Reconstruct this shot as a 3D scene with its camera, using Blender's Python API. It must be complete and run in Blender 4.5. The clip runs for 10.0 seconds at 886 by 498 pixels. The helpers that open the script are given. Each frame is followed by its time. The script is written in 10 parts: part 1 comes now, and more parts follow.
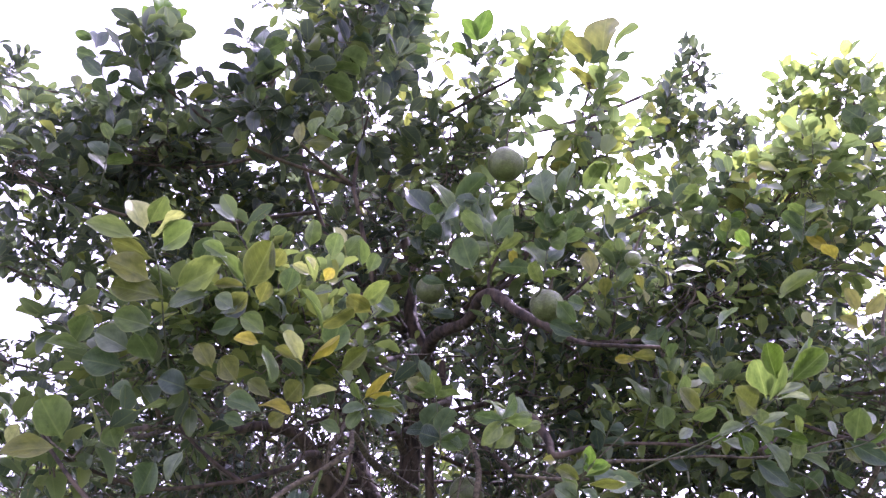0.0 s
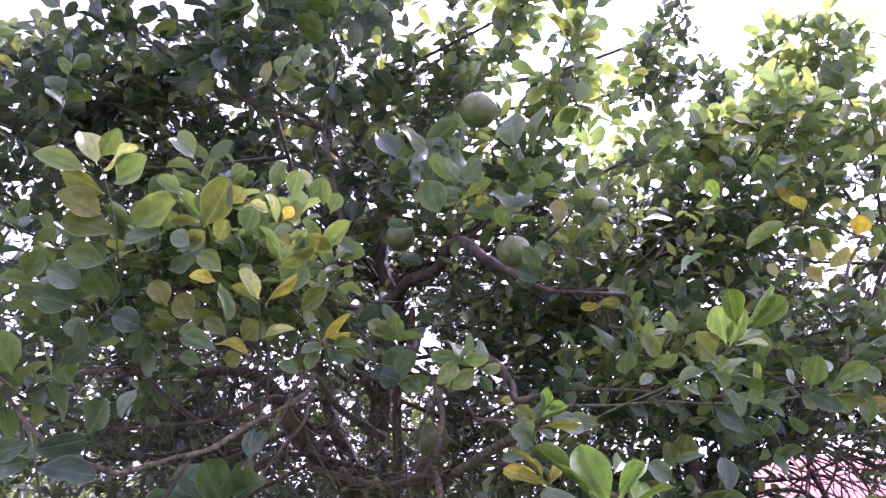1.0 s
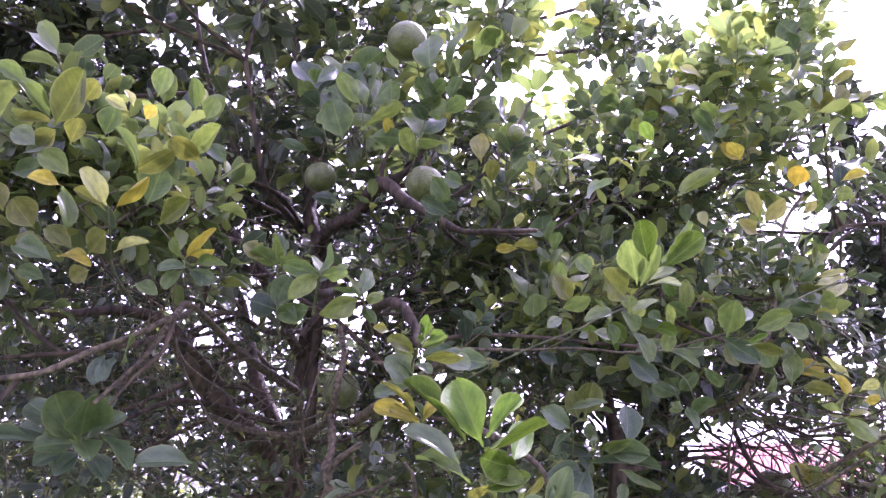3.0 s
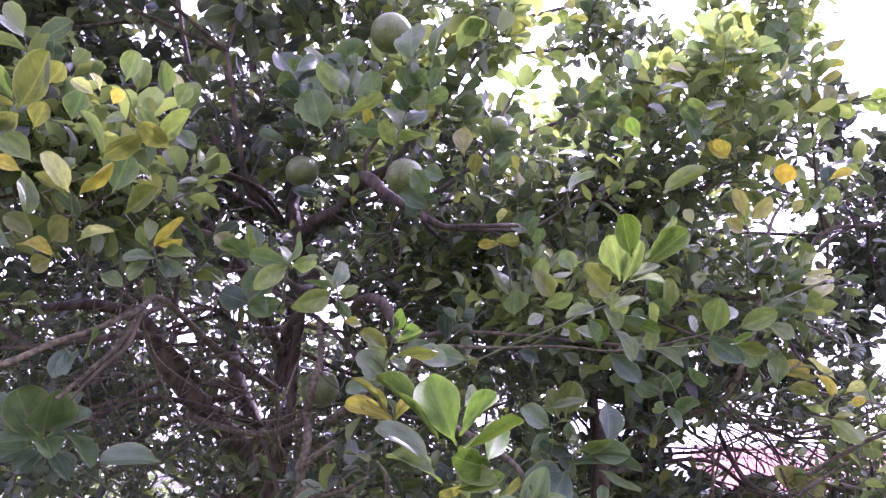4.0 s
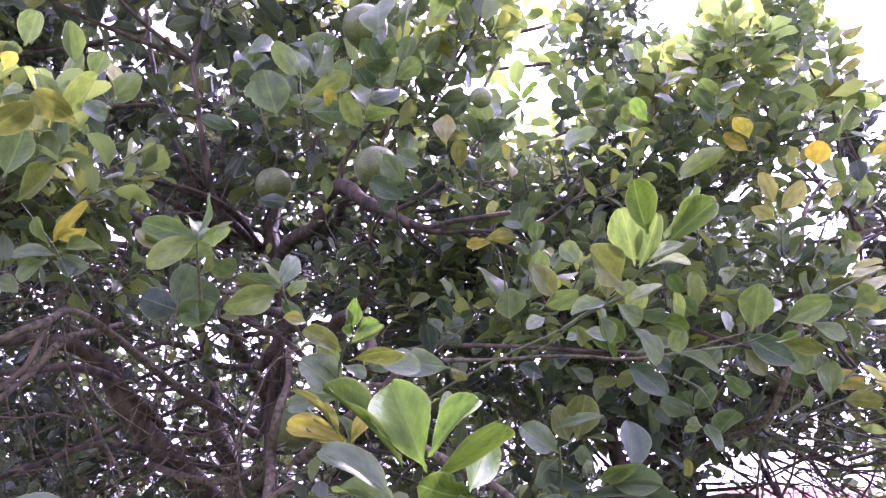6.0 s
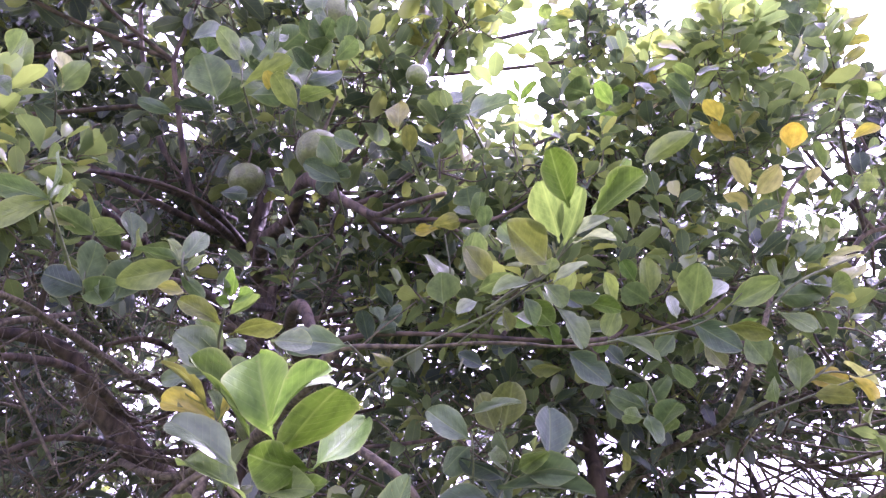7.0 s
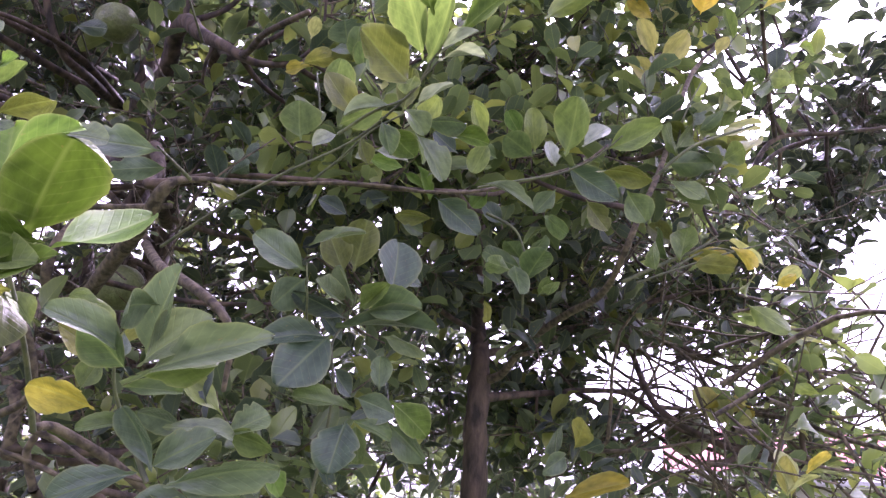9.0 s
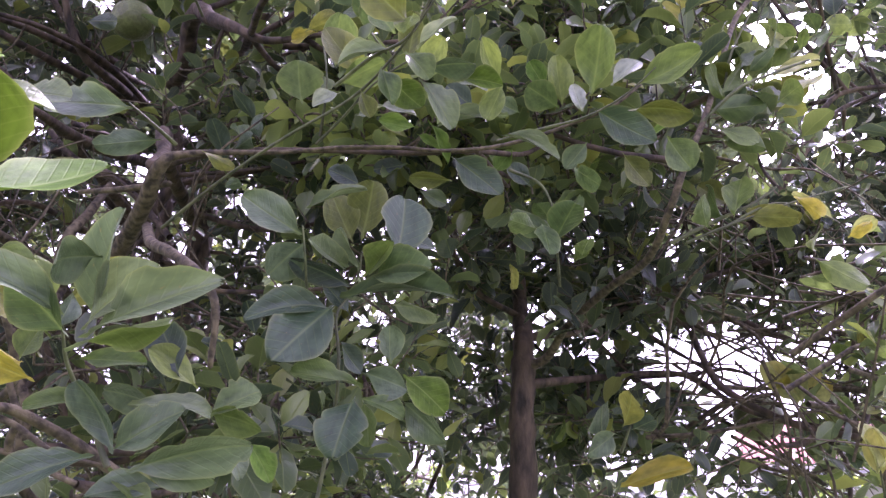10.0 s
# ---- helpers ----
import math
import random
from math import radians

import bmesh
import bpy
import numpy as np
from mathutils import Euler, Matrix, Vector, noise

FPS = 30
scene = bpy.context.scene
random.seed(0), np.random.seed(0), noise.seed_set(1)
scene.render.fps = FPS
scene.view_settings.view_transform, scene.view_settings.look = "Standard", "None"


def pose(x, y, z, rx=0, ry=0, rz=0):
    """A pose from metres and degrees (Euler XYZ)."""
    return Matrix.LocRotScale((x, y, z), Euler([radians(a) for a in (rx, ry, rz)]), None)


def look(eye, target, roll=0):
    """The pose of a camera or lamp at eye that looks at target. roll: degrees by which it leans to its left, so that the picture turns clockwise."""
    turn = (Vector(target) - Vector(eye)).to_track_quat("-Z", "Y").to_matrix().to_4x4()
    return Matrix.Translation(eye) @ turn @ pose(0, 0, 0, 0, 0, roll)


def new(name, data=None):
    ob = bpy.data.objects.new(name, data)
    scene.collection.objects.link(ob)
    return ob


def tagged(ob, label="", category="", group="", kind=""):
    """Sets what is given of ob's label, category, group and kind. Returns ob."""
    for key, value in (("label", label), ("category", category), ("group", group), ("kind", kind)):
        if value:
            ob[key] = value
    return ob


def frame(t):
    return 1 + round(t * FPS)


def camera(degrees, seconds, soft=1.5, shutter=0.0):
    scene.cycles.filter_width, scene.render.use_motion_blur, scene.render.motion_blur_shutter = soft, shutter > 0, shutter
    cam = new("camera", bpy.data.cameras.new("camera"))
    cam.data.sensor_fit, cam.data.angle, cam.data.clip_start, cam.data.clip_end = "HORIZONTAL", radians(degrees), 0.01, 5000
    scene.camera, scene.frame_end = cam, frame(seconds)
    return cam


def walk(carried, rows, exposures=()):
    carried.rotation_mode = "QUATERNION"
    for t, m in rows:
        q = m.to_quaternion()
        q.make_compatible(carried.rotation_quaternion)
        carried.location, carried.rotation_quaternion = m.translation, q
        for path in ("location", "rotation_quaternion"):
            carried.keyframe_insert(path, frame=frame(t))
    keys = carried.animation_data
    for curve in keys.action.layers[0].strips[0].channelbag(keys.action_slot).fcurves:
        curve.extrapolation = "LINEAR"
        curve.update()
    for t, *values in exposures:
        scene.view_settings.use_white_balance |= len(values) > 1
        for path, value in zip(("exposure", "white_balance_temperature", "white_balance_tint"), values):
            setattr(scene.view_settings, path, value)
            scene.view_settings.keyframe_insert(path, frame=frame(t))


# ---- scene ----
cam = camera(65.9, 10.0, 1.4)
PATH = [
    (0, (0.076, 0.063, 1.523), (0.008, 1.873, 2.374), 1.1),
    (0.5, (0.087, 0.073, 1.517), (0.022, 1.915, 2.294), 1.0),
    (1, (0.116, 0.103, 1.503), (0.104, 1.963, 2.24), 1.4),
    (1.5, (0.143, 0.147, 1.5), (0.172, 2.009, 2.228), 1.4),
    (2, (0.179, 0.196, 1.484), (0.236, 2.071, 2.176), 1.8),
    (2.5, (0.237, 0.253, 1.466), (0.303, 2.133, 2.144), 2.7),
    (2.7, (0.266, 0.268, 1.454), (0.334, 2.144, 2.143), 2.8),
    (3.8, (0.317, 0.317, 1.446), (0.384, 2.194, 2.132), 3.3),
    (4, (0.322, 0.326, 1.449), (0.417, 2.199, 2.143), 3.2),
    (4.5, (0.333, 0.399, 1.448), (0.429, 2.236, 2.234), 3.6),
    (5, (0.347, 0.499, 1.442), (0.455, 2.321, 2.258), 2.8),
    (5.5, (0.354, 0.544, 1.444), (0.434, 2.378, 2.237), 1.6),
    (5.7, (0.365, 0.562, 1.446), (0.443, 2.394, 2.244), 1.2),
    (6.8, (0.549, 0.652, 1.42), (0.509, 2.436, 2.323), 2.6),
    (7, (0.592, 0.659, 1.415), (0.536, 2.461, 2.279), 2.7),
    (7.5, (0.655, 0.682, 1.389), (0.636, 2.521, 2.176), 2.8),
    (8, (0.684, 0.7, 1.375), (0.722, 2.564, 2.101), 2.7),
    (8.5, (0.69, 0.753, 1.355), (0.813, 2.633, 2.027), 3.0),
    (9, (0.721, 0.816, 1.341), (0.864, 2.697, 2.007), 3.4),
    (9.5, (0.763, 0.878, 1.34), (0.802, 2.752, 2.038), 3.2),
    (10, (0.779, 0.927, 1.321), (0.762, 2.81, 1.994), 1.7),
]
EXPOSURES = [(0.0, 2.5, 5430, 61), (2.5, 2.72, 5460, 67), (4.5, 2.8, 5420, 71), (7.5, 3.15, 5420, 74), (8.5, 2.82, 5570, 66), (10.0, 2.76, 5640, 62)]
walk(cam, [(t, look(eye, target, roll)) for t, eye, target, roll in PATH], EXPOSURES)

# ---- world and light ----
world = bpy.data.worlds.new("overcast_sky")
scene.world = world
world.use_nodes = True
wn, wl = world.node_tree.nodes, world.node_tree.links
sky = wn.new("ShaderNodeTexSky")
sky.sky_type, sky.sun_disc = "NISHITA", False
sky.sun_elevation, sky.sun_rotation = radians(52), radians(25)
sky.air_density, sky.dust_density, sky.ozone_density = 1.2, 4.0, 1.0
pale = wn.new("ShaderNodeHueSaturation")
pale.inputs["Saturation"].default_value = 0.06
wl.new(sky.outputs[0], pale.inputs["Color"])
wl.new(pale.outputs[0], wn["Background"].inputs["Color"])
wn["Background"].inputs["Strength"].default_value = 0.12
sun = new("sun", bpy.data.lights.new("sun", "SUN"))
sun.data.energy, sun.data.angle, sun.data.color = 3.1, radians(10), (1.0, 0.95, 0.87)
sun.matrix_world = look((6, 12, 18), (0.4, 2.2, 2.0))

# ---- materials ----


def material(name):
    m = bpy.data.materials.new(name)
    m.use_nodes = True
    return m, m.node_tree.nodes, m.node_tree.links, m.node_tree.nodes["Principled BSDF"]


def math_node(n, l, op, a, b=0.0, c=None):
    k = n.new("ShaderNodeMath")
    k.operation = op
    for i, v in enumerate((a, b) if c is None else (a, b, c)):
        if isinstance(v, (int, float)):
            k.inputs[i].default_value = v
        else:
            l.new(v, k.inputs[i])
    return k.outputs[0]


def ramp(n, l, fac, stops):
    r = n.new("ShaderNodeValToRGB")
    while len(r.color_ramp.elements) < len(stops):
        r.color_ramp.elements.new(0.5)
    for e, (p, c) in zip(r.color_ramp.elements, stops):
        e.position, e.color = p, (*c, 1)
    l.new(fac, r.inputs[0])
    return r.outputs[0]


def mix_colour(n, l, fac, a, b, kind="MIX"):
    k = n.new("ShaderNodeMix")
    k.data_type, k.blend_type = "RGBA", kind
    for i, v in ((0, fac), (6, a), (7, b)):
        if isinstance(v, (int, float)):
            k.inputs[i].default_value = v
        elif isinstance(v, tuple):
            k.inputs[i].default_value = (*v, 1)
        else:
            l.new(v, k.inputs[i])
    return k.outputs[2]


def leaf_material(name, stops, thin=0.28, joined=False, rough=0.27, shine=0.5):
    """Citrus leaf: pale midrib and side veins along the blade, blotches, light that shines through."""
    m, n, l, p = material(name)
    if joined:
        rnd = n.new("ShaderNodeNewGeometry").outputs["Random Per Island"]
    else:
        rnd = n.new("ShaderNodeObjectInfo").outputs["Random"]
    base = ramp(n, l, rnd, stops)
    uv = n.new("ShaderNodeSeparateXYZ")
    main_uv = n.new("ShaderNodeUVMap")
    main_uv.uv_map = "UVMap"
    l.new(main_uv.outputs[0], uv.inputs[0])
    u, v = uv.outputs[0], uv.outputs[1]
    side = math_node(n, l, "ABSOLUTE", math_node(n, l, "SUBTRACT", u, 0.5))
    rib = math_node(n, l, "SMOOTH_MIN", 1.0, math_node(n, l, "MULTIPLY", side, 28.0), 0.2)
    rib = math_node(n, l, "SUBTRACT", 1.0, rib)
    slant = math_node(n, l, "SUBTRACT", math_node(n, l, "MULTIPLY", v, 9.0), math_node(n, l, "MULTIPLY", side, 5.0))
    cell = math_node(n, l, "ABSOLUTE", math_node(n, l, "SUBTRACT", math_node(n, l, "FRACT", slant), 0.5))
    vein = math_node(n, l, "SUBTRACT", 1.0, math_node(n, l, "MINIMUM", 1.0, math_node(n, l, "MULTIPLY", cell, 9.0)))
    line = math_node(n, l, "MAXIMUM", rib, math_node(n, l, "MULTIPLY", vein, 0.3))
    tex = n.new("ShaderNodeTexCoord").outputs["Object" if joined else "Generated"]
    blot = n.new("ShaderNodeTexNoise")
    blot.inputs["Scale"].default_value, blot.inputs["Detail"].default_value = (9.0, 3.0) if joined else (4.0, 6.0)
    l.new(tex, blot.inputs["Vector"])
    patch = ramp(n, l, blot.outputs[0], [(0.28, (0.6, 0.64, 0.6)), (0.72, (1.34, 1.28, 1.2))])
    col = mix_colour(n, l, 1.0, base, patch, "MULTIPLY")
    spot = n.new("ShaderNodeTexNoise")
    spot.inputs["Scale"].default_value, spot.inputs["Detail"].default_value = (60.0, 2.0) if joined else (14.0, 2.0)
    l.new(tex, spot.inputs["Vector"])
    dots = math_node(n, l, "MULTIPLY", math_node(n, l, "GREATER_THAN", spot.outputs[0], 0.72), 0.4)
    col = mix_colour(n, l, dots, col, (0.16, 0.12, 0.05))
    veined = mix_colour(n, l, math_node(n, l, "MULTIPLY", line, 0.24), col, (0.24, 0.3, 0.1))
    rim_uv = n.new("ShaderNodeUVMap")
    rim_uv.uv_map = "Edge"
    rim_x = n.new("ShaderNodeSeparateXYZ")
    l.new(rim_uv.outputs[0], rim_x.inputs[0])
    rim = math_node(n, l, "MULTIPLY", math_node(n, l, "POWER", rim_x.outputs[0], 14.0), 0.36)
    veined = mix_colour(n, l, rim, veined, (0.3, 0.33, 0.14))
    l.new(veined, p.inputs["Base Color"])
    p.inputs["Roughness"].default_value = rough
    p.inputs["Specular IOR Level"].default_value = shine
    bump = n.new("ShaderNodeBump")
    bump.inputs["Strength"].default_value, bump.inputs["Distance"].default_value = 0.4, 0.004
    l.new(math_node(n, l, "SUBTRACT", blot.outputs[0], math_node(n, l, "MULTIPLY", line, 0.5)), bump.inputs["Height"])
    l.new(bump.outputs[0], p.inputs["Normal"])
    glow = n.new("ShaderNodeBsdfTranslucent")
    l.new(mix_colour(n, l, 1.0, veined, (1.5, 1.55, 0.85), "MULTIPLY"), glow.inputs["Color"])
    both = n.new("ShaderNodeMixShader")
    both.inputs[0].default_value = thin
    l.new(p.outputs[0], both.inputs[1])
    l.new(glow.outputs[0], both.inputs[2])
    l.new(both.outputs[0], n["Material Output"].inputs["Surface"])
    return m


TONES = {
    "dark": [(0.0, (0.031, 0.051, 0.046)), (0.5, (0.042, 0.072, 0.046)), (1.0, (0.063, 0.099, 0.046))],
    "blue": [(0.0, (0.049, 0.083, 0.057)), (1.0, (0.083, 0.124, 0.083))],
    # pale leaves have the sky's sheen put into their colour
    "pale": [(0.0, (0.078, 0.116, 0.066)), (1.0, (0.109, 0.149, 0.088))],
    "green": [(0.0, (0.049, 0.086, 0.037)), (0.6, (0.068, 0.113, 0.043)), (1.0, (0.094, 0.142, 0.047))],
    "light": [(0.0, (0.071, 0.114, 0.034)), (0.6, (0.095, 0.144, 0.041)), (1.0, (0.139, 0.185, 0.050))],
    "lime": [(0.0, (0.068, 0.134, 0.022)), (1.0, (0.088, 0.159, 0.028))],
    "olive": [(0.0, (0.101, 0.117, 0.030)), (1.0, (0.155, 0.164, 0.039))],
    "yellow": [(0.0, (0.272, 0.250, 0.039)), (1.0, (0.368, 0.312, 0.051))],
    "orange": [(0.0, (0.400, 0.290, 0.025)), (1.0, (0.460, 0.340, 0.035))],
    # limedeep: deeper green, with shade between the lime shoot's leaves painted in
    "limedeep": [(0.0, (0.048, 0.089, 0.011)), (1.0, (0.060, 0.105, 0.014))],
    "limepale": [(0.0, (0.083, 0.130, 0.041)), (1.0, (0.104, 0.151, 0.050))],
    # copies of blue: bluelit has sky sheen painted in, bluedeep is darker
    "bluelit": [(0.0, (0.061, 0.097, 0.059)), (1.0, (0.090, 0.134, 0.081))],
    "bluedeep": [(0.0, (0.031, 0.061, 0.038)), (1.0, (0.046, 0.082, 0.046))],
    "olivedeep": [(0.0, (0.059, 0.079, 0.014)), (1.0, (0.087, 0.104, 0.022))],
    "paleyellow": [(0.0, (0.255, 0.252, 0.090)), (1.0, (0.306, 0.297, 0.117))],
    "gold2": [(0.0, (0.170, 0.149, 0.023)), (1.0, (0.221, 0.189, 0.027))],
    # white is the colour of painted sky glints, modelled as small leaves
    "white": [(0.0, (0.169, 0.209, 0.170)), (1.0, (0.211, 0.251, 0.205))],
    "gold": [(0.0, (0.260, 0.235, 0.035)), (1.0, (0.340, 0.300, 0.045))],
    "cream": [(0.0, (0.260, 0.291, 0.122)), (1.0, (0.332, 0.352, 0.168))],
}
MIXES = {
    # crown tones hold leaf age plus some painted shade, haze and glow
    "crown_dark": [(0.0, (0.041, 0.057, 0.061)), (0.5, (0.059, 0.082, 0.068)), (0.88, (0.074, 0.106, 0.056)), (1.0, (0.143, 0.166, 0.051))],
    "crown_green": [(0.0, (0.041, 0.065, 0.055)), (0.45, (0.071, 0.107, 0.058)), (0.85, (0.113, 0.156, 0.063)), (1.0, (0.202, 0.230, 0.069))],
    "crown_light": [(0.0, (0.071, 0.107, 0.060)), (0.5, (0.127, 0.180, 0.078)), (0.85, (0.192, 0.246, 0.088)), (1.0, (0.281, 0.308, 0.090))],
    # the far right crown's silhouette shade is put into its leaf colour
    "crown_shaded": [(0.0, (0.024, 0.035, 0.034)), (0.6, (0.037, 0.052, 0.043)), (1.0, (0.057, 0.078, 0.048))],
    "bush_light": [(0.0, (0.072, 0.114, 0.045)), (0.6, (0.123, 0.176, 0.059)), (1.0, (0.187, 0.228, 0.068))],
}
THIN = {"limedeep": 0.15, "olivedeep": 0.2, "dark": 0.16, "green": 0.26, "lime": 0.26}
LEAF = {k: leaf_material("leaf_" + k, v, THIN.get(k, 0.3), rough=0.62 if "lime" in k else 0.42, shine=0.12 if "lime" in k else 0.34) for k, v in TONES.items()}
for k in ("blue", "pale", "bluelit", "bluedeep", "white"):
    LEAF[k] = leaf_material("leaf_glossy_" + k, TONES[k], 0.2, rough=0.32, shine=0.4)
CROWN = {k: leaf_material(k, v, {"crown_shaded": 0.12, "crown_light": 0.42, "bush_light": 0.42}.get(k, 0.3), joined=True, rough=0.21) for k, v in MIXES.items()}


def rough_material(name, dark, lightc, scale, bump=0.5, rough=0.85, stretch=(1, 1, 1)):
    m, n, l, p = material(name)
    mp = n.new("ShaderNodeMapping")
    mp.inputs["Scale"].default_value = stretch
    l.new(n.new("ShaderNodeTexCoord").outputs["Object"], mp.inputs[0])
    a, b = n.new("ShaderNodeTexNoise"), n.new("ShaderNodeTexNoise")
    a.inputs["Scale"].default_value, a.inputs["Detail"].default_value = scale, 8
    b.inputs["Scale"].default_value, b.inputs["Detail"].default_value = scale * 0.15, 3
    l.new(mp.outputs[0], a.inputs["Vector"])
    l.new(mp.outputs[0], b.inputs["Vector"])
    fine = ramp(n, l, a.outputs[0], [(0.36, dark), (0.64, lightc)])
    wide = ramp(n, l, b.outputs[0], [(0.35, (0.75, 0.72, 0.7)), (0.65, (1.25, 1.25, 1.25))])
    l.new(mix_colour(n, l, 1.0, fine, wide, "MULTIPLY"), p.inputs["Base Color"])
    bp = n.new("ShaderNodeBump")
    bp.inputs["Strength"].default_value, bp.inputs["Distance"].default_value = bump, 0.01
    l.new(a.outputs[0], bp.inputs["Height"])
    l.new(bp.outputs[0], p.inputs["Normal"])
    p.inputs["Roughness"].default_value = rough
    return m


BARK = rough_material("bark_brown", (0.012, 0.009, 0.006), (0.082, 0.06, 0.039), 42, 1.0, stretch=(1, 1, 0.35))
TWIG = rough_material("twig_grey_brown", (0.022, 0.018, 0.011), (0.115, 0.096, 0.058), 90, 0.5)
STEM = rough_material("green_stem", (0.03, 0.042, 0.016), (0.085, 0.1, 0.038), 70, 0.3, 0.6)
PEEL = rough_material("green_citrus_peel", (0.075, 0.1, 0.032), (0.115, 0.145, 0.048), 160, 0.25, 0.42)
GRASS = rough_material("grass", (0.035, 0.06, 0.015), (0.1, 0.13, 0.04), 6, 0.6)
ROOF = rough_material("faded_red_roof_paint", (0.17, 0.028, 0.028), (0.23, 0.05, 0.048), 5, 0.05, 0.85)
WHITE = rough_material("white_fascia_paint", (0.6, 0.58, 0.56), (0.75, 0.73, 0.7), 6, 0.1, 0.6)
PLASTER = rough_material("grey_plaster_wall", (0.3, 0.29, 0.28), (0.42, 0.41, 0.39), 5, 0.2, 0.9)
GUTTER = rough_material("grey_metal_gutter", (0.2, 0.2, 0.2), (0.32, 0.32, 0.33), 12, 0.1, 0.45)

# ---- mesh helpers ----


def part(name, me, mat, parent, label=""):
    """One mesh object under a thing or a part."""
    ob = new(name, me)
    if mat is not None and not me.materials:
        me.materials.append(mat)
    ob.parent = parent
    if label:
        tagged(ob, label)
    return ob


def leaf_outline(rows, blunt):
    """Half widths along a blade of length 1: a short stalk, then an wedge that widens past the middle to a rounder end."""
    out = []
    for v in rows:
        s = max(0.0, (v - 0.1) / 0.9)
        q = min(s, 0.999) ** 1.12
        out.append(max(0.035 if v < 0.3 else 0.0, 0.5 * max(0.0, math.sin(math.pi * q)) ** (0.74 if q < 0.5 else blunt)))
    out[-1] = 0.0
    return out


def leaf_shape(rows, cols, seed, fold=0.16, bend=0.12, wave=0.03, blunt=0.62, bites=()):
    """Vertices, faces and uvs of one blade of length 1 along y and width 1 along x, folded on the midrib, bent and wavy."""
    rng = random.Random(seed)
    half, verts, uvs, faces, ids = leaf_outline(rows, blunt), [], [], [], []
    twist, ph = rng.uniform(-0.25, 0.25), rng.uniform(0, 6)
    for j, (v, h) in enumerate(zip(rows, half)):
        ids.append([])
        tip = j in (0, len(rows) - 1)
        for i in range(1 if tip else cols):
            u = 0 if tip else 2 * i / (cols - 1) - 1
            x = u * h * (1 + (rng.uniform(-0.03, 0.025) if abs(u) == 1 else 0.0))
            for at, side, deep in bites:
                if u * side > 0.4 and abs(v - at) < 0.06:
                    x *= 1 - deep * (1 - abs(v - at) / 0.06) ** 0.5
            z = fold * abs(x) - bend * v * v + wave * abs(u) * math.sin(7 * v + ph + u) + twist * x * v * 0.6
            y = v - (0.035 if j == len(rows) - 1 else 0.0)
            ids[-1].append(len(verts))
            verts.append((x, y, z))
            uvs.append((0.5 + 0.5 * u * (h * 2), v, 1.0 if tip and j else abs(u)))
    for a, b in zip(ids, ids[1:]):
        for i in range(max(len(a), len(b)) - 1):
            if len(a) == 1:
                faces.append((a[0], b[i + 1], b[i]))
            elif len(b) == 1:
                faces.append((a[i], a[i + 1], b[0]))
            else:
                faces.append((a[i], a[i + 1], b[i + 1], b[i]))
    return np.array(verts), faces, np.array(uvs)


def mesh_from(name, verts, sizes, loops, uvs, mat):
    """A mesh from arrays: corners per face, vertex of each corner, uv of each vertex."""
    me = bpy.data.meshes.new(name)
    me.vertices.add(len(verts))
    me.vertices.foreach_set("co", np.asarray(verts, np.float32).ravel())
    me.loops.add(len(loops))
    me.loops.foreach_set("vertex_index", np.asarray(loops, np.int32))
    me.polygons.add(len(sizes))
    me.polygons.foreach_set("loop_start", np.r_[0, np.cumsum(sizes)[:-1]].astype(np.int32))
    me.polygons.foreach_set("use_smooth", np.ones(len(sizes), bool))
    if uvs is not None:
        uvs = np.asarray(uvs, np.float32)
        me.uv_layers.new(name="UVMap").data.foreach_set("uv", uvs[loops][:, :2].ravel())
        me.uv_layers.new(name="Edge").data.foreach_set("uv", uvs[loops][:, [2, 1]].ravel())
    me.update(calc_edges=True)
    me.materials.append(mat)
    return me


FINE_ROWS = (0, 0.05, 0.1, 0.13, 0.17, 0.215, 0.26, 0.31, 0.36, 0.41, 0.46, 0.51, 0.56, 0.61, 0.66, 0.71, 0.76, 0.81, 0.855, 0.895, 0.93, 0.96, 0.985, 1.0)
COARSE_ROWS = (0, 0.12, 0.28, 0.52, 0.78, 0.95, 1.0)
BITES = {1: ((0.62, 1, 0.26),), 4: ((0.78, -1, 0.3),), 6: ((0.5, 1, 0.2), (0.83, 1, 0.22))}
FINE = [leaf_shape(FINE_ROWS, 5, 20 + k, 0.08 + 0.06 * (k % 4), 0.05 + 0.06 * (k % 5), 0.06, (0.42, 0.52, 0.46, 0.6, 0.44, 0.5, 0.54)[k], BITES.get(k, ())) for k in range(7)]
COARSE = [leaf_shape(COARSE_ROWS, 3, 50 + k, 0.1 + 0.07 * (k % 4), 0.02 + 0.07 * (k % 4), 0.05, 0.52 + 0.045 * (k % 5)) for k in range(8)]
FINE_MESH = {}


def fine_leaf_mesh(tone, k):
    if (tone, k) not in FINE_MESH:
        v, f, uv = FINE[k]
        FINE_MESH[tone, k] = mesh_from("leaf", v, [len(x) for x in f], [i for x in f for i in x], uv, LEAF[tone])
    return FINE_MESH[tone, k]


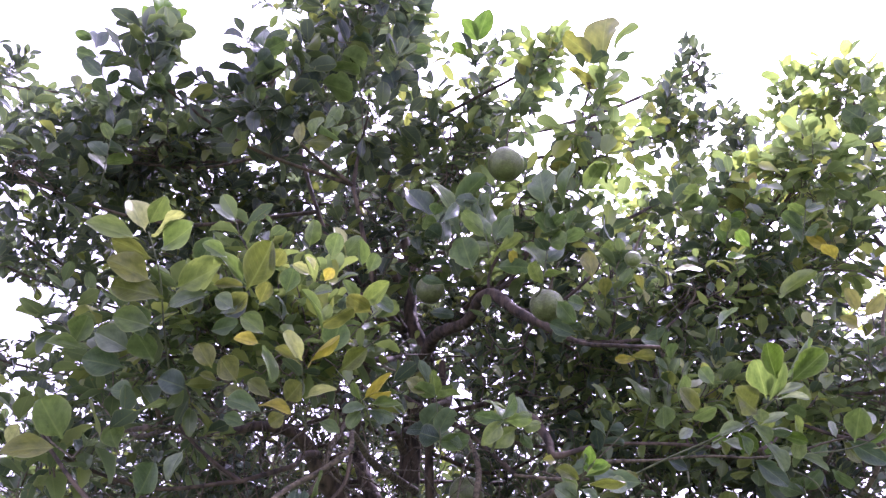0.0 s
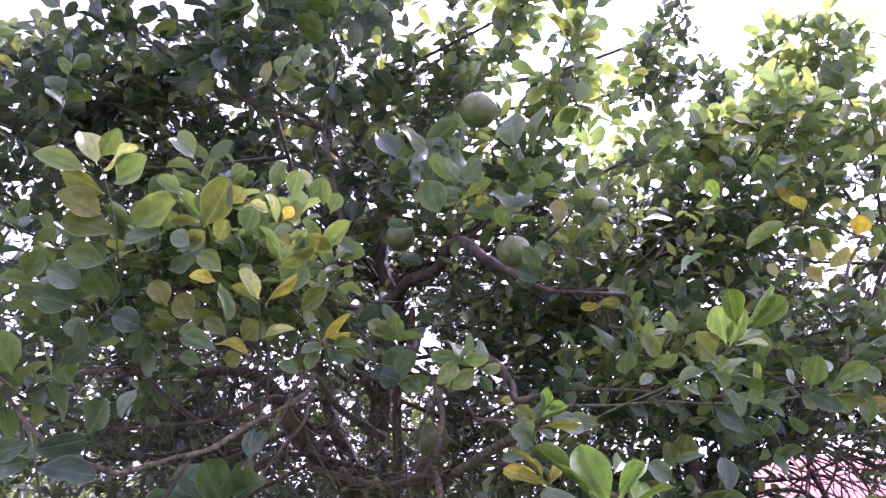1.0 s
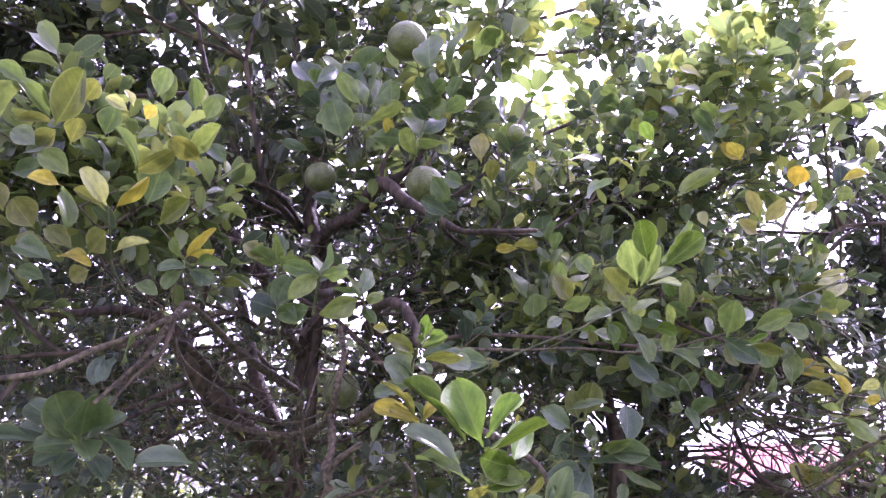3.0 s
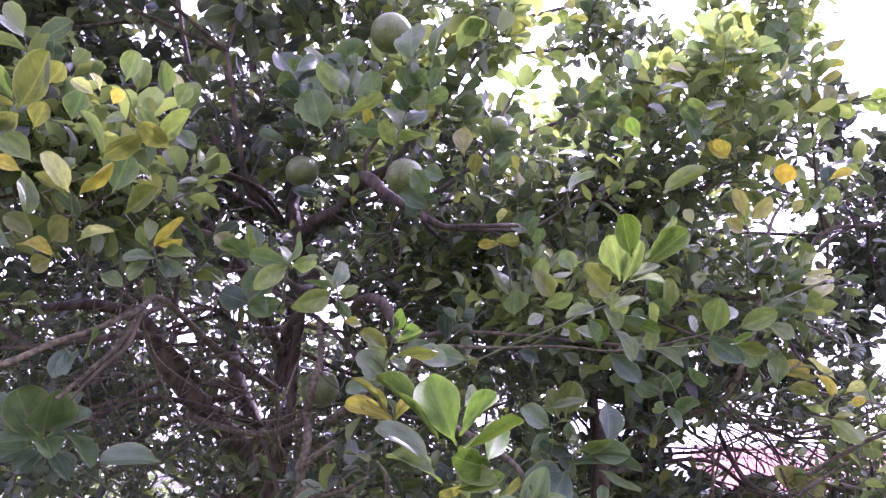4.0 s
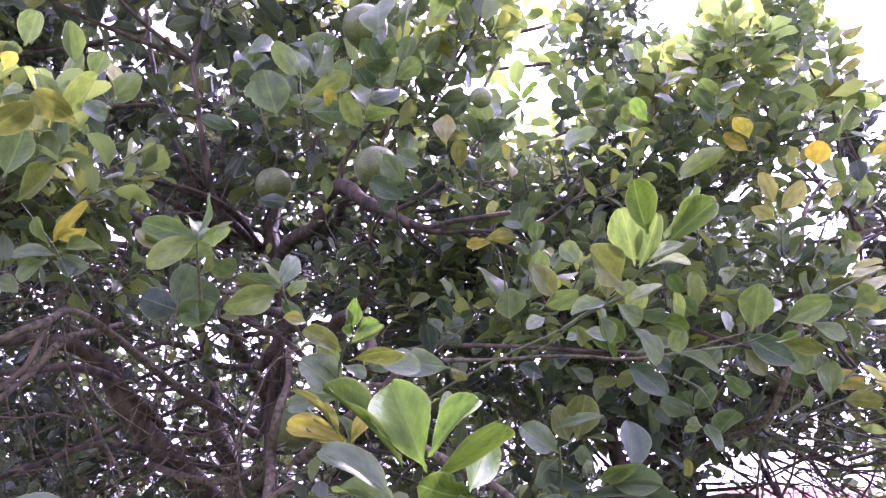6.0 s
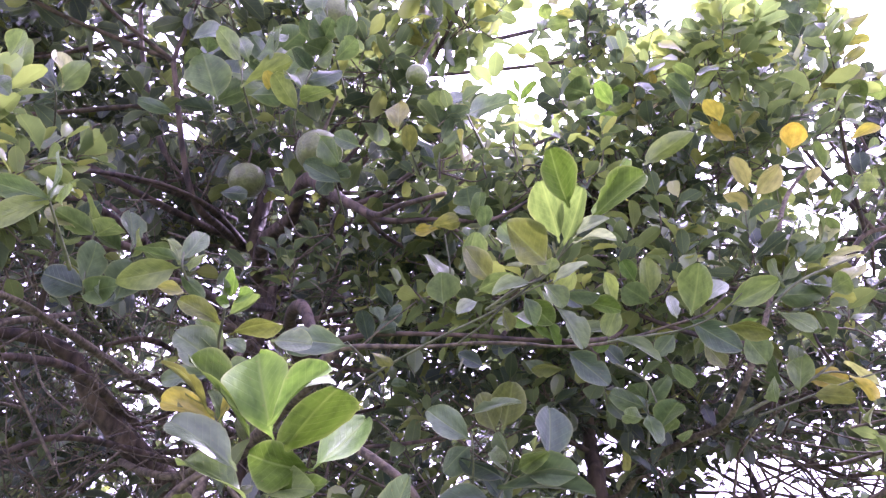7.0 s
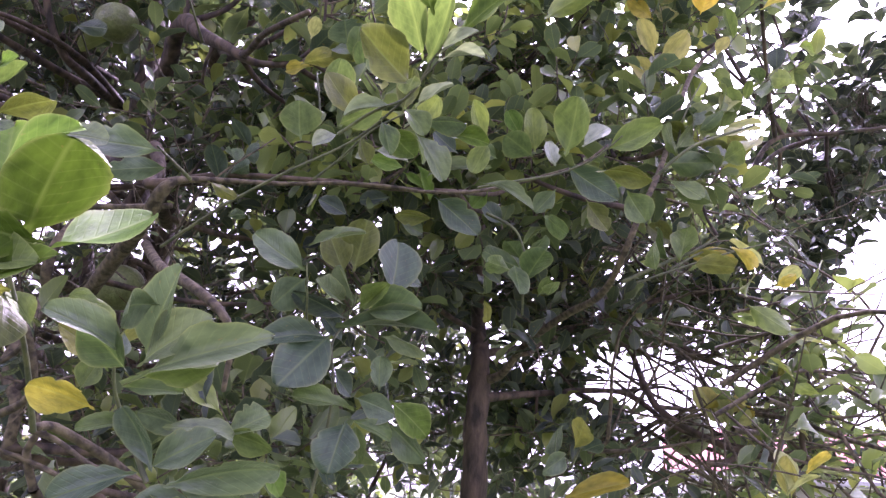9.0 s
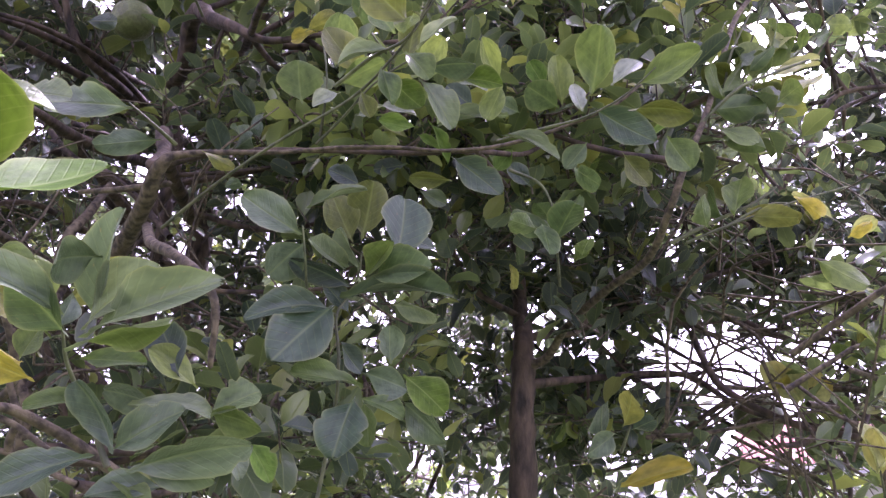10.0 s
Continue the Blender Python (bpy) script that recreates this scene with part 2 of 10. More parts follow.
class Foliage:
    """Collects many leaves, each a place, a way, a face direction, a length and a width, and joins them into one mesh."""

    def __init__(self):
        self.rows = []

    def add(self, at, way, up, length, width):
        self.rows.append((*at, *way, *up, length, width))

    def build(self, name, mat, parent):
        a = np.array(self.rows)
        y = a[:, 3:6] / np.linalg.norm(a[:, 3:6], axis=1, keepdims=True)
        x = np.cross(y, a[:, 6:9])
        x /= np.linalg.norm(x, axis=1, keepdims=True) + 1e-9
        z = np.cross(x, y)
        verts, sizes, loops, uvs, done = [], [], [], [], 0
        for k, (v, f, uv) in enumerate(COARSE):
            pick = slice(k, None, len(COARSE))
            n = len(a[pick])
            if not n:
                continue
            L, W = a[pick, 9][:, None, None], a[pick, 10][:, None, None]
            w = a[pick, None, :3] + v[None, :, 0:1] * W * x[pick, None] + v[None, :, 1:2] * L * y[pick, None] + v[None, :, 2:3] * L * z[pick, None]
            verts.append(w.reshape(-1, 3))
            flat = np.array([i for q in f for i in q])
            loops.append((flat[None] + done + len(v) * np.arange(n)[:, None]).ravel())
            sizes.append(np.tile([len(q) for q in f], n))
            uvs.append(np.tile(uv, (n, 1)))
            done += n * len(v)
        me = mesh_from(name, np.concatenate(verts), np.concatenate(sizes), np.concatenate(loops), np.concatenate(uvs), mat)
        return tagged(part(name, me, None, parent), kind="stuff")


def smooth_line(points, step=6):
    """A Catmull-Rom line through points of any width (place and radius)."""
    p = np.array(points, float)
    if len(p) == 2:
        return np.array([p[0] + (p[1] - p[0]) * s for s in np.linspace(0, 1, step + 1)])
    p = np.vstack([2 * p[0] - p[1], p, 2 * p[-1] - p[-2]])
    out = []
    for i in range(1, len(p) - 2):
        for s in np.linspace(0, 1, step, endpoint=False):
            out.append(0.5 * (2 * p[i] + (p[i + 1] - p[i - 1]) * s + (2 * p[i - 1] - 5 * p[i] + 4 * p[i + 1] - p[i + 2]) * s**2 + (3 * p[i] - p[i - 1] - 3 * p[i + 1] + p[i + 2]) * s**3))
    return np.array(out + [p[-2]])


def tube_arrays(line, sides, rough=0.0, rng=None):
    """Rings round a line of (x, y, z, radius); the last ring closes to a point."""
    at, rad = line[:, :3], np.maximum(line[:, 3], 0.0006)
    way = np.gradient(at, axis=0)
    way /= np.linalg.norm(way, axis=1, keepdims=True) + 1e-9
    ref = np.where(np.abs(way[:, 2:3]) < 0.9, np.array([[0, 0, 1.0]]), np.array([[1.0, 0, 0]]))
    a = np.cross(way, ref)
    a /= np.linalg.norm(a, axis=1, keepdims=True)
    for i in range(1, len(a)):
        b = a[i - 1] - way[i] * (a[i - 1] @ way[i])
        a[i] = b / (np.linalg.norm(b) + 1e-9)
    b = np.cross(way, a)
    ang = np.linspace(0, 2 * math.pi, sides, endpoint=False)
    r = rad[:, None] * np.ones(sides)
    if rough:
        r = r * (1 + rng.uniform(-rough, rough, r.shape))
    v = at[:, None] + r[..., None] * (np.cos(ang)[None, :, None] * a[:, None] + np.sin(ang)[None, :, None] * b[:, None])
    v = np.vstack([v.reshape(-1, 3), at[-1:] + way[-1:] * rad[-1]])
    n, faces = len(line), []
    for i in range(n - 1):
        for j in range(sides):
            k = (j + 1) % sides
            faces.append((i * sides + j, i * sides + k, (i + 1) * sides + k, (i + 1) * sides + j))
    for j in range(sides):
        faces.append(((n - 1) * sides + j, (n - 1) * sides + (j + 1) % sides, n * sides))
    return v, faces


NODES = {}
RNG = np.random.default_rng(11)


def branch(tree, points, name="branch", mat=None, sides=9, label="", wobble=0.06):
    """A limb through points of (x, y, z, radius), tapered and a little uneven; its line is kept so that twigs can grow from it."""
    line = smooth_line(points)
    NODES.setdefault(tree.name, []).append(line)
    v, f = tube_arrays(line, sides, wobble, RNG)
    me = mesh_from(name, v, [len(q) for q in f], [i for q in f for i in q], None, mat or BARK)
    return part(name, me, None, tree, label)


class Twigs:
    """Thin bare twigs, joined into one mesh."""

    def __init__(self):
        self.v, self.f, self.n = [], [], 0

    def add(self, points, sides=4, step=3):
        v, f = tube_arrays(smooth_line(points, step), sides)
        self.v.append(v)
        self.f += [tuple(i + self.n for i in q) for q in f]
        self.n += len(v)

    def build(self, name, mat, parent):
        me = mesh_from(name, np.vstack(self.v), [len(q) for q in self.f], [i for q in self.f for i in q], None, mat)
        return tagged(part(name, me, None, parent), kind="stuff")


FOLIAGE, TWIGS, FRUITS = {}, {}, []


def unit(v):
    return v / (np.linalg.norm(v) + 1e-9)


def crowds(p, c, r, way):
    """True for a leaf that would lie on the open side of a fruit."""
    q = p - c
    along = float(q @ way)
    return 0 < along < 1.3 and np.linalg.norm(q - along * way) < r + 0.04


def sprig(tree, tone, at, way, length, leaves, size, twig_r=0.0016, flat=1.0):
    """A leafy shoot of the joined crown: a stem with leaves set round it in a spiral, larger towards the middle."""
    fol = FOLIAGE.setdefault((tree.name, tone), Foliage())
    tw = TWIGS.setdefault(tree.name, Twigs())
    way = unit(way)
    side = unit(np.cross(way, RNG.normal(size=3)))
    other = np.cross(way, side)
    end = at + way * length + np.array([0, 0, length * RNG.uniform(-0.15, 0.1)])
    tw.add([(*at, twig_r * 1.4), (*(at + (end - at) * 0.5 + RNG.normal(size=3) * 0.006), twig_r), (*end, twig_r * 0.5)], 3, 2)
    turn = RNG.uniform(0, 6.3)
    for k in range(leaves):
        s = (k + 0.6) / leaves
        a = turn + 2.4 * k
        out = math.cos(a) * side + math.sin(a) * other
        lean = 0.35 + 0.9 * s
        d = unit(out * (1.15 - 0.55 * s) + way * lean * 0.8 + RNG.normal(size=3) * 0.25 + np.array([0, 0, -0.05]))
        up = unit(np.array([0, 0, 1.0]) * flat + way * 0.5 + RNG.normal(size=3) * 0.42)
        ln = size * RNG.uniform(0.7, 1.15) * (1.0 if s < 0.85 else 0.75)
        if any(crowds(at + (end - at) * s + d * ln * 0.6, c, r, w) for c, r, w in FRUITS):
            continue
        fol.add(at + (end - at) * s, d, up, ln, ln * RNG.uniform(0.42, 0.58))


def clump(tree, tone, centre, radii, sprigs, size=0.085, up=0.6, limb=0.007, leaves=7, outward=0.7):
    """A leafy mass at the end of a limb: sprigs fill a rounded space and point out and up; the limb grows from the nearest bough."""
    c, r = np.array(centre), np.array(radii)
    tw = TWIGS.setdefault(tree.name, Twigs())
    lines = NODES.get(tree.name, [])
    spine = None
    if lines and limb:
        pts = np.vstack(lines)
        cost = np.linalg.norm(pts[:, :3] - c, axis=1) + 0.5 * np.maximum(0, pts[:, 2] - c[2] + 0.1) - 3.0 * np.minimum(pts[:, 3], 0.03)
        root = pts[np.argmin(cost)]
        gap = np.linalg.norm(root[:3] - c)
        mid = root[:3] + (c - root[:3]) * 0.5 + np.array([0, 0, -0.08 * gap]) + RNG.normal(size=3) * 0.05 * gap
        top = c + np.array([0, 0, 0.5 * r[2]])
        r0 = min(limb + 0.004 * gap, root[3] * 0.8 + 0.002)
        spine = smooth_line([(*root[:3], r0), (*mid, r0 * 0.8), (*c, r0 * 0.6), (*top, r0 * 0.35)], 5)
        v, f = tube_arrays(spine, 7, 0.06, RNG)
        part("branch", mesh_from("branch", v, [len(q) for q in f], [i for q in f for i in q], None, BARK), None, tree)
    for _ in range(sprigs):
        d = unit(RNG.normal(size=3))
        p = c + d * r * RNG.uniform(0.15, 1.0) ** 0.5
        way = unit((p - c) / r) * outward + np.array([0, 0, up]) + RNG.normal(size=3) * 0.35
        length = RNG.uniform(0.07, 0.16)
        at = p - unit(way) * length * 0.5
        sprig(tree, tone, at, way, length, int(RNG.integers(leaves - 2, leaves + 2)), size)
        if spine is not None and RNG.random() < 0.55:
            q = spine[RNG.integers(len(spine) // 2, len(spine))]
            m = (q[:3] + at) / 2 + RNG.normal(size=3) * 0.02
            tw.add([(*q[:3], 0.003), (*m, 0.0024), (*at, 0.0018)], 4, 3)


def bare_twigs(tree, centre, radii, count, length=0.35, radius=0.003, way=(0, 0, 0.2)):
    """Leafless inner twigs that wander and fork."""
    tw = TWIGS.setdefault(tree.name, Twigs())
    for _ in range(count):
        p = np.array(centre) + unit(RNG.normal(size=3)) * np.array(radii) * RNG.uniform(0, 1) ** 0.4
        d = unit(RNG.normal(size=3) * 0.6 + np.array(way))
        pts, rr = [], radius * RNG.uniform(0.5, 1.5)
        for k in range(4):
            pts.append((*p, rr * (1 - 0.22 * k)))
            p = p + d * length / 3 * RNG.uniform(0.7, 1.3)
            d = unit(d + RNG.normal(size=3) * 0.5)
            if k and RNG.random() < 0.6:
                e = p + unit(d + RNG.normal(size=3) * 0.7) * length * 0.4
                tw.add([(*p, rr * 0.6), (*((p + e) / 2 + RNG.normal(size=3) * 0.01), rr * 0.45), (*e, rr * 0.3)], 3, 2)
        tw.add(pts, 4, 3)


def shoot(tree, points, label="", mat=None):
    """A shoot that bears large leaves of its own: the stem is a part of the tree, the leaves are parts of the stem."""
    v, f = tube_arrays(smooth_line(points), 7, 0.05, RNG)
    return part("shoot", mesh_from("shoot", v, [len(q) for q in f], [i for q in f for i in q], None, mat or STEM), None, tree, label)


LEAF_COUNT = [0]


def leaf(stem, base, tip, face, width, tone):
    """One large leaf from its base to its tip, its upper side towards face."""
    b, t = Vector(base), Vector(tip)
    y = (t - b).normalized()
    x = y.cross(Vector(face)).normalized()
    z = x.cross(y)
    ln = (t - b).length
    LEAF_COUNT[0] += 1
    ob = part("leaf", fine_leaf_mesh(tone, LEAF_COUNT[0] * 3 % 7), None, stem)
    tilt = radians(random.Random(LEAF_COUNT[0]).uniform(-52, 52))
    x, z = x * math.cos(tilt) + z * math.sin(tilt), z * math.cos(tilt) - x * math.sin(tilt)
    width *= min(1.35, 1 / math.cos(tilt))
    m = Matrix((x * width, y * ln, z * ln)).transposed().to_4x4()
    m.translation = b
    ob.matrix_basis = m
    return ob


def blade(stem, base, tip, face, width, tone, arch=0.05, fold=0.2, torn=False):
    """One large leaf with a form of its own: arched from base to tip, folded on the midrib, wavy, now and then eaten at the edge."""
    LEAF_COUNT[0] += 1
    rng = random.Random(LEAF_COUNT[0])
    bites = [(rng.uniform(0.35, 0.9), rng.choice((-1, 1)), rng.uniform(0.12, 0.3)) for _ in range(2 if torn else rng.choice((0, 0, 1)))]
    v, f, uv = leaf_shape(FINE_ROWS, 7, LEAF_COUNT[0], fold, 0.0, rng.uniform(0.03, 0.07), rng.uniform(0.5, 0.72), bites)
    v[:, 2] += 4 * arch * v[:, 1] * (1 - v[:, 1])
    b, t = Vector(base), Vector(tip)
    y = (t - b).normalized()
    x = y.cross(Vector(face)).normalized()
    z = x.cross(y)
    ln = (t - b).length
    ob = part("leaf", mesh_from("leaf", v, [len(q) for q in f], [i for q in f for i in q], uv, LEAF[tone]), None, stem)
    m = Matrix((x * width, y * ln, z * ln)).transposed().to_4x4()
    m.translation = b
    ob.matrix_basis = m
    return ob


def fruit(at, radius, tilt=(0, 0), open_to=None, squash=0.94):
    """A green citrus fruit with a dimpled crown and a short stalk."""
    if open_to:
        FRUITS.append((np.array(at), radius, unit(np.array(open_to) - np.array(at))))
    bm = bmesh.new()
    bmesh.ops.create_uvsphere(bm, u_segments=28, v_segments=18, radius=1)
    for w in bm.verts:
        d = w.co.normalized()
        k = 1 + 0.02 * noise.noise(d * 1.7 + Vector(at)) - 0.07 * max(0, d.z - 0.9) * 10 * 0.6 + 0.04 * max(0, d.z)
        w.co = Vector((d.x * k, d.y * k, d.z * k * squash)) * radius
    for f in bm.faces:
        f.smooth = True
    me = bpy.data.meshes.new("citrus_fruit")
    bm.to_mesh(me)
    bm.free()
    me.materials.append(PEEL)
    ob = new("citrus_fruit", me)
    ob.matrix_basis = pose(*at, tilt[0], tilt[1], 0)
    tagged(ob, "round green unripe citrus fruit hanging from a twig", "fruit", "citrus fruits on the tree")
    h = radius * squash
    v, f = tube_arrays(smooth_line([(0, 0, h * 0.93, 0.0045), (0.004, 0.002, h + 0.03, 0.0032), (0.012, 0.0, h + 0.075, 0.003)]), 7)
    part("stalk", mesh_from("stalk", v, [len(q) for q in f], [i for q in f for i in q], None, TWIG), None, ob)
    return ob

# ---- ground, house and far bushes ----


def grid_ground():
    bm = bmesh.new()
    bmesh.ops.create_grid(bm, x_segments=60, y_segments=60, size=1.0)
    for v in bm.verts:
        k = max(abs(v.co.x), abs(v.co.y))
        v.co *= 14 + 2500 * max(0.0, k - 0.75) ** 2 * 16 if k > 0.75 else 14
        v.co.z = 0.04 * noise.noise(v.co * 0.5)
    me = bpy.data.meshes.new("ground")
    bm.to_mesh(me)
    bm.free()
    return me


ground = part("ground", grid_ground(), GRASS, None)
tagged(ground, "grassy uneven garden ground under the trees", "ground", kind="structure")


def box_mesh(name, x0, x1, y0, y1, z0, z1, bevel=0.01):
    bm = bmesh.new()
    bmesh.ops.create_cube(bm, size=1)
    for v in bm.verts:
        v.co = Vector(((x0 + x1) / 2 + v.co.x * (x1 - x0), (y0 + y1) / 2 + v.co.y * (y1 - y0), (z0 + z1) / 2 + v.co.z * (z1 - z0)))
    if bevel:
        bmesh.ops.bevel(bm, geom=bm.edges, offset=bevel, segments=2, affect="EDGES")
    me = bpy.data.meshes.new(name)
    bm.to_mesh(me)
    bm.free()
    return me


def roof_sheet(width, run, rise, thick=0.012, pitch=0.2):
    """One slope of a ribbed metal roof, eave along x at y = 0, rising towards +y."""
    bm = bmesh.new()
    n = int(width / pitch)
    prof = []
    for i in range(n):
        x = i * pitch
        prof += [(x, 0), (x + pitch * 0.62, 0), (x + pitch * 0.7, 0.03), (x + pitch * 0.88, 0.03), (x + pitch * 0.96, 0)]
    prof.append((n * pitch, 0))
    rows = [[bm.verts.new((x, run * s, z + rise * s + d)) for x, z in prof] for s, d in ((0, 0), (1, 0), (1, -thick), (0, -thick))]
    for a, b in zip(rows, rows[1:] + rows[:1]):
        for i in range(len(prof) - 1):
            bm.faces.new((a[i], a[i + 1], b[i + 1], b[i]))
    bm.normal_update()
    me = bpy.data.meshes.new("roof_sheet")
    bm.to_mesh(me)
    bm.free()
    return me


def house(at, turn, width=9.0, deep=7.0, eave=2.35):
    h = new("house")
    h.matrix_basis = pose(*at, 0, 0, turn)
    tagged(h, "low single-storey house with a faded red metal roof", "house")
    part("wall", box_mesh("wall", 0.5, width - 0.5, 0.55, 0.7, 0, eave - 0.1), PLASTER, h, "grey plastered wall")
    part("wall", box_mesh("wall", 0.5, width - 0.5, deep - 0.7, deep - 0.55, 0, eave - 0.1), PLASTER, h)
    part("wall", box_mesh("wall", 0.5, 0.65, 0.7, deep - 0.7, 0, eave - 0.1), PLASTER, h)
    part("wall", box_mesh("wall", width - 0.65, width - 0.5, 0.7, deep - 0.7, 0, eave - 0.1), PLASTER, h)
    for x in (0.5, width - 0.65):
        bm = bmesh.new()
        ends = [[bm.verts.new((x + d, y, z)) for y, z in ((0.55, eave - 0.1), (deep - 0.55, eave - 0.1), (deep / 2, eave + 1.08))] for d in (0, 0.15)]
        bm.faces.new(ends[0][::-1])
        bm.faces.new(ends[1])
        for k in range(3):
            bm.faces.new((ends[0][k], ends[0][(k + 1) % 3], ends[1][(k + 1) % 3], ends[1][k]))
        me = bpy.data.meshes.new("gable")
        bm.to_mesh(me)
        bm.free()
        part("gable", me, PLASTER, h)
    r = part("roof", roof_sheet(width, deep / 2, 1.15), ROOF, h, "faded red ribbed metal roof")
    r.matrix_basis = pose(0, 0, eave)
    r = part("roof", roof_sheet(width, deep / 2, 1.15), ROOF, h)
    r.matrix_basis = pose(width, deep, eave, 0, 0, 180)
    part("fascia", box_mesh("fascia", 0, width, 0.0, 0.03, eave - 0.24, eave - 0.015), WHITE, h, "white painted fascia board")
    part("gutter", box_mesh("gutter", 0, width, -0.13, -0.004, eave - 0.22, eave - 0.1, 0.03), GUTTER, h, "grey metal eaves gutter")
    part("soffit", box_mesh("soffit", 0, width, 0.034, 0.55, eave - 0.22, eave - 0.2, 0), GUTTER, h)
    return h


def far_bush(name, at, height, spread, n, tone, label, category, size=0.12):
    """A bush or tree at a distance: short trunk, forked limbs and a loose crown."""
    b = new(name)
    tagged(b, label, category)
    x, y, z = at
    branch(b, [(x, y, -0.05, 0.06), (x + 0.05, y, height * 0.25, 0.05), (x - 0.04, y + 0.05, height * 0.5, 0.035), (x, y, height * 0.8, 0.015)], "trunk", sides=7)
    for k in range(n):
        a = 2.4 * k + x
        r = spread * math.sqrt((k + 0.5) / n) * 0.75
        h = height * (0.25 + 0.62 * ((k * 0.618) % 1.0) * (1 - 0.35 * r / spread))
        clump(b, tone, (x + r * math.cos(a), y + r * math.sin(a), h), (spread * 0.42, spread * 0.42, height * 0.18), 24, size, limb=0.012, leaves=7)
    return b


tree = new("citrus_tree")
tagged(tree, "dense leafy citrus tree with brown limbs and green fruits", "tree")
tree2 = new("citrus_tree")
tagged(tree2, "slender citrus tree with a straight brown trunk and twiggy crown", "tree")


# the main trunk and its limbs
branch(tree, [(-0.168, 3.400, 0.800, 0.0787), (-0.187, 3.400, 1.169, 0.0729), (-0.193, 3.400, 1.429, 0.0630), (-0.186, 3.400, 1.717, 0.0551), (-0.185, 3.400, 1.993, 0.0491), (-0.176, 3.400, 2.343, 0.0429), (-0.190, 3.400, 2.570, 0.0370), (-0.252, 3.400, 2.745, 0.0335), (-0.371, 3.400, 3.145, 0.0290), (-0.533, 3.400, 3.402, 0.0223), (-0.620, 3.400, 3.860, 0.0186)], "trunk", label="dark brown knotted trunk", wobble=0.13, sides=14)
branch(tree, [(-0.232, 3.400, 1.385, 0.0538), (-0.217, 2.850, 1.577, 0.0433), (-0.316, 2.700, 1.688, 0.0376), (-0.430, 2.600, 1.814, 0.0330), (-0.502, 2.500, 1.935, 0.0233), (-0.616, 2.400, 1.955, 0.0171), (-0.740, 2.300, 1.910, 0.0121), (-0.873, 2.200, 1.913, 0.0085)])
branch(tree, [(-0.229, 3.400, 1.611, 0.0409), (-0.375, 3.400, 1.864, 0.0371), (-0.463, 3.500, 2.054, 0.0286), (-0.586, 3.600, 2.345, 0.0248), (-0.761, 3.600, 2.567, 0.0197)])
branch(tree, [(-0.109, 2.850, 1.434, 0.0213), (-0.055, 2.800, 1.658, 0.0196), (-0.065, 2.800, 1.894, 0.0183), (-0.064, 2.850, 2.163, 0.0161), (-0.102, 3.400, 2.603, 0.0162)])
branch(tree, [(-0.357, 3.400, 2.891, 0.0198), (-0.334, 2.800, 2.613, 0.0114), (-0.491, 2.700, 2.753, 0.0101), (-0.651, 2.700, 3.139, 0.0094), (-0.730, 2.700, 3.420, 0.0085)])
branch(tree, [(-0.197, 3.400, 2.555, 0.0219), (-0.209, 2.700, 2.432, 0.0140), (-0.267, 2.500, 2.478, 0.0101), (-0.374, 2.400, 2.899, 0.0082)])
branch(tree, [(-0.208, 3.400, 2.018, 0.0233), (-0.340, 2.600, 2.273, 0.0142), (-0.440, 2.400, 2.215, 0.0102), (-0.473, 2.100, 2.119, 0.0072), (-0.525, 1.900, 2.056, 0.0057)])

# boughs that arch forward
branch(tree, [(-0.200, 3.400, 2.555, 0.0260), (-0.030, 3.100, 2.574, 0.0214), (0.089, 2.800, 2.537, 0.0182), (0.115, 2.700, 2.558, 0.0176), (0.164, 2.600, 2.542, 0.0181), (0.224, 2.450, 2.419, 0.0138), (0.304, 2.250, 2.298, 0.0098), (0.399, 2.000, 2.137, 0.0070), (0.464, 1.850, 2.078, 0.0057), (0.557, 1.720, 2.034, 0.0046)])
branch(tree, [(0.143, 2.500, 1.941, 0.0157), (0.175, 2.250, 1.963, 0.0149), (0.225, 2.100, 1.951, 0.0145), (0.267, 2.000, 1.906, 0.0136), (0.299, 1.950, 1.840, 0.0117), (0.310, 1.900, 1.796, 0.0088), (0.422, 1.900, 1.824, 0.0051), (0.581, 1.900, 1.830, 0.0045), (0.712, 1.880, 1.819, 0.0044), (0.817, 1.850, 1.810, 0.0037)])
branch(tree, [(-0.093, 2.800, 1.631, 0.0141), (0.025, 2.400, 1.628, 0.0103), (0.092, 2.100, 1.647, 0.0104), (0.107, 2.050, 1.714, 0.0095), (0.112, 2.100, 1.797, 0.0084), (0.082, 2.200, 1.896, 0.0065)], mat=TWIG)
branch(tree, [(0.091, 2.100, 1.650, 0.0096), (0.113, 2.020, 1.558, 0.0105), (0.104, 2.000, 1.491, 0.0095), (0.148, 1.980, 1.430, 0.0093), (0.140, 2.000, 1.355, 0.0093)], mat=TWIG)
branch(tree, [(-0.117, 2.850, 1.796, 0.0168), (-0.223, 2.400, 1.834, 0.0123), (-0.204, 1.800, 1.829, 0.0066), (-0.181, 1.620, 1.762, 0.0062), (-0.233, 1.580, 1.711, 0.0058), (-0.290, 1.550, 1.673, 0.0058), (-0.340, 1.500, 1.623, 0.0054), (-0.397, 1.450, 1.598, 0.0052), (-0.470, 1.400, 1.566, 0.005)], mat=TWIG)
branch(tree, [(-0.178, 1.622, 1.751, 0.0045), (-0.185, 1.612, 1.692, 0.0042), (-0.208, 1.603, 1.658, 0.0036), (-0.233, 1.596, 1.622, 0.0030), (-0.254, 1.589, 1.583, 0.0020)])
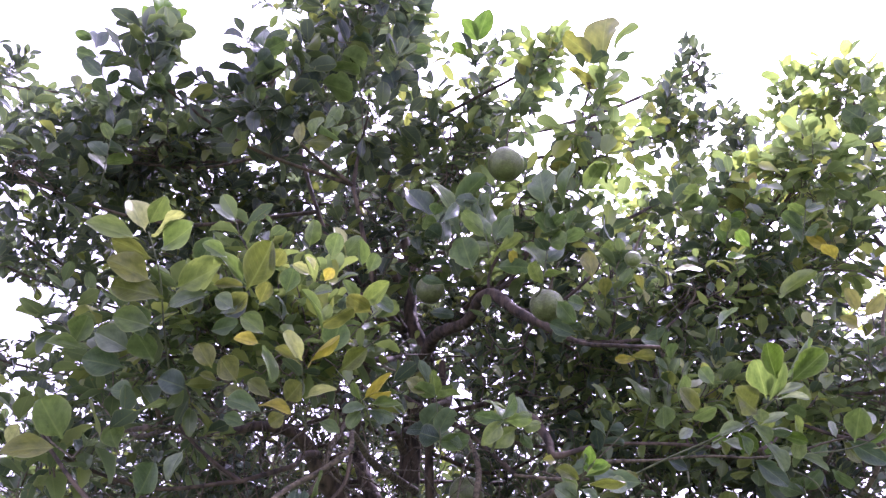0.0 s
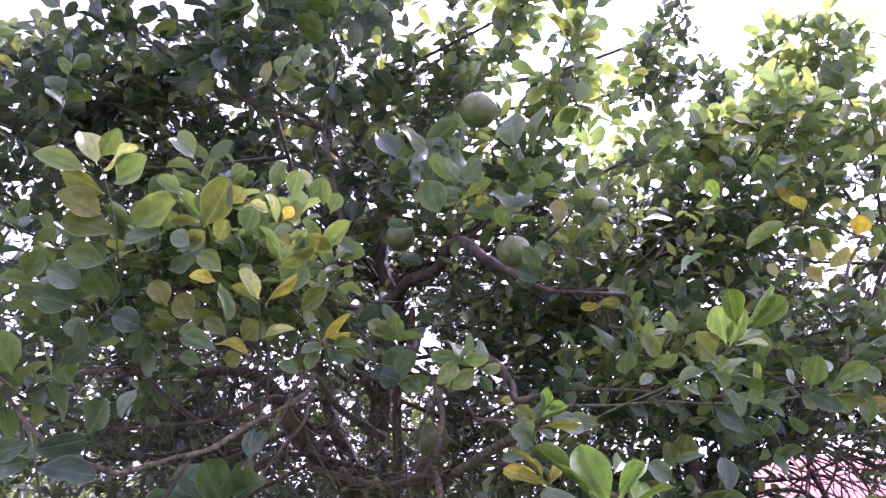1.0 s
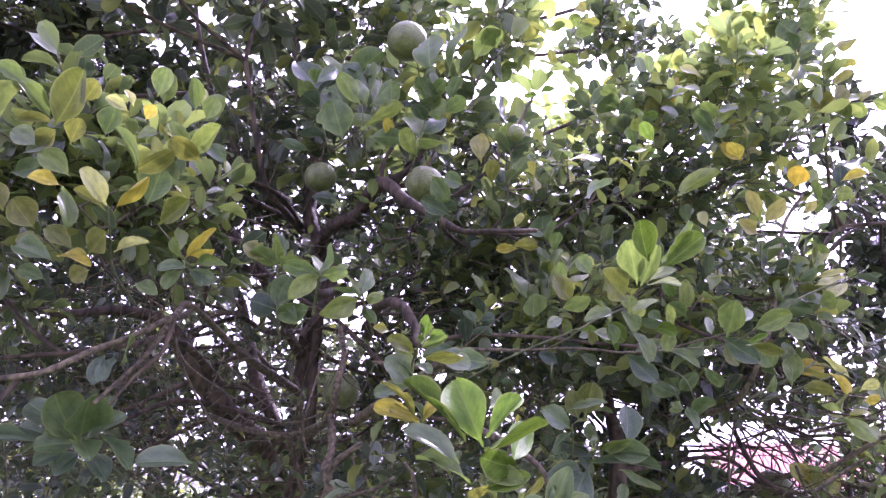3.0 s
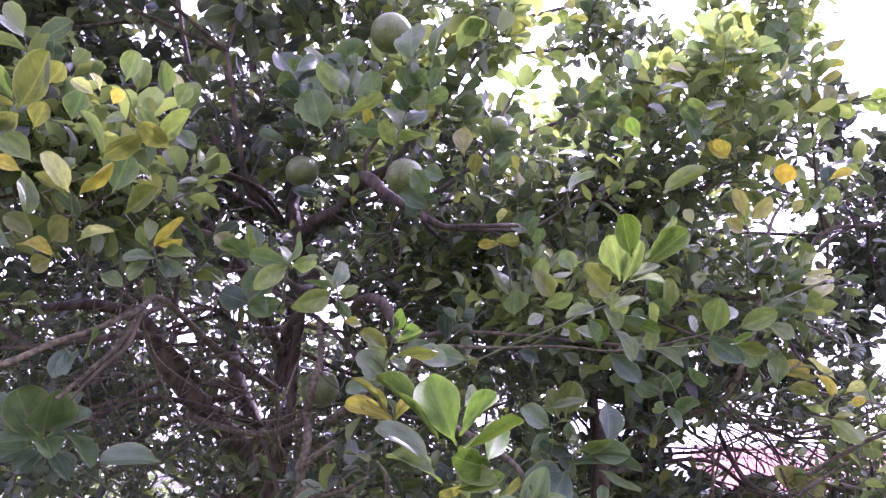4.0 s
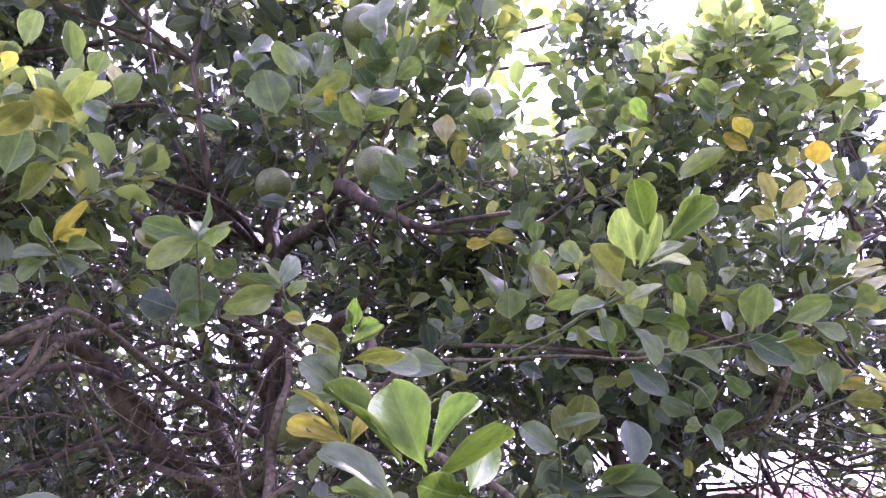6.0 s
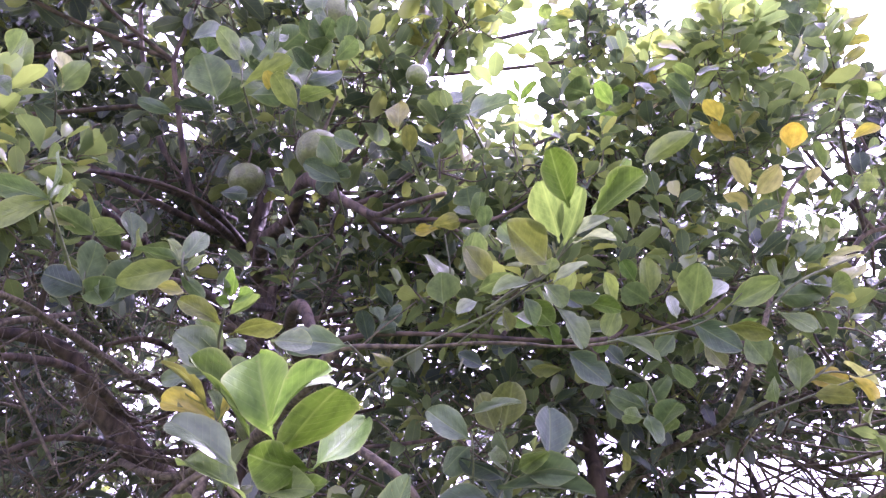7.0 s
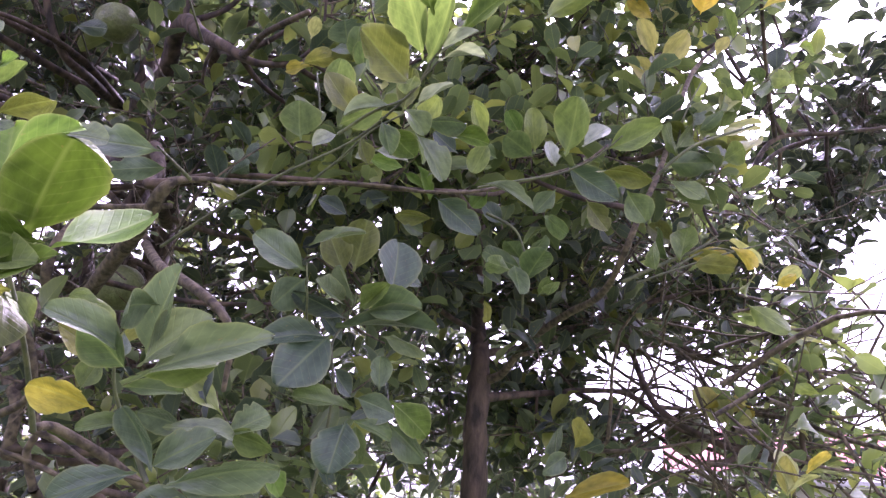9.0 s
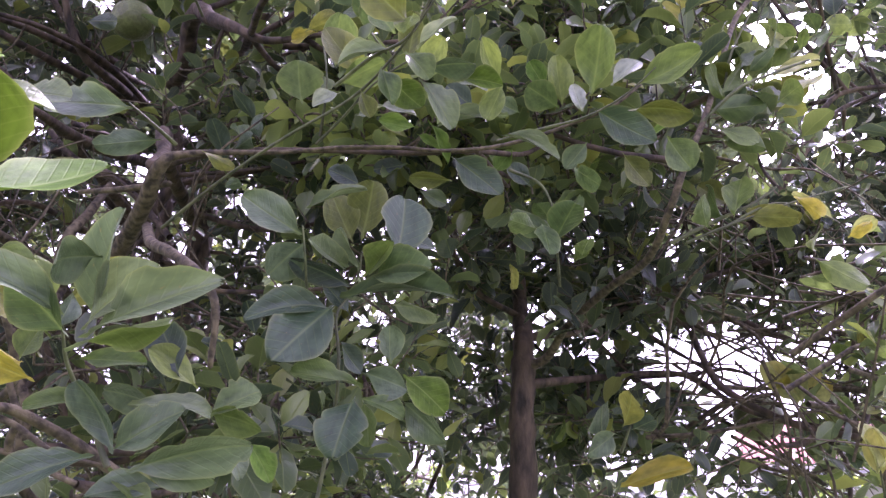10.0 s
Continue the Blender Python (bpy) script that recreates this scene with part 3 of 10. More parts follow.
branch(tree, [(-0.369, 1.488, 1.610, 0.0042), (-0.386, 1.465, 1.559, 0.0040), (-0.399, 1.447, 1.520, 0.0045), (-0.405, 1.422, 1.473, 0.0050), (-0.417, 1.379, 1.417, 0.0050)])
branch(tree, [(-0.375, 2.700, 1.676, 0.0108), (-0.169, 2.400, 1.616, 0.0093), (-0.040, 2.300, 1.600, 0.0089), (0.078, 2.150, 1.627, 0.0076)], mat=TWIG)
branch(tree, [(-0.210, 2.900, 2.341, 0.0141), (-0.241, 2.600, 2.246, 0.0124), (-0.283, 2.300, 2.171, 0.0116), (-0.324, 2.100, 2.110, 0.0089), (-0.347, 1.900, 2.023, 0.0065), (-0.388, 1.700, 1.984, 0.0045)])
branch(tree, [(-0.163, 2.900, 2.464, 0.0144), (-0.298, 2.700, 2.456, 0.0123), (-0.427, 2.500, 2.456, 0.0104), (-0.552, 2.400, 2.495, 0.0082)])
branch(tree, [(0.150, 2.100, 1.623, 0.0132), (0.262, 1.950, 1.685, 0.0138), (0.332, 1.850, 1.716, 0.0128), (0.368, 1.800, 1.749, 0.0099), (0.404, 1.800, 1.767, 0.0054), (0.540, 1.800, 1.774, 0.0033), (0.622, 1.800, 1.783, 0.0034), (0.706, 1.800, 1.785, 0.0034), (0.761, 1.800, 1.782, 0.0029), (0.833, 1.800, 1.789, 0.0030), (0.895, 1.790, 1.802, 0.0029), (0.943, 1.780, 1.817, 0.0025), (1.000, 1.750, 1.831, 0.0021), (1.042, 1.750, 1.868, 0.0017)], mat=TWIG)
branch(tree, [(0.332, 1.870, 1.680, 0.0077), (0.420, 1.700, 1.596, 0.0071), (0.481, 1.620, 1.556, 0.0063), (0.531, 1.580, 1.519, 0.0053), (0.551, 1.580, 1.487, 0.0041), (0.547, 1.600, 1.432, 0.0029)], mat=TWIG)
branch(tree, [(0.363, 1.848, 1.671, 0.0026), (0.457, 1.798, 1.726, 0.0024), (0.552, 1.752, 1.771, 0.0022), (0.646, 1.709, 1.809, 0.0020), (0.709, 1.649, 1.840, 0.0017), (0.762, 1.585, 1.880, 0.0013)], mat=STEM)
branch(tree, [(-0.046, 2.800, 2.171, 0.0285), (-0.118, 2.850, 2.391, 0.0319), (-0.170, 2.900, 2.544, 0.0293), (-0.175, 2.950, 2.786, 0.0268), (-0.269, 3.000, 3.093, 0.0240), (-0.365, 3.000, 3.501, 0.0183)])
branch(tree, [(-0.184, 2.850, 2.449, 0.0151), (-0.223, 2.600, 2.458, 0.0102), (-0.275, 2.400, 2.421, 0.0069), (-0.366, 2.300, 2.399, 0.0058)])
branch(tree, [(-0.230, 3.300, 2.671, 0.0148), (-0.285, 2.900, 2.592, 0.0139), (-0.343, 2.600, 2.512, 0.0113), (-0.400, 2.400, 2.450, 0.0086), (-0.471, 2.200, 2.350, 0.0061), (-0.516, 2.000, 2.187, 0.0046)])
branch(tree, [(-0.352, 2.600, 2.286, 0.0136), (-0.398, 2.300, 2.281, 0.0119), (-0.407, 2.150, 2.242, 0.0095), (-0.487, 1.950, 2.116, 0.0076), (-0.507, 1.850, 2.069, 0.0064), (-0.574, 1.800, 2.050, 0.0050)])
branch(tree, [(-0.234, 3.200, 2.264, 0.0181), (-0.290, 2.800, 2.216, 0.0136), (-0.419, 2.600, 2.215, 0.0107), (-0.473, 2.400, 2.151, 0.0081), (-0.535, 2.200, 2.114, 0.0058)])
branch(tree, [(-0.359, 2.700, 1.789, 0.0131), (-0.400, 2.400, 1.855, 0.0123), (-0.414, 2.200, 1.834, 0.0103), (-0.393, 2.000, 1.777, 0.0079), (-0.438, 1.900, 1.741, 0.0067), (-0.489, 1.850, 1.716, 0.0054)])
branch(tree, [(-0.277, 2.100, 1.912, 0.0060), (-0.273, 1.950, 1.846, 0.0072), (-0.269, 1.850, 1.798, 0.0072), (-0.281, 1.800, 1.723, 0.0058), (-0.309, 1.750, 1.653, 0.0049), (-0.331, 1.700, 1.596, 0.0042)], mat=TWIG)
branch(tree, [(-0.133, 2.800, 1.661, 0.0107), (-0.243, 2.600, 1.681, 0.0106), (-0.383, 2.400, 1.691, 0.0082), (-0.482, 2.300, 1.629, 0.0069), (-0.537, 2.200, 1.576, 0.0058)])
branch(tree, [(-0.155, 3.100, 2.084, 0.0129), (-0.245, 2.800, 2.001, 0.0104), (-0.326, 2.600, 2.015, 0.0079), (-0.402, 2.500, 1.963, 0.0066)])
branch(tree, [(0.223, 2.200, 1.786, 0.0073), (0.060, 2.300, 1.939, 0.0075), (-0.145, 2.400, 2.069, 0.0075), (-0.386, 2.500, 2.317, 0.0068), (-0.519, 2.500, 2.421, 0.0062)])
branch(tree, [(0.016, 2.600, 2.127, 0.0123), (0.019, 2.300, 2.021, 0.0140), (0.015, 2.150, 1.980, 0.0114), (0.016, 2.000, 1.954, 0.0076), (-0.004, 1.900, 1.925, 0.0056)])
branch(tree, [(0.201, 1.900, 1.747, 0.0035), (0.297, 1.850, 1.732, 0.0050), (0.376, 1.820, 1.729, 0.0041)], mat=TWIG)

branch(tree, [(-0.113, 2.836, 2.301, 0.0260), (-0.038, 2.603, 2.348, 0.0240), (0.078, 2.441, 2.346, 0.0220), (0.125, 2.336, 2.397, 0.0210), (0.175, 2.264, 2.384, 0.0210), (0.236, 2.186, 2.301, 0.0180), (0.325, 2.106, 2.217, 0.0120), (0.406, 2.071, 2.161, 0.0080), (0.527, 2.020, 2.141, 0.0050)])

branch(tree, [(0.194, 1.781, 1.307, 0.0060), (0.229, 1.732, 1.380, 0.0055), (0.306, 1.681, 1.419, 0.0050), (0.311, 1.637, 1.481, 0.0040), (0.291, 1.617, 1.511, 0.0030)], mat=TWIG)
branch(tree, [(0.119, 1.840, 1.395, 0.0080), (0.134, 1.814, 1.466, 0.0075), (0.139, 1.799, 1.505, 0.0070), (0.197, 1.779, 1.551, 0.0060)], mat=TWIG)
branch(tree, [(0.136, 1.771, 1.435, 0.0040), (0.230, 1.735, 1.461, 0.0035), (0.273, 1.712, 1.487, 0.0030)], mat=TWIG)
branch(tree, [(0.393, 1.690, 1.319, 0.0035), (0.325, 1.673, 1.347, 0.0030), (0.295, 1.660, 1.360, 0.0025), (0.285, 1.648, 1.395, 0.0020)], mat=TWIG)
branch(tree, [(0.487, 1.585, 1.326, 0.0055), (0.454, 1.556, 1.353, 0.0050), (0.421, 1.508, 1.376, 0.0045), (0.414, 1.477, 1.374, 0.0035)], mat=TWIG)
branch(tree, [(0.330, 1.695, 1.316, 0.0050), (0.324, 1.671, 1.355, 0.0045), (0.339, 1.650, 1.381, 0.0040), (0.326, 1.635, 1.426, 0.0030)], mat=TWIG)
branch(tree, [(-0.100, 2.706, 1.967, 0.0180), (-0.022, 2.704, 2.124, 0.0160), (-0.017, 2.705, 2.270, 0.0140)])
branch(tree, [(-0.102, 2.478, 2.009, 0.0080), (0.103, 2.518, 2.054, 0.0090), (0.291, 2.552, 2.111, 0.0060)])

# the second tree behind
branch(tree2, [(0.965, 2.500, 0.729, 0.0358), (0.960, 2.500, 1.062, 0.0342), (0.955, 2.500, 1.359, 0.0304), (0.954, 2.500, 1.483, 0.0286), (0.957, 2.500, 1.587, 0.0266), (0.960, 2.520, 1.671, 0.0233), (0.961, 2.600, 1.805, 0.0177), (0.960, 2.600, 1.994, 0.0153), (0.970, 2.650, 2.204, 0.0130), (0.979, 2.700, 2.520, 0.0105)], "trunk", label="straight brown peeling trunk", wobble=0.13, sides=14)
branch(tree2, [(0.970, 2.500, 1.601, 0.0133), (1.009, 2.450, 1.618, 0.0098), (1.039, 2.350, 1.668, 0.0081), (1.088, 2.200, 1.702, 0.0079), (1.124, 2.050, 1.713, 0.0071), (1.136, 1.950, 1.764, 0.0062), (1.159, 1.920, 1.836, 0.0057), (1.199, 1.930, 1.919, 0.0054), (1.269, 2.000, 2.071, 0.0054), (1.352, 2.080, 2.251, 0.0054), (1.434, 2.100, 2.362, 0.0038)], mat=TWIG)
branch(tree2, [(1.148, 2.000, 1.725, 0.0039), (1.223, 2.000, 1.765, 0.0035), (1.297, 2.000, 1.802, 0.0030), (1.341, 2.000, 1.835, 0.0020)], mat=STEM)
branch(tree2, [(1.187, 1.930, 1.907, 0.0030), (1.248, 1.900, 1.962, 0.0029), (1.311, 1.900, 1.995, 0.0025), (1.375, 1.900, 2.023, 0.0020)], mat=STEM)
branch(tree2, [(0.977, 2.500, 1.562, 0.0119), (1.125, 2.600, 1.594, 0.0085), (1.313, 2.700, 1.629, 0.0075), (1.418, 2.700, 1.620, 0.0075), (1.477, 2.600, 1.541, 0.0070), (1.539, 2.500, 1.497, 0.0059), (1.651, 2.400, 1.466, 0.0049)])
branch(tree2, [(1.389, 2.600, 1.712, 0.0080), (1.382, 2.500, 1.611, 0.0087), (1.404, 2.450, 1.548, 0.0084), (1.503, 2.400, 1.482, 0.0080), (1.579, 2.300, 1.446, 0.0069), (1.680, 2.200, 1.417, 0.0064)])
branch(tree2, [(0.968, 2.550, 1.677, 0.0112), (1.147, 2.700, 1.748, 0.0100), (1.369, 2.800, 1.866, 0.0099), (1.592, 2.800, 1.949, 0.0084), (1.856, 2.800, 2.019, 0.0068)])
branch(tree2, [(1.250, 2.600, 1.917, 0.0075), (1.401, 2.700, 1.859, 0.0086), (1.568, 2.700, 1.774, 0.0077), (1.703, 2.700, 1.720, 0.0061)])
branch(tree2, [(1.560, 2.800, 1.965, 0.0118), (1.801, 2.850, 2.240, 0.0117), (1.913, 2.850, 2.409, 0.0111), (2.062, 2.900, 2.608, 0.0088), (2.309, 2.900, 2.660, 0.0079), (2.605, 2.900, 2.729, 0.0060)])
branch(tree2, [(1.865, 2.850, 2.324, 0.0073), (2.031, 2.900, 2.528, 0.0077), (2.230, 3.000, 2.667, 0.0062), (2.383, 3.000, 2.714, 0.0041)])
branch(tree2, [(0.477, 2.600, 2.129, 0.0098), (0.659, 2.500, 2.143, 0.0095), (0.827, 2.400, 2.124, 0.0091), (0.961, 2.300, 2.104, 0.0078), (1.117, 2.200, 2.111, 0.0059)])
branch(tree2, [(1.216, 3.039, 1.663, 0.0070), (1.407, 3.036, 1.675, 0.0065), (1.563, 3.032, 1.692, 0.0060), (1.667, 3.029, 1.703, 0.0050), (1.807, 3.049, 1.650, 0.0030)])
branch(tree2, [(1.355, 3.039, 1.667, 0.0090), (1.566, 3.070, 1.586, 0.0085), (1.702, 3.047, 1.504, 0.0080), (1.830, 3.026, 1.418, 0.0070), (1.965, 3.059, 1.328, 0.0060)])
branch(tree2, [(1.632, 3.024, 1.566, 0.0070), (1.761, 2.990, 1.517, 0.0070), (1.894, 3.001, 1.490, 0.0060), (2.077, 3.009, 1.472, 0.0050)])
branch(tree2, [(1.505, 3.070, 1.584, 0.0040), (1.573, 3.049, 1.643, 0.0040), (1.598, 3.070, 1.735, 0.0030), (1.524, 3.089, 1.827, 0.0020)])
branch(tree2, [(1.666, 3.020, 1.728, 0.0045), (1.763, 3.035, 1.629, 0.0040), (1.706, 3.054, 1.513, 0.0040), (1.771, 3.061, 1.466, 0.0030)])
branch(tree2, [(1.303, 3.044, 1.652, 0.0060), (1.462, 3.079, 1.558, 0.0060), (1.569, 3.108, 1.480, 0.0050), (1.674, 3.126, 1.430, 0.0050), (1.847, 3.113, 1.471, 0.0040)])
branch(tree2, [(1.433, 3.095, 1.808, 0.0040), (1.581, 3.120, 1.743, 0.0040), (1.764, 3.132, 1.714, 0.0030), (1.926, 3.119, 1.753, 0.0020)])

# fruits
fruit((0.213, 2.100, 2.806), 0.064, (8, 0), open_to=(0.116, 0.103, 1.503))
fruit((-0.056, 2.400, 2.454), 0.054, (5, -4), open_to=(0.322, 0.326, 1.449))
fruit((0.296, 1.820, 2.180), 0.047, (20, 10))
fruit((0.498, 1.655, 2.245), 0.021, (10, 15), open_to=(0.347, 0.499, 1.442))
fruit((0.079, 2.450, 1.752), 0.058, (0, 0))
fruit((1.430, 2.600, 2.159), 0.042, (0, 0))
fruit((1.134, 2.900, 1.892), 0.068, (0, 0))
fruit((1.686, 2.950, 1.552), 0.07, (0, 0), open_to=(0.763, 0.878, 1.340))

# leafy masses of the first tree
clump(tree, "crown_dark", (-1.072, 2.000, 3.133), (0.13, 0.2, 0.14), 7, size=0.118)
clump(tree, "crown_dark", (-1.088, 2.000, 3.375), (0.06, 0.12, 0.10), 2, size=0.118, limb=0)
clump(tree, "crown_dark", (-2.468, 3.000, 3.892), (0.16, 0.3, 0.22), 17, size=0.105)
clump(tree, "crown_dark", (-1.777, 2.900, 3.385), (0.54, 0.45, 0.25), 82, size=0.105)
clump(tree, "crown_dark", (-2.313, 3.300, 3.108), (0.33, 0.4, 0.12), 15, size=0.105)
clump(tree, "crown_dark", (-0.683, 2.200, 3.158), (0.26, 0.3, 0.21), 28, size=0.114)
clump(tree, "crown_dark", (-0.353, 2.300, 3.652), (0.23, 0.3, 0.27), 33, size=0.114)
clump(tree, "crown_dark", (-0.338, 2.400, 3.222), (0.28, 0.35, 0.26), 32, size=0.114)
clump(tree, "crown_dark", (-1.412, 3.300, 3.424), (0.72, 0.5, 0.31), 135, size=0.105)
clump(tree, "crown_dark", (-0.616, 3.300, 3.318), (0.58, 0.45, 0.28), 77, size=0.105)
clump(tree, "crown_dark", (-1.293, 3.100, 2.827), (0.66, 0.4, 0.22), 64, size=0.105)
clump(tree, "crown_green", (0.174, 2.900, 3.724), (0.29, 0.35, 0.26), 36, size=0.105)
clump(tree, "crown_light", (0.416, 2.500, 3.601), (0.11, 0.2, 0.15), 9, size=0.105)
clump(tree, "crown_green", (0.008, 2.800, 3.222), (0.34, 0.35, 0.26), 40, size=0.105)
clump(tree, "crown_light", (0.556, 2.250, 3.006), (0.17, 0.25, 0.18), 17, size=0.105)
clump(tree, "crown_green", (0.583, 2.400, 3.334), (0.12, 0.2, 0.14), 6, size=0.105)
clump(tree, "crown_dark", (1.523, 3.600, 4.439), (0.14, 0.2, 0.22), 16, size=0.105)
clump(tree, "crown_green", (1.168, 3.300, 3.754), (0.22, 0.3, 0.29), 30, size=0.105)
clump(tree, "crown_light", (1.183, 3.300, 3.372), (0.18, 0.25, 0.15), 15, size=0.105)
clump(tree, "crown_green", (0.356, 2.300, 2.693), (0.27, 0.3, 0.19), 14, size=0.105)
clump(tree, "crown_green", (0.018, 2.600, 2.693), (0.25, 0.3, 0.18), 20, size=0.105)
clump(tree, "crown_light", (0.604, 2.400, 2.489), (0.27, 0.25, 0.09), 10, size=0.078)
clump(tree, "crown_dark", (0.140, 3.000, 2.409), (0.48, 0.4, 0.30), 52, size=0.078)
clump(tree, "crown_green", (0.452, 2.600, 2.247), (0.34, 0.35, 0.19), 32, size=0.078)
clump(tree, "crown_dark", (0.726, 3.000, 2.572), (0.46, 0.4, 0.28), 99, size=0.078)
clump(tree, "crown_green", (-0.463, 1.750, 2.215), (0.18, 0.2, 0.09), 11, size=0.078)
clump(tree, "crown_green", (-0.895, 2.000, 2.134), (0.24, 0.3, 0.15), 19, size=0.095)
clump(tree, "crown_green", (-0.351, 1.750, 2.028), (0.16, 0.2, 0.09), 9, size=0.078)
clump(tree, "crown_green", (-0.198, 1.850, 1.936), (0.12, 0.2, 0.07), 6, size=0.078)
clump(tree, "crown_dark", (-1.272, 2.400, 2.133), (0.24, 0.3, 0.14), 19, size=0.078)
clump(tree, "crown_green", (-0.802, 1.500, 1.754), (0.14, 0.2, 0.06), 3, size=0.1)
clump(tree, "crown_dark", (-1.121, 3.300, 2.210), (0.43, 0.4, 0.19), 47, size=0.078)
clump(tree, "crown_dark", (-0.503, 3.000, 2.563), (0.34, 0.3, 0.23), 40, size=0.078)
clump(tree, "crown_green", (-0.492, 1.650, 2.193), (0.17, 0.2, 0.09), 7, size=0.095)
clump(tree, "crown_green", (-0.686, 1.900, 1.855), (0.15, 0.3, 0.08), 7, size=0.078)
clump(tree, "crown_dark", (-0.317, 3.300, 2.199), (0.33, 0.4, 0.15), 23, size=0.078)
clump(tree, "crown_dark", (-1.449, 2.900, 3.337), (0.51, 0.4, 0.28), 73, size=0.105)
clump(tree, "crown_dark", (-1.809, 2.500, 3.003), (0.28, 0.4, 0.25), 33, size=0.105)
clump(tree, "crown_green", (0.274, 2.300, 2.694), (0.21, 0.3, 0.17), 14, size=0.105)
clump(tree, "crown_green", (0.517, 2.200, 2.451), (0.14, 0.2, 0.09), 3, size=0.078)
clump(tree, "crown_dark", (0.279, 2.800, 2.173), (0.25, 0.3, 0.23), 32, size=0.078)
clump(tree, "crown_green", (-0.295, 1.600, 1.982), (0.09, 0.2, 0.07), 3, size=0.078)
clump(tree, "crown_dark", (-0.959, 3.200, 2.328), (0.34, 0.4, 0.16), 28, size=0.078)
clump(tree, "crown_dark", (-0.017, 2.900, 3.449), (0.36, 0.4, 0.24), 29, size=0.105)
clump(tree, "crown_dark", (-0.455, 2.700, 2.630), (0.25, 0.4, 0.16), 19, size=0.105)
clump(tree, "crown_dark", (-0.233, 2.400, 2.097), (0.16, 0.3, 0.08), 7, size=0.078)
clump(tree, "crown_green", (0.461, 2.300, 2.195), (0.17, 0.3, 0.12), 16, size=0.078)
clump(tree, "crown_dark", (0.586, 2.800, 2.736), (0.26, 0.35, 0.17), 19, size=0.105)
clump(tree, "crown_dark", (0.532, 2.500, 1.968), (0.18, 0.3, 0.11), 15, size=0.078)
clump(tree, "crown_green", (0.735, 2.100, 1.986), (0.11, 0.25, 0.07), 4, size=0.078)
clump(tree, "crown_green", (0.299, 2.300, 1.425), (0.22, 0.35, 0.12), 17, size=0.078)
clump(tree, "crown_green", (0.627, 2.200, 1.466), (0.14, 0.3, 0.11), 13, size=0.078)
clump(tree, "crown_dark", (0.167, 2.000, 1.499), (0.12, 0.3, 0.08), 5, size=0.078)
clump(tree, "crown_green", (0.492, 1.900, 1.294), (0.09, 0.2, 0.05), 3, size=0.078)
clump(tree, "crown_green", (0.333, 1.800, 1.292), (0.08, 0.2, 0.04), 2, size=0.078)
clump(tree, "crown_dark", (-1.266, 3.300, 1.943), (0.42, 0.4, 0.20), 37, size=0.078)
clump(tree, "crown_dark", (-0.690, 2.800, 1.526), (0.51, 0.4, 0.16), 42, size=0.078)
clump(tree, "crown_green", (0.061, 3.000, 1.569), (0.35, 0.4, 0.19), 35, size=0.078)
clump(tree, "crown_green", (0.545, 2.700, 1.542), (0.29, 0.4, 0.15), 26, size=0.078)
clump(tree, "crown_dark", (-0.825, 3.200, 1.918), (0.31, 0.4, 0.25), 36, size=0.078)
clump(tree, "crown_dark", (0.153, 2.900, 1.693), (0.32, 0.4, 0.20), 24, size=0.078)
clump(tree, "crown_green", (0.492, 2.800, 1.564), (0.27, 0.35, 0.13), 18, size=0.078)
clump(tree, "crown_dark", (0.044, 2.400, 1.356), (0.23, 0.35, 0.09), 11, size=0.078)
clump(tree, "crown_dark", (-1.343, 3.400, 2.720), (0.38, 0.4, 0.28), 47, size=0.105)
clump(tree, "crown_dark", (-0.804, 3.500, 2.451), (0.30, 0.3, 0.15), 24, size=0.078)
clump(tree, "crown_dark", (-1.084, 3.400, 1.875), (0.34, 0.4, 0.20), 39, size=0.078)
clump(tree, "crown_dark", (-2.294, 3.400, 3.053), (0.34, 0.35, 0.15), 17, size=0.105)
clump(tree, "crown_dark", (-1.208, 3.300, 2.449), (0.40, 0.4, 0.20), 47, size=0.078)
clump(tree, "crown_dark", (-0.660, 3.400, 2.915), (0.44, 0.4, 0.25), 30, size=0.105)
clump(tree, "crown_dark", (-1.282, 3.000, 1.773), (0.46, 0.4, 0.16), 43, size=0.078)
clump(tree, "crown_dark", (-1.516, 3.000, 2.194), (0.32, 0.35, 0.15), 24, size=0.078)
clump(tree, "crown_dark", (-0.448, 3.200, 2.903), (0.35, 0.4, 0.20), 22, size=0.105)
clump(tree, "crown_dark", (0.232, 3.000, 1.825), (0.28, 0.35, 0.19), 20, size=0.078)
clump(tree, "crown_green", (0.884, 2.050, 1.846), (0.09, 0.2, 0.05), 2, size=0.078)
clump(tree, "crown_green", (0.575, 2.200, 2.236), (0.17, 0.25, 0.10), 10, size=0.078)
clump(tree, "crown_dark", (0.462, 3.100, 2.030), (0.29, 0.35, 0.23), 24, size=0.078)
clump(tree, "crown_dark", (0.043, 3.500, 1.737), (0.42, 0.35, 0.18), 24, size=0.078)
clump(tree, "crown_dark", (-1.135, 3.200, 1.565), (0.39, 0.35, 0.16), 40, size=0.078)
clump(tree, "crown_dark", (0.334, 3.400, 2.244), (0.34, 0.35, 0.22), 26, size=0.078)
clump(tree, "crown_light", (1.053, 3.800, 3.467), (0.27, 0.3, 0.20), 27, size=0.105)
clump(tree, "crown_green", (0.785, 3.600, 3.233), (0.19, 0.3, 0.19), 14, size=0.105)
clump(tree, "crown_green", (1.222, 3.700, 3.280), (0.23, 0.3, 0.16), 14, size=0.105)
clump(tree, "crown_green", (0.533, 3.600, 3.320), (0.22, 0.3, 0.19), 15, size=0.105)
clump(tree, "crown_dark", (0.065, 3.700, 3.269), (0.25, 0.3, 0.19), 16, size=0.105)

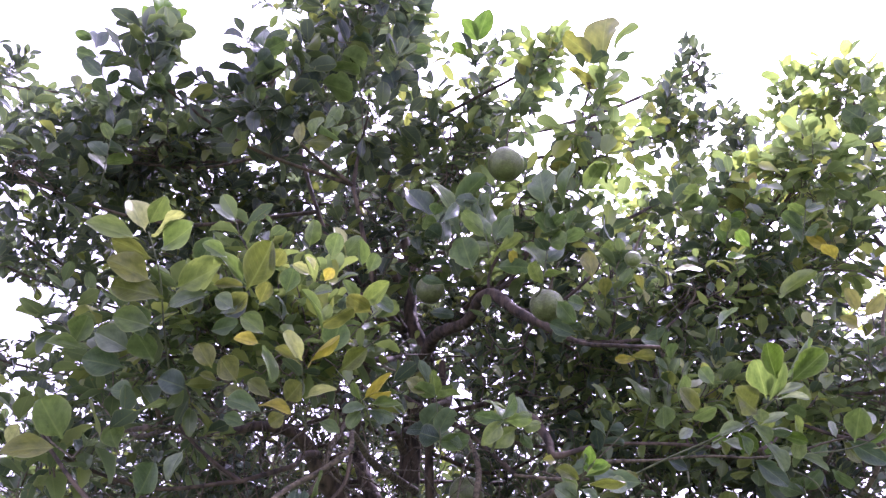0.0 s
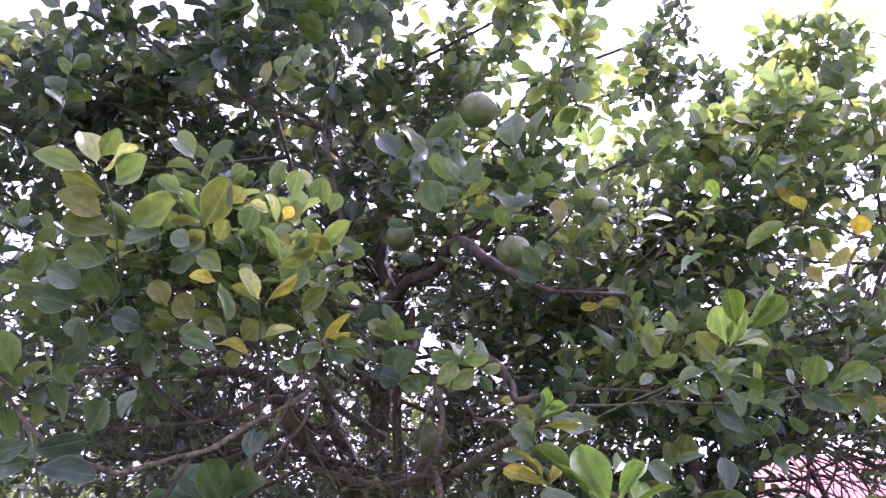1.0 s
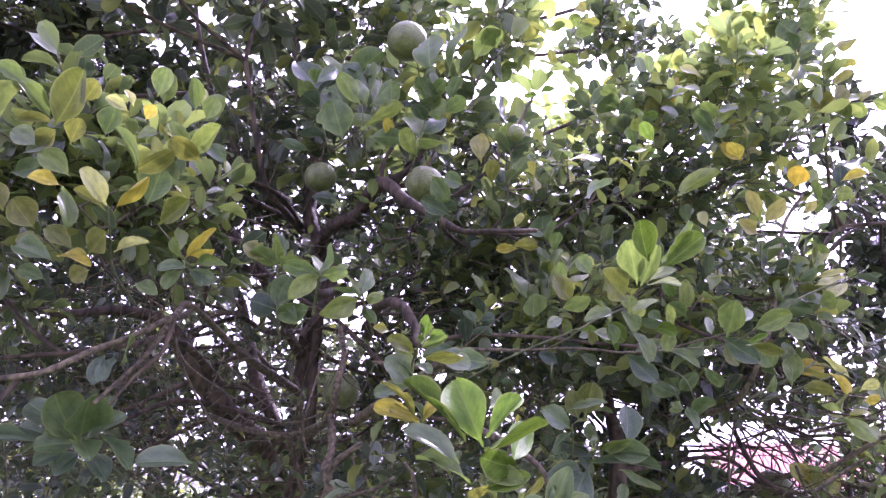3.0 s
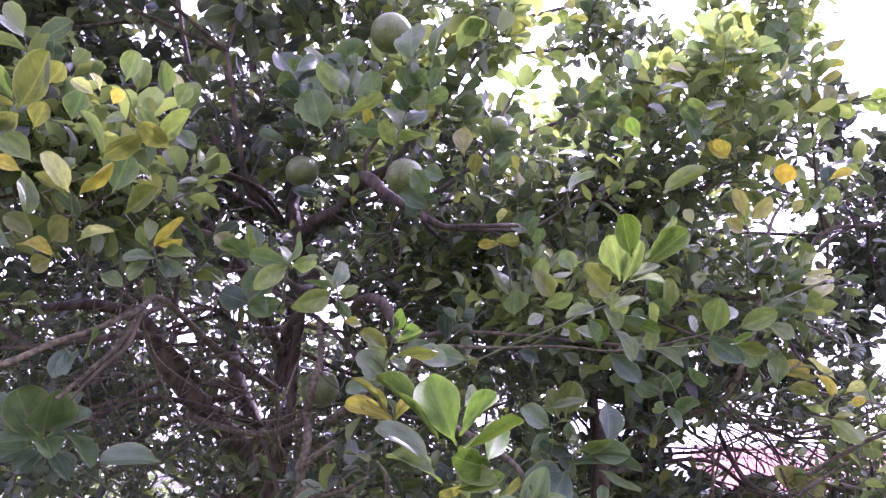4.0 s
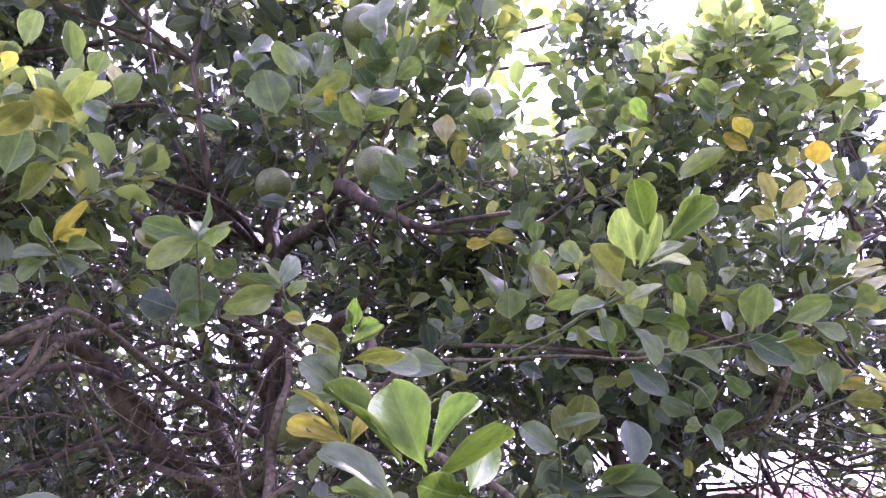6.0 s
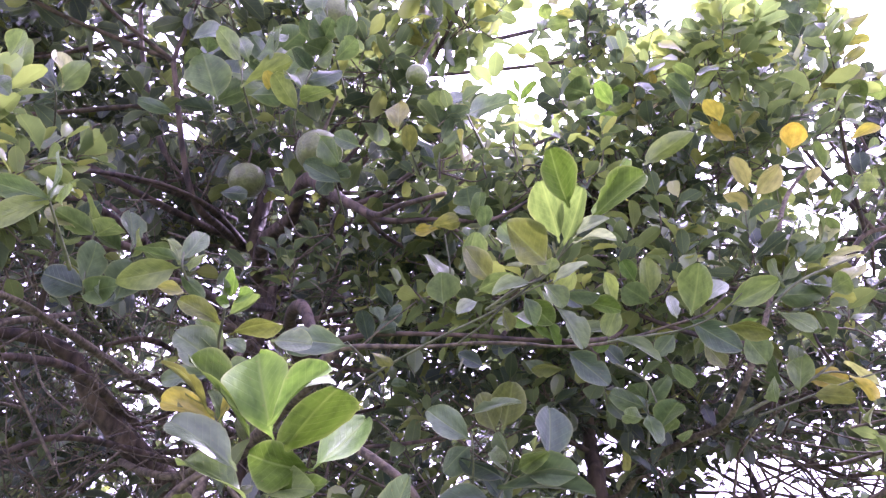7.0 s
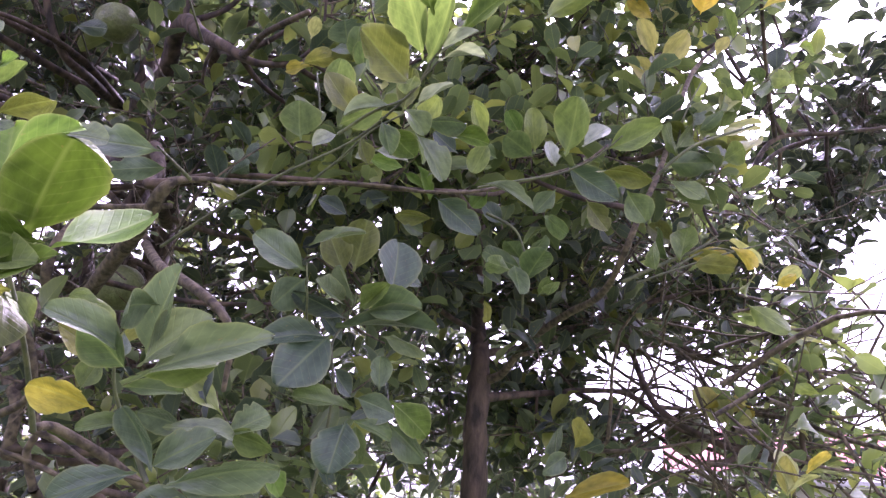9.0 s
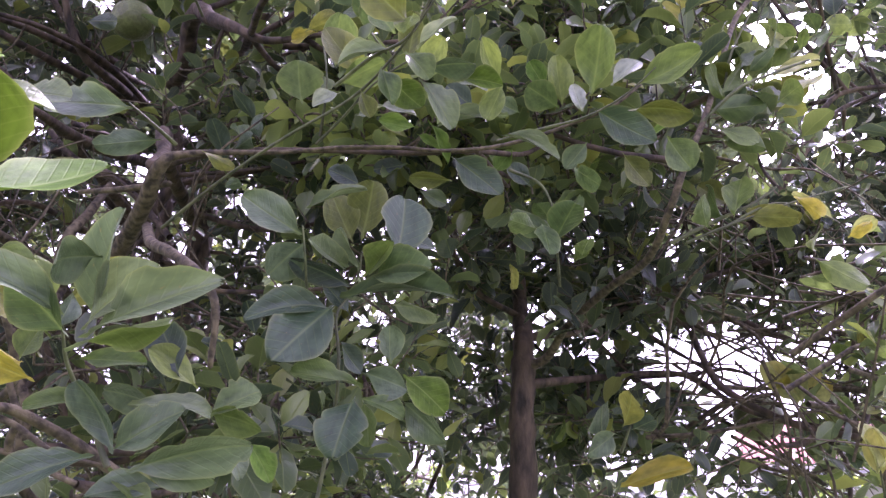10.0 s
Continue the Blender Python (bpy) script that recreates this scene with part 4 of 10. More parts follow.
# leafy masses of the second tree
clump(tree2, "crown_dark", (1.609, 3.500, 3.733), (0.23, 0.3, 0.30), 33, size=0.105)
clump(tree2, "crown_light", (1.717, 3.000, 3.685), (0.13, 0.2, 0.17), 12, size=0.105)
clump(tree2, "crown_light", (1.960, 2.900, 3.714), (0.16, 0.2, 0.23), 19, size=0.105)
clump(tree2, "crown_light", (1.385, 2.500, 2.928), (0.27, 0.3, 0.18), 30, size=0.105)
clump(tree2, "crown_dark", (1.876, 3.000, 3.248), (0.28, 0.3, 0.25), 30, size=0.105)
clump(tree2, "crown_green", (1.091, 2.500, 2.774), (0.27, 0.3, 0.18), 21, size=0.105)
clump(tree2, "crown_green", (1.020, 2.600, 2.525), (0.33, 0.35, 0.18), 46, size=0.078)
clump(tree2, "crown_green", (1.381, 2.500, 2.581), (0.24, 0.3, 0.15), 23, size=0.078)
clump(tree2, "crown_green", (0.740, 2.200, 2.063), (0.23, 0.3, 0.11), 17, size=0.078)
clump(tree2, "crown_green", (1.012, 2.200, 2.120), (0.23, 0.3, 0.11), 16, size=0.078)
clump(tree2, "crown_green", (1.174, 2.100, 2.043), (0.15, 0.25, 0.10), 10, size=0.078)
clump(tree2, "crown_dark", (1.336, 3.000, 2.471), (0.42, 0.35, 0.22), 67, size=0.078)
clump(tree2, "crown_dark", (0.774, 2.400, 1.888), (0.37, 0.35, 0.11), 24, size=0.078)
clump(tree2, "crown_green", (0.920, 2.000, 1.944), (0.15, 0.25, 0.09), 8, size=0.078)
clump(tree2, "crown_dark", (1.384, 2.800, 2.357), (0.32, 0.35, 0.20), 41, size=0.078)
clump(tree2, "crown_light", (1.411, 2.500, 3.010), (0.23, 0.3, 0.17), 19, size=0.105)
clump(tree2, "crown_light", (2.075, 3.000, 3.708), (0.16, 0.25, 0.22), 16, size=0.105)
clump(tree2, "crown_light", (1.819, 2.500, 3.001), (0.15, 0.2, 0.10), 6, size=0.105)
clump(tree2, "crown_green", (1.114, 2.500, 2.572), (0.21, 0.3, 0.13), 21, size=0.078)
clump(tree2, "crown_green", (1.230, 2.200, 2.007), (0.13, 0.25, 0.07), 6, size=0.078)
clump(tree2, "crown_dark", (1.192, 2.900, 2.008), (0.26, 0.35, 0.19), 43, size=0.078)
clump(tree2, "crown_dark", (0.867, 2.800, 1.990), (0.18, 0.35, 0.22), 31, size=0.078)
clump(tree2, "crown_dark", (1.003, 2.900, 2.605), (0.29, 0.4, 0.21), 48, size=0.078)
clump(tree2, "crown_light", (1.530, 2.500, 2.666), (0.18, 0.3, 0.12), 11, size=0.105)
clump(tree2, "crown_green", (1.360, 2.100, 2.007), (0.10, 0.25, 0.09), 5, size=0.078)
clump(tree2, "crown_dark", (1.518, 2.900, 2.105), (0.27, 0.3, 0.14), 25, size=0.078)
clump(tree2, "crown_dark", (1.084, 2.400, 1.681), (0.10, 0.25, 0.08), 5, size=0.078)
clump(tree2, "crown_shaded", (2.494, 3.300, 2.625), (0.14, 0.3, 0.30), 32, size=0.105)
clump(tree2, "crown_shaded", (2.338, 3.300, 3.356), (0.32, 0.3, 0.15), 21, size=0.105)
clump(tree2, "crown_shaded", (2.280, 3.200, 2.217), (0.10, 0.2, 0.15), 12, size=0.078)
clump(tree2, "crown_shaded", (2.689, 3.200, 2.920), (0.21, 0.4, 0.46), 70, size=0.105)
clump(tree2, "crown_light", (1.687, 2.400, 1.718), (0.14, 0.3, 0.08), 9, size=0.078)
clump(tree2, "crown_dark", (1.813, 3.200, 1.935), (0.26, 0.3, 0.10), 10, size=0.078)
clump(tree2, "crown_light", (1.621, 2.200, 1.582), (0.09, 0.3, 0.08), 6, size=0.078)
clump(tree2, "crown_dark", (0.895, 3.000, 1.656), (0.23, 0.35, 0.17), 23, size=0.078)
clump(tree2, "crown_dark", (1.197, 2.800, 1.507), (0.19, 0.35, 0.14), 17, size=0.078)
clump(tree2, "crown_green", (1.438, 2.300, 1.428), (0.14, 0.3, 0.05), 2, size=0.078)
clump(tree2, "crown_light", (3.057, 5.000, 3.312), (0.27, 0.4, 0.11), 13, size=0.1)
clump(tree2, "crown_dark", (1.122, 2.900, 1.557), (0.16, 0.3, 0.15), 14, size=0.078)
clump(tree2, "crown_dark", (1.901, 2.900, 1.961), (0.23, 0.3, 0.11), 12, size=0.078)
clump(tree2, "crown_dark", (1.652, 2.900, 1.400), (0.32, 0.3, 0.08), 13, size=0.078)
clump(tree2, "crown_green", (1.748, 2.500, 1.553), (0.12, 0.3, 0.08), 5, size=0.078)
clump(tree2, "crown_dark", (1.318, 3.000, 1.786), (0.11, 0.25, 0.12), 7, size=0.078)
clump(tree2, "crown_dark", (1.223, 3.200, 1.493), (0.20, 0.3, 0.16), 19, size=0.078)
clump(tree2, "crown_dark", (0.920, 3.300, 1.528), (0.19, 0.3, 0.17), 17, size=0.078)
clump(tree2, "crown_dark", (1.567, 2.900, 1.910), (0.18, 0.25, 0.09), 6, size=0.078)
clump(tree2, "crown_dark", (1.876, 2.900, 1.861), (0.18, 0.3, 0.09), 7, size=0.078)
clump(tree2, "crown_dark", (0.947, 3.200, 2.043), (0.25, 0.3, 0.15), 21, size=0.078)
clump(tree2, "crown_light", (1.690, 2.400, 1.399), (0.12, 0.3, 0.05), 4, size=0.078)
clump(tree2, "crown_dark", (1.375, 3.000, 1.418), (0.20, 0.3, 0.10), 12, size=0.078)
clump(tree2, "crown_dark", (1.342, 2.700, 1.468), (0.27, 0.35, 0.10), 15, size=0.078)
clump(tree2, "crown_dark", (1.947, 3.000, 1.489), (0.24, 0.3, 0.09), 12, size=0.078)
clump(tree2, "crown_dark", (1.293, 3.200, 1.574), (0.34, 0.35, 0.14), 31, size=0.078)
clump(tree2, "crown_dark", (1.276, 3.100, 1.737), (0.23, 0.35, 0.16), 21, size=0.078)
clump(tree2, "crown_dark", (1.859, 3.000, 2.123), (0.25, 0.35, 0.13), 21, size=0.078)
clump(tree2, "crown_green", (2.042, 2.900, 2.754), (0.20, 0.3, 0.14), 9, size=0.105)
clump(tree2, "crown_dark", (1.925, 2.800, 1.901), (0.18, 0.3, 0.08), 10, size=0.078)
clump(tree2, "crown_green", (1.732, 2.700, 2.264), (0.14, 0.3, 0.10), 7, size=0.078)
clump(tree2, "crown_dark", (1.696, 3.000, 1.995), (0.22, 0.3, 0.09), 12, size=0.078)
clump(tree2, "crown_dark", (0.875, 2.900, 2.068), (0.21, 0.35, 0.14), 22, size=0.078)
clump(tree2, "crown_dark", (1.115, 2.800, 1.933), (0.21, 0.35, 0.13), 21, size=0.078)
clump(tree2, "crown_dark", (1.318, 2.900, 2.195), (0.21, 0.35, 0.14), 21, size=0.078)
clump(tree2, "crown_dark", (1.836, 2.800, 2.091), (0.16, 0.3, 0.16), 17, size=0.078)
clump(tree2, "crown_dark", (1.932, 3.200, 2.394), (0.22, 0.3, 0.13), 17, size=0.078)
clump(tree2, "crown_green", (1.672, 2.700, 1.951), (0.17, 0.3, 0.08), 8, size=0.078)
clump(tree2, "crown_shaded", (2.331, 3.000, 2.470), (0.08, 0.25, 0.22), 22, size=0.078)
clump(tree2, "crown_green", (1.904, 2.600, 1.803), (0.09, 0.25, 0.07), 4, size=0.078)

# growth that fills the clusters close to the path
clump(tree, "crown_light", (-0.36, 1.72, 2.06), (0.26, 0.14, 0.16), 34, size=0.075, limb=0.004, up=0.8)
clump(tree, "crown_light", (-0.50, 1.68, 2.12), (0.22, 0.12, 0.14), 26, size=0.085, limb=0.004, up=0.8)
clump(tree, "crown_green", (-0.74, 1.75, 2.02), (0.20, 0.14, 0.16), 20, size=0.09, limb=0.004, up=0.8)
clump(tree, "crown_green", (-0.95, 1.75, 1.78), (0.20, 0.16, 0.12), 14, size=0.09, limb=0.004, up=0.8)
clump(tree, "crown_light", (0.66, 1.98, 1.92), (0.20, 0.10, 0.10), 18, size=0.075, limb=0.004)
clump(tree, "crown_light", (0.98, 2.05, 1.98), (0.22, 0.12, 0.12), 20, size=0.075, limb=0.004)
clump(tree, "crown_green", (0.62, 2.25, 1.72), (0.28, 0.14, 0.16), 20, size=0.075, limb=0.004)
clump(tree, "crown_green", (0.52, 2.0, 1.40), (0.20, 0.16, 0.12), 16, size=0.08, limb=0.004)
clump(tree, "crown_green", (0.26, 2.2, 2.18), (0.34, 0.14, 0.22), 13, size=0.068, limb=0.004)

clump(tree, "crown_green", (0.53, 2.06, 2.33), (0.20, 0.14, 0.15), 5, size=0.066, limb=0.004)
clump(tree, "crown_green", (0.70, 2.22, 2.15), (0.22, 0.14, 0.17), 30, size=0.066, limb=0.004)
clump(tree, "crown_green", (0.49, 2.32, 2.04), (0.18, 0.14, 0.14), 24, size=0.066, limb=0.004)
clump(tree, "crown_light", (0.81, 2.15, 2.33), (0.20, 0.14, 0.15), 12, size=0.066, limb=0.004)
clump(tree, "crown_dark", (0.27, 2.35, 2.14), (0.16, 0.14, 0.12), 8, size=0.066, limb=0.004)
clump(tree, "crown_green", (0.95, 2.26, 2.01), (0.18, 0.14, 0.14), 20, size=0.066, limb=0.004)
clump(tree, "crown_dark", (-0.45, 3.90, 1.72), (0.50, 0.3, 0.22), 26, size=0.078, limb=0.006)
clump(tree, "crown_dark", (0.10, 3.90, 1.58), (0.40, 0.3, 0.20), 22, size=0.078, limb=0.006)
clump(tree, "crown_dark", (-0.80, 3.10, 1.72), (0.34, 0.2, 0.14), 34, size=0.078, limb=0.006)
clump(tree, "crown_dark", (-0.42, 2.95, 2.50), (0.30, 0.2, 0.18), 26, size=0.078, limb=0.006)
clump(tree2, "crown_shaded", (2.18, 3.16, 2.44), (0.24, 0.2, 0.24), 30, size=0.1, limb=0.006)
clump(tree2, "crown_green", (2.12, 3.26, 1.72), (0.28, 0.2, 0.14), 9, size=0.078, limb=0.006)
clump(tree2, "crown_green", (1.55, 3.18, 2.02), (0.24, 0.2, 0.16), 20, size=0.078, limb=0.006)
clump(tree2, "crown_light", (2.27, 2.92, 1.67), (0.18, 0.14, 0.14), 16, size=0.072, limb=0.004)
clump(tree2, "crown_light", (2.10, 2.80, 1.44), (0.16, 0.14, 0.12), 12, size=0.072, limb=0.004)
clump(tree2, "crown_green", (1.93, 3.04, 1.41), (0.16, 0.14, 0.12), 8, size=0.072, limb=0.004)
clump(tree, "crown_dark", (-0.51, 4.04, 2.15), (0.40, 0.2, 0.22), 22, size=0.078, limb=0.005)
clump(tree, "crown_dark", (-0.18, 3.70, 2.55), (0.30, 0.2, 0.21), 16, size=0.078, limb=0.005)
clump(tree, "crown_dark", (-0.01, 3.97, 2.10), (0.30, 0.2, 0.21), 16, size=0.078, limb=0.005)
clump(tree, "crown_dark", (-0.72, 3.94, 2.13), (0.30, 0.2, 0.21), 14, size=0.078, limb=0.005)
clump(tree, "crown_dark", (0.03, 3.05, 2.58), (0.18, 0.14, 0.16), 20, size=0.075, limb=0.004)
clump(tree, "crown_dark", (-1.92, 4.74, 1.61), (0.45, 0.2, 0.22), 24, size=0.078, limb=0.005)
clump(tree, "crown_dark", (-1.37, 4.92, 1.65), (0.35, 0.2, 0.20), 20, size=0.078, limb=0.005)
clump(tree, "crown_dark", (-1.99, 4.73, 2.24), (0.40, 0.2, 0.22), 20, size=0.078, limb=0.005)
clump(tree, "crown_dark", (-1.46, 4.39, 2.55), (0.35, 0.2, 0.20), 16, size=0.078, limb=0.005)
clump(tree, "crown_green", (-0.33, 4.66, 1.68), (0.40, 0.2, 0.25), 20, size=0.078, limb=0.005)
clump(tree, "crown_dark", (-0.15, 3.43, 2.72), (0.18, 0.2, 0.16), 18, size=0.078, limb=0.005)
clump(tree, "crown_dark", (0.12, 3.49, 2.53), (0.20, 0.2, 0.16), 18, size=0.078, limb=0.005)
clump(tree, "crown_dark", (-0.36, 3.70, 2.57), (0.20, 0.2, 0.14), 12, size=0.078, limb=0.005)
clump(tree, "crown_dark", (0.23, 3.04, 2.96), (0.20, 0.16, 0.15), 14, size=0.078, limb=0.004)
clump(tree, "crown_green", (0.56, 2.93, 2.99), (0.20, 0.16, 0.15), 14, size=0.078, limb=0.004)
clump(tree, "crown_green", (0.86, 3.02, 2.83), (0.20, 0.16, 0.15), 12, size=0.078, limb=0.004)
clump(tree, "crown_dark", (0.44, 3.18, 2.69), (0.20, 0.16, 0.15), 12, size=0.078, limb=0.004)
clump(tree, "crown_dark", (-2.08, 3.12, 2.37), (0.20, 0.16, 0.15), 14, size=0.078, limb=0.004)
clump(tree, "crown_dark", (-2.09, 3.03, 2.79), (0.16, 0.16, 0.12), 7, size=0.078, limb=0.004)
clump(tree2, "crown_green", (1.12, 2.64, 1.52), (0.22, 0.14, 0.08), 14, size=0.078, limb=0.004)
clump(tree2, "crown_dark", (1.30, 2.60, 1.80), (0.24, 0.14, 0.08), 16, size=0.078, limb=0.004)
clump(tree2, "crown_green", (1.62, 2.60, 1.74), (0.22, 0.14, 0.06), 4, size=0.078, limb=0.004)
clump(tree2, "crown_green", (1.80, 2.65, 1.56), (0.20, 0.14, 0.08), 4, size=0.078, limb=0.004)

# bare inner twigs
bare_twigs(tree, (-0.523, 2.400, 1.853), (0.56, 0.5, 0.19), 42, radius=0.0024)
bare_twigs(tree, (-0.392, 2.400, 1.588), (0.59, 0.5, 0.15), 42, radius=0.0024)
bare_twigs(tree, (-0.143, 2.500, 2.068), (0.44, 0.4, 0.20), 30, radius=0.0022)
bare_twigs(tree, (-0.474, 2.300, 1.916), (0.30, 0.4, 0.22), 24, radius=0.0026, way=(-0.5, 0, 0.1))
bare_twigs(tree, (0.218, 2.200, 1.608), (0.28, 0.4, 0.22), 34)
bare_twigs(tree, (-0.256, 2.700, 2.575), (0.54, 0.4, 0.38), 50)
bare_twigs(tree2, (1.534, 2.700, 1.741), (0.40, 0.4, 0.14), 36, way=(0.8, -0.3, -0.1), length=0.55, radius=0.0045)
bare_twigs(tree2, (1.456, 2.400, 1.503), (0.31, 0.4, 0.11), 30, way=(0.8, -0.3, -0.2), length=0.6, radius=0.005)
bare_twigs(tree2, (1.283, 2.600, 1.999), (0.23, 0.4, 0.21), 50)
bare_twigs(tree2, (1.505, 2.600, 1.768), (0.31, 0.35, 0.14), 14, way=(0.8, -0.2, -0.2), length=0.5, radius=0.004)

# large leaves close to the path
# lime shoot
s = shoot(tree, [(0.419, 1.468, 1.370, 0.0030), (0.421, 1.430, 1.415, 0.0026), (0.421, 1.396, 1.452, 0.0021), (0.414, 1.373, 1.488, 0.0017), (0.406, 1.361, 1.521, 0.0012)])
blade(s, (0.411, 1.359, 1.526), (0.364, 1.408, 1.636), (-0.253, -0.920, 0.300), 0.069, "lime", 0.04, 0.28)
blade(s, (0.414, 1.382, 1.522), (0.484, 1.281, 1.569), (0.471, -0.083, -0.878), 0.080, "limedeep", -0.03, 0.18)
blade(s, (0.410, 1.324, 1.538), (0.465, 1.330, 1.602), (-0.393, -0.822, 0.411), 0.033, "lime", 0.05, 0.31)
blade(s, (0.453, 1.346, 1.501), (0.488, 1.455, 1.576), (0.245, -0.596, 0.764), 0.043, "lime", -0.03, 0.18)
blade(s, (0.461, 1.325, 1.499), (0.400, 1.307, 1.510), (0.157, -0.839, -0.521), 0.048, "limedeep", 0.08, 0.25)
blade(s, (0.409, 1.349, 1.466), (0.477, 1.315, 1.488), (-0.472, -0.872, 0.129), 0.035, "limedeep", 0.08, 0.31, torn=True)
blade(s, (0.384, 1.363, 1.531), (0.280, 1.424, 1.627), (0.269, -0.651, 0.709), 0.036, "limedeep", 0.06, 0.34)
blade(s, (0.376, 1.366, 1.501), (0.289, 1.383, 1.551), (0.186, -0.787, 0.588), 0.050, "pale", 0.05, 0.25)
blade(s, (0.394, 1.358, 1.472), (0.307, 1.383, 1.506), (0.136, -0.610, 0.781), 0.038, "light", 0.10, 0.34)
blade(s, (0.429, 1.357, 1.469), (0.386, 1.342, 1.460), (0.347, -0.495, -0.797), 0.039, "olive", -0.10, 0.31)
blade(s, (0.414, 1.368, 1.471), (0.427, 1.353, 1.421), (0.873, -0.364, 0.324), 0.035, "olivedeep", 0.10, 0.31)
blade(s, (0.437, 1.386, 1.446), (0.410, 1.388, 1.475), (0.504, -0.701, 0.505), 0.021, "light", 0.05, 0.34)
blade(s, (0.420, 1.370, 1.586), (0.450, 1.425, 1.613), (0.415, -0.573, 0.707), 0.034, "light", 0.05, 0.25)
blade(s, (0.410, 1.356, 1.477), (0.467, 1.311, 1.481), (-0.566, -0.687, 0.456), 0.031, "light", 0.10, 0.34)
s = shoot(tree, [(0.324, 1.480, 1.536, 0.0020), (0.317, 1.458, 1.558, 0.0014), (0.313, 1.451, 1.572, 0.0008)])
blade(s, (0.316, 1.455, 1.565), (0.232, 1.484, 1.592), (-0.147, -0.869, 0.473), 0.032, "gold", 0.06, 0.31)
blade(s, (0.316, 1.453, 1.569), (0.261, 1.471, 1.597), (-0.466, -0.780, -0.417), 0.027, "olive", -0.05, 0.34)
blade(s, (0.308, 1.451, 1.572), (0.242, 1.434, 1.628), (0.526, -0.766, 0.369), 0.011, "olive", 0.10, 0.34)
blade(s, (0.316, 1.454, 1.566), (0.342, 1.469, 1.607), (-0.024, -0.938, 0.346), 0.021, "yellow", 0.10, 0.34)
blade(s, (0.320, 1.457, 1.561), (0.298, 1.458, 1.603), (0.637, -0.688, 0.347), 0.021, "light", 0.10, 0.34)
# large-leaved cluster on the low limb
s = shoot(tree, [(0.401, 1.500, 1.373, 0.0035), (0.427, 1.503, 1.364, 0.0028), (0.465, 1.500, 1.344, 0.0021), (0.519, 1.483, 1.333, 0.0014)], mat=TWIG)
s = shoot(tree, [(0.519, 1.483, 1.333, 0.0028), (0.495, 1.478, 1.378, 0.0022), (0.485, 1.456, 1.409, 0.0017), (0.486, 1.434, 1.440, 0.0011)])
blade(s, (0.518, 1.402, 1.417), (0.636, 1.346, 1.446), (-0.437, -0.898, 0.054), 0.038, "pale", 0.03, 0.25)
blade(s, (0.515, 1.410, 1.424), (0.579, 1.381, 1.464), (-0.464, -0.881, 0.094), 0.039, "pale", 0.05, 0.22)
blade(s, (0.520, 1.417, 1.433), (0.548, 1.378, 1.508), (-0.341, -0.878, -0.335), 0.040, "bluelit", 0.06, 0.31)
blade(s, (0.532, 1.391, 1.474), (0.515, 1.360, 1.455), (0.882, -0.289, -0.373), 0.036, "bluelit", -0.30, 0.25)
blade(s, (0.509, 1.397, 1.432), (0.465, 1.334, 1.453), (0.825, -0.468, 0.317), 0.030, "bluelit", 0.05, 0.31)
blade(s, (0.513, 1.402, 1.417), (0.479, 1.371, 1.451), (0.093, -0.780, -0.619), 0.036, "green", -0.06, 0.25)
blade(s, (0.484, 1.395, 1.471), (0.458, 1.386, 1.472), (0.302, -0.861, 0.410), 0.019, "light", 0.05, 0.31)
blade(s, (0.489, 1.414, 1.387), (0.446, 1.380, 1.401), (0.382, -0.716, -0.585), 0.033, "gold", -0.08, 0.25, torn=True)
blade(s, (0.470, 1.421, 1.403), (0.481, 1.421, 1.429), (-0.165, -0.983, 0.087), 0.026, "light", 0.05, 0.31)
blade(s, (0.499, 1.423, 1.413), (0.585, 1.405, 1.435), (0.093, -0.575, -0.813), 0.015, "light", -0.05, 0.34)
blade(s, (0.484, 1.475, 1.414), (0.540, 1.476, 1.413), (0.032, -0.937, 0.348), 0.021, "green", 0.04, 0.25)
blade(s, (0.554, 1.510, 1.407), (0.525, 1.513, 1.458), (-0.164, -0.986, -0.034), 0.037, "dark", -0.05, 0.25)
blade(s, (0.567, 1.524, 1.398), (0.524, 1.507, 1.431), (0.541, -0.801, 0.257), 0.028, "light", 0.06, 0.28)
blade(s, (0.564, 1.562, 1.381), (0.604, 1.585, 1.408), (0.155, -0.855, 0.494), 0.038, "green", 0.05, 0.34, torn=True)
blade(s, (0.561, 1.561, 1.385), (0.614, 1.566, 1.370), (-0.069, -0.822, -0.565), 0.031, "limepale", -0.10, 0.25)
blade(s, (0.598, 1.569, 1.363), (0.628, 1.561, 1.325), (0.428, -0.760, 0.490), 0.024, "lime", 0.08, 0.25)
blade(s, (0.533, 1.484, 1.330), (0.641, 1.446, 1.350), (-0.154, -0.766, -0.624), 0.040, "bluelit", -0.08, 0.22, torn=True)
blade(s, (0.516, 1.490, 1.344), (0.576, 1.478, 1.378), (-0.253, -0.961, 0.109), 0.036, "bluelit", 0.06, 0.25)
blade(s, (0.519, 1.497, 1.382), (0.582, 1.521, 1.377), (0.324, -0.711, 0.624), 0.025, "pale", 0.08, 0.25)
blade(s, (0.523, 1.480, 1.342), (0.492, 1.460, 1.396), (-0.060, -0.927, -0.370), 0.025, "blue", -0.12, 0.31)
blade(s, (0.495, 1.486, 1.384), (0.457, 1.457, 1.374), (0.442, -0.748, 0.496), 0.019, "green", 0.06, 0.31)
blade(s, (0.539, 1.509, 1.382), (0.489, 1.514, 1.396), (-0.253, -0.724, -0.642), 0.033, "blue", -0.05, 0.25)
blade(s, (0.514, 1.470, 1.341), (0.447, 1.458, 1.314), (-0.000, -0.912, 0.411), 0.034, "blue", 0.06, 0.25)
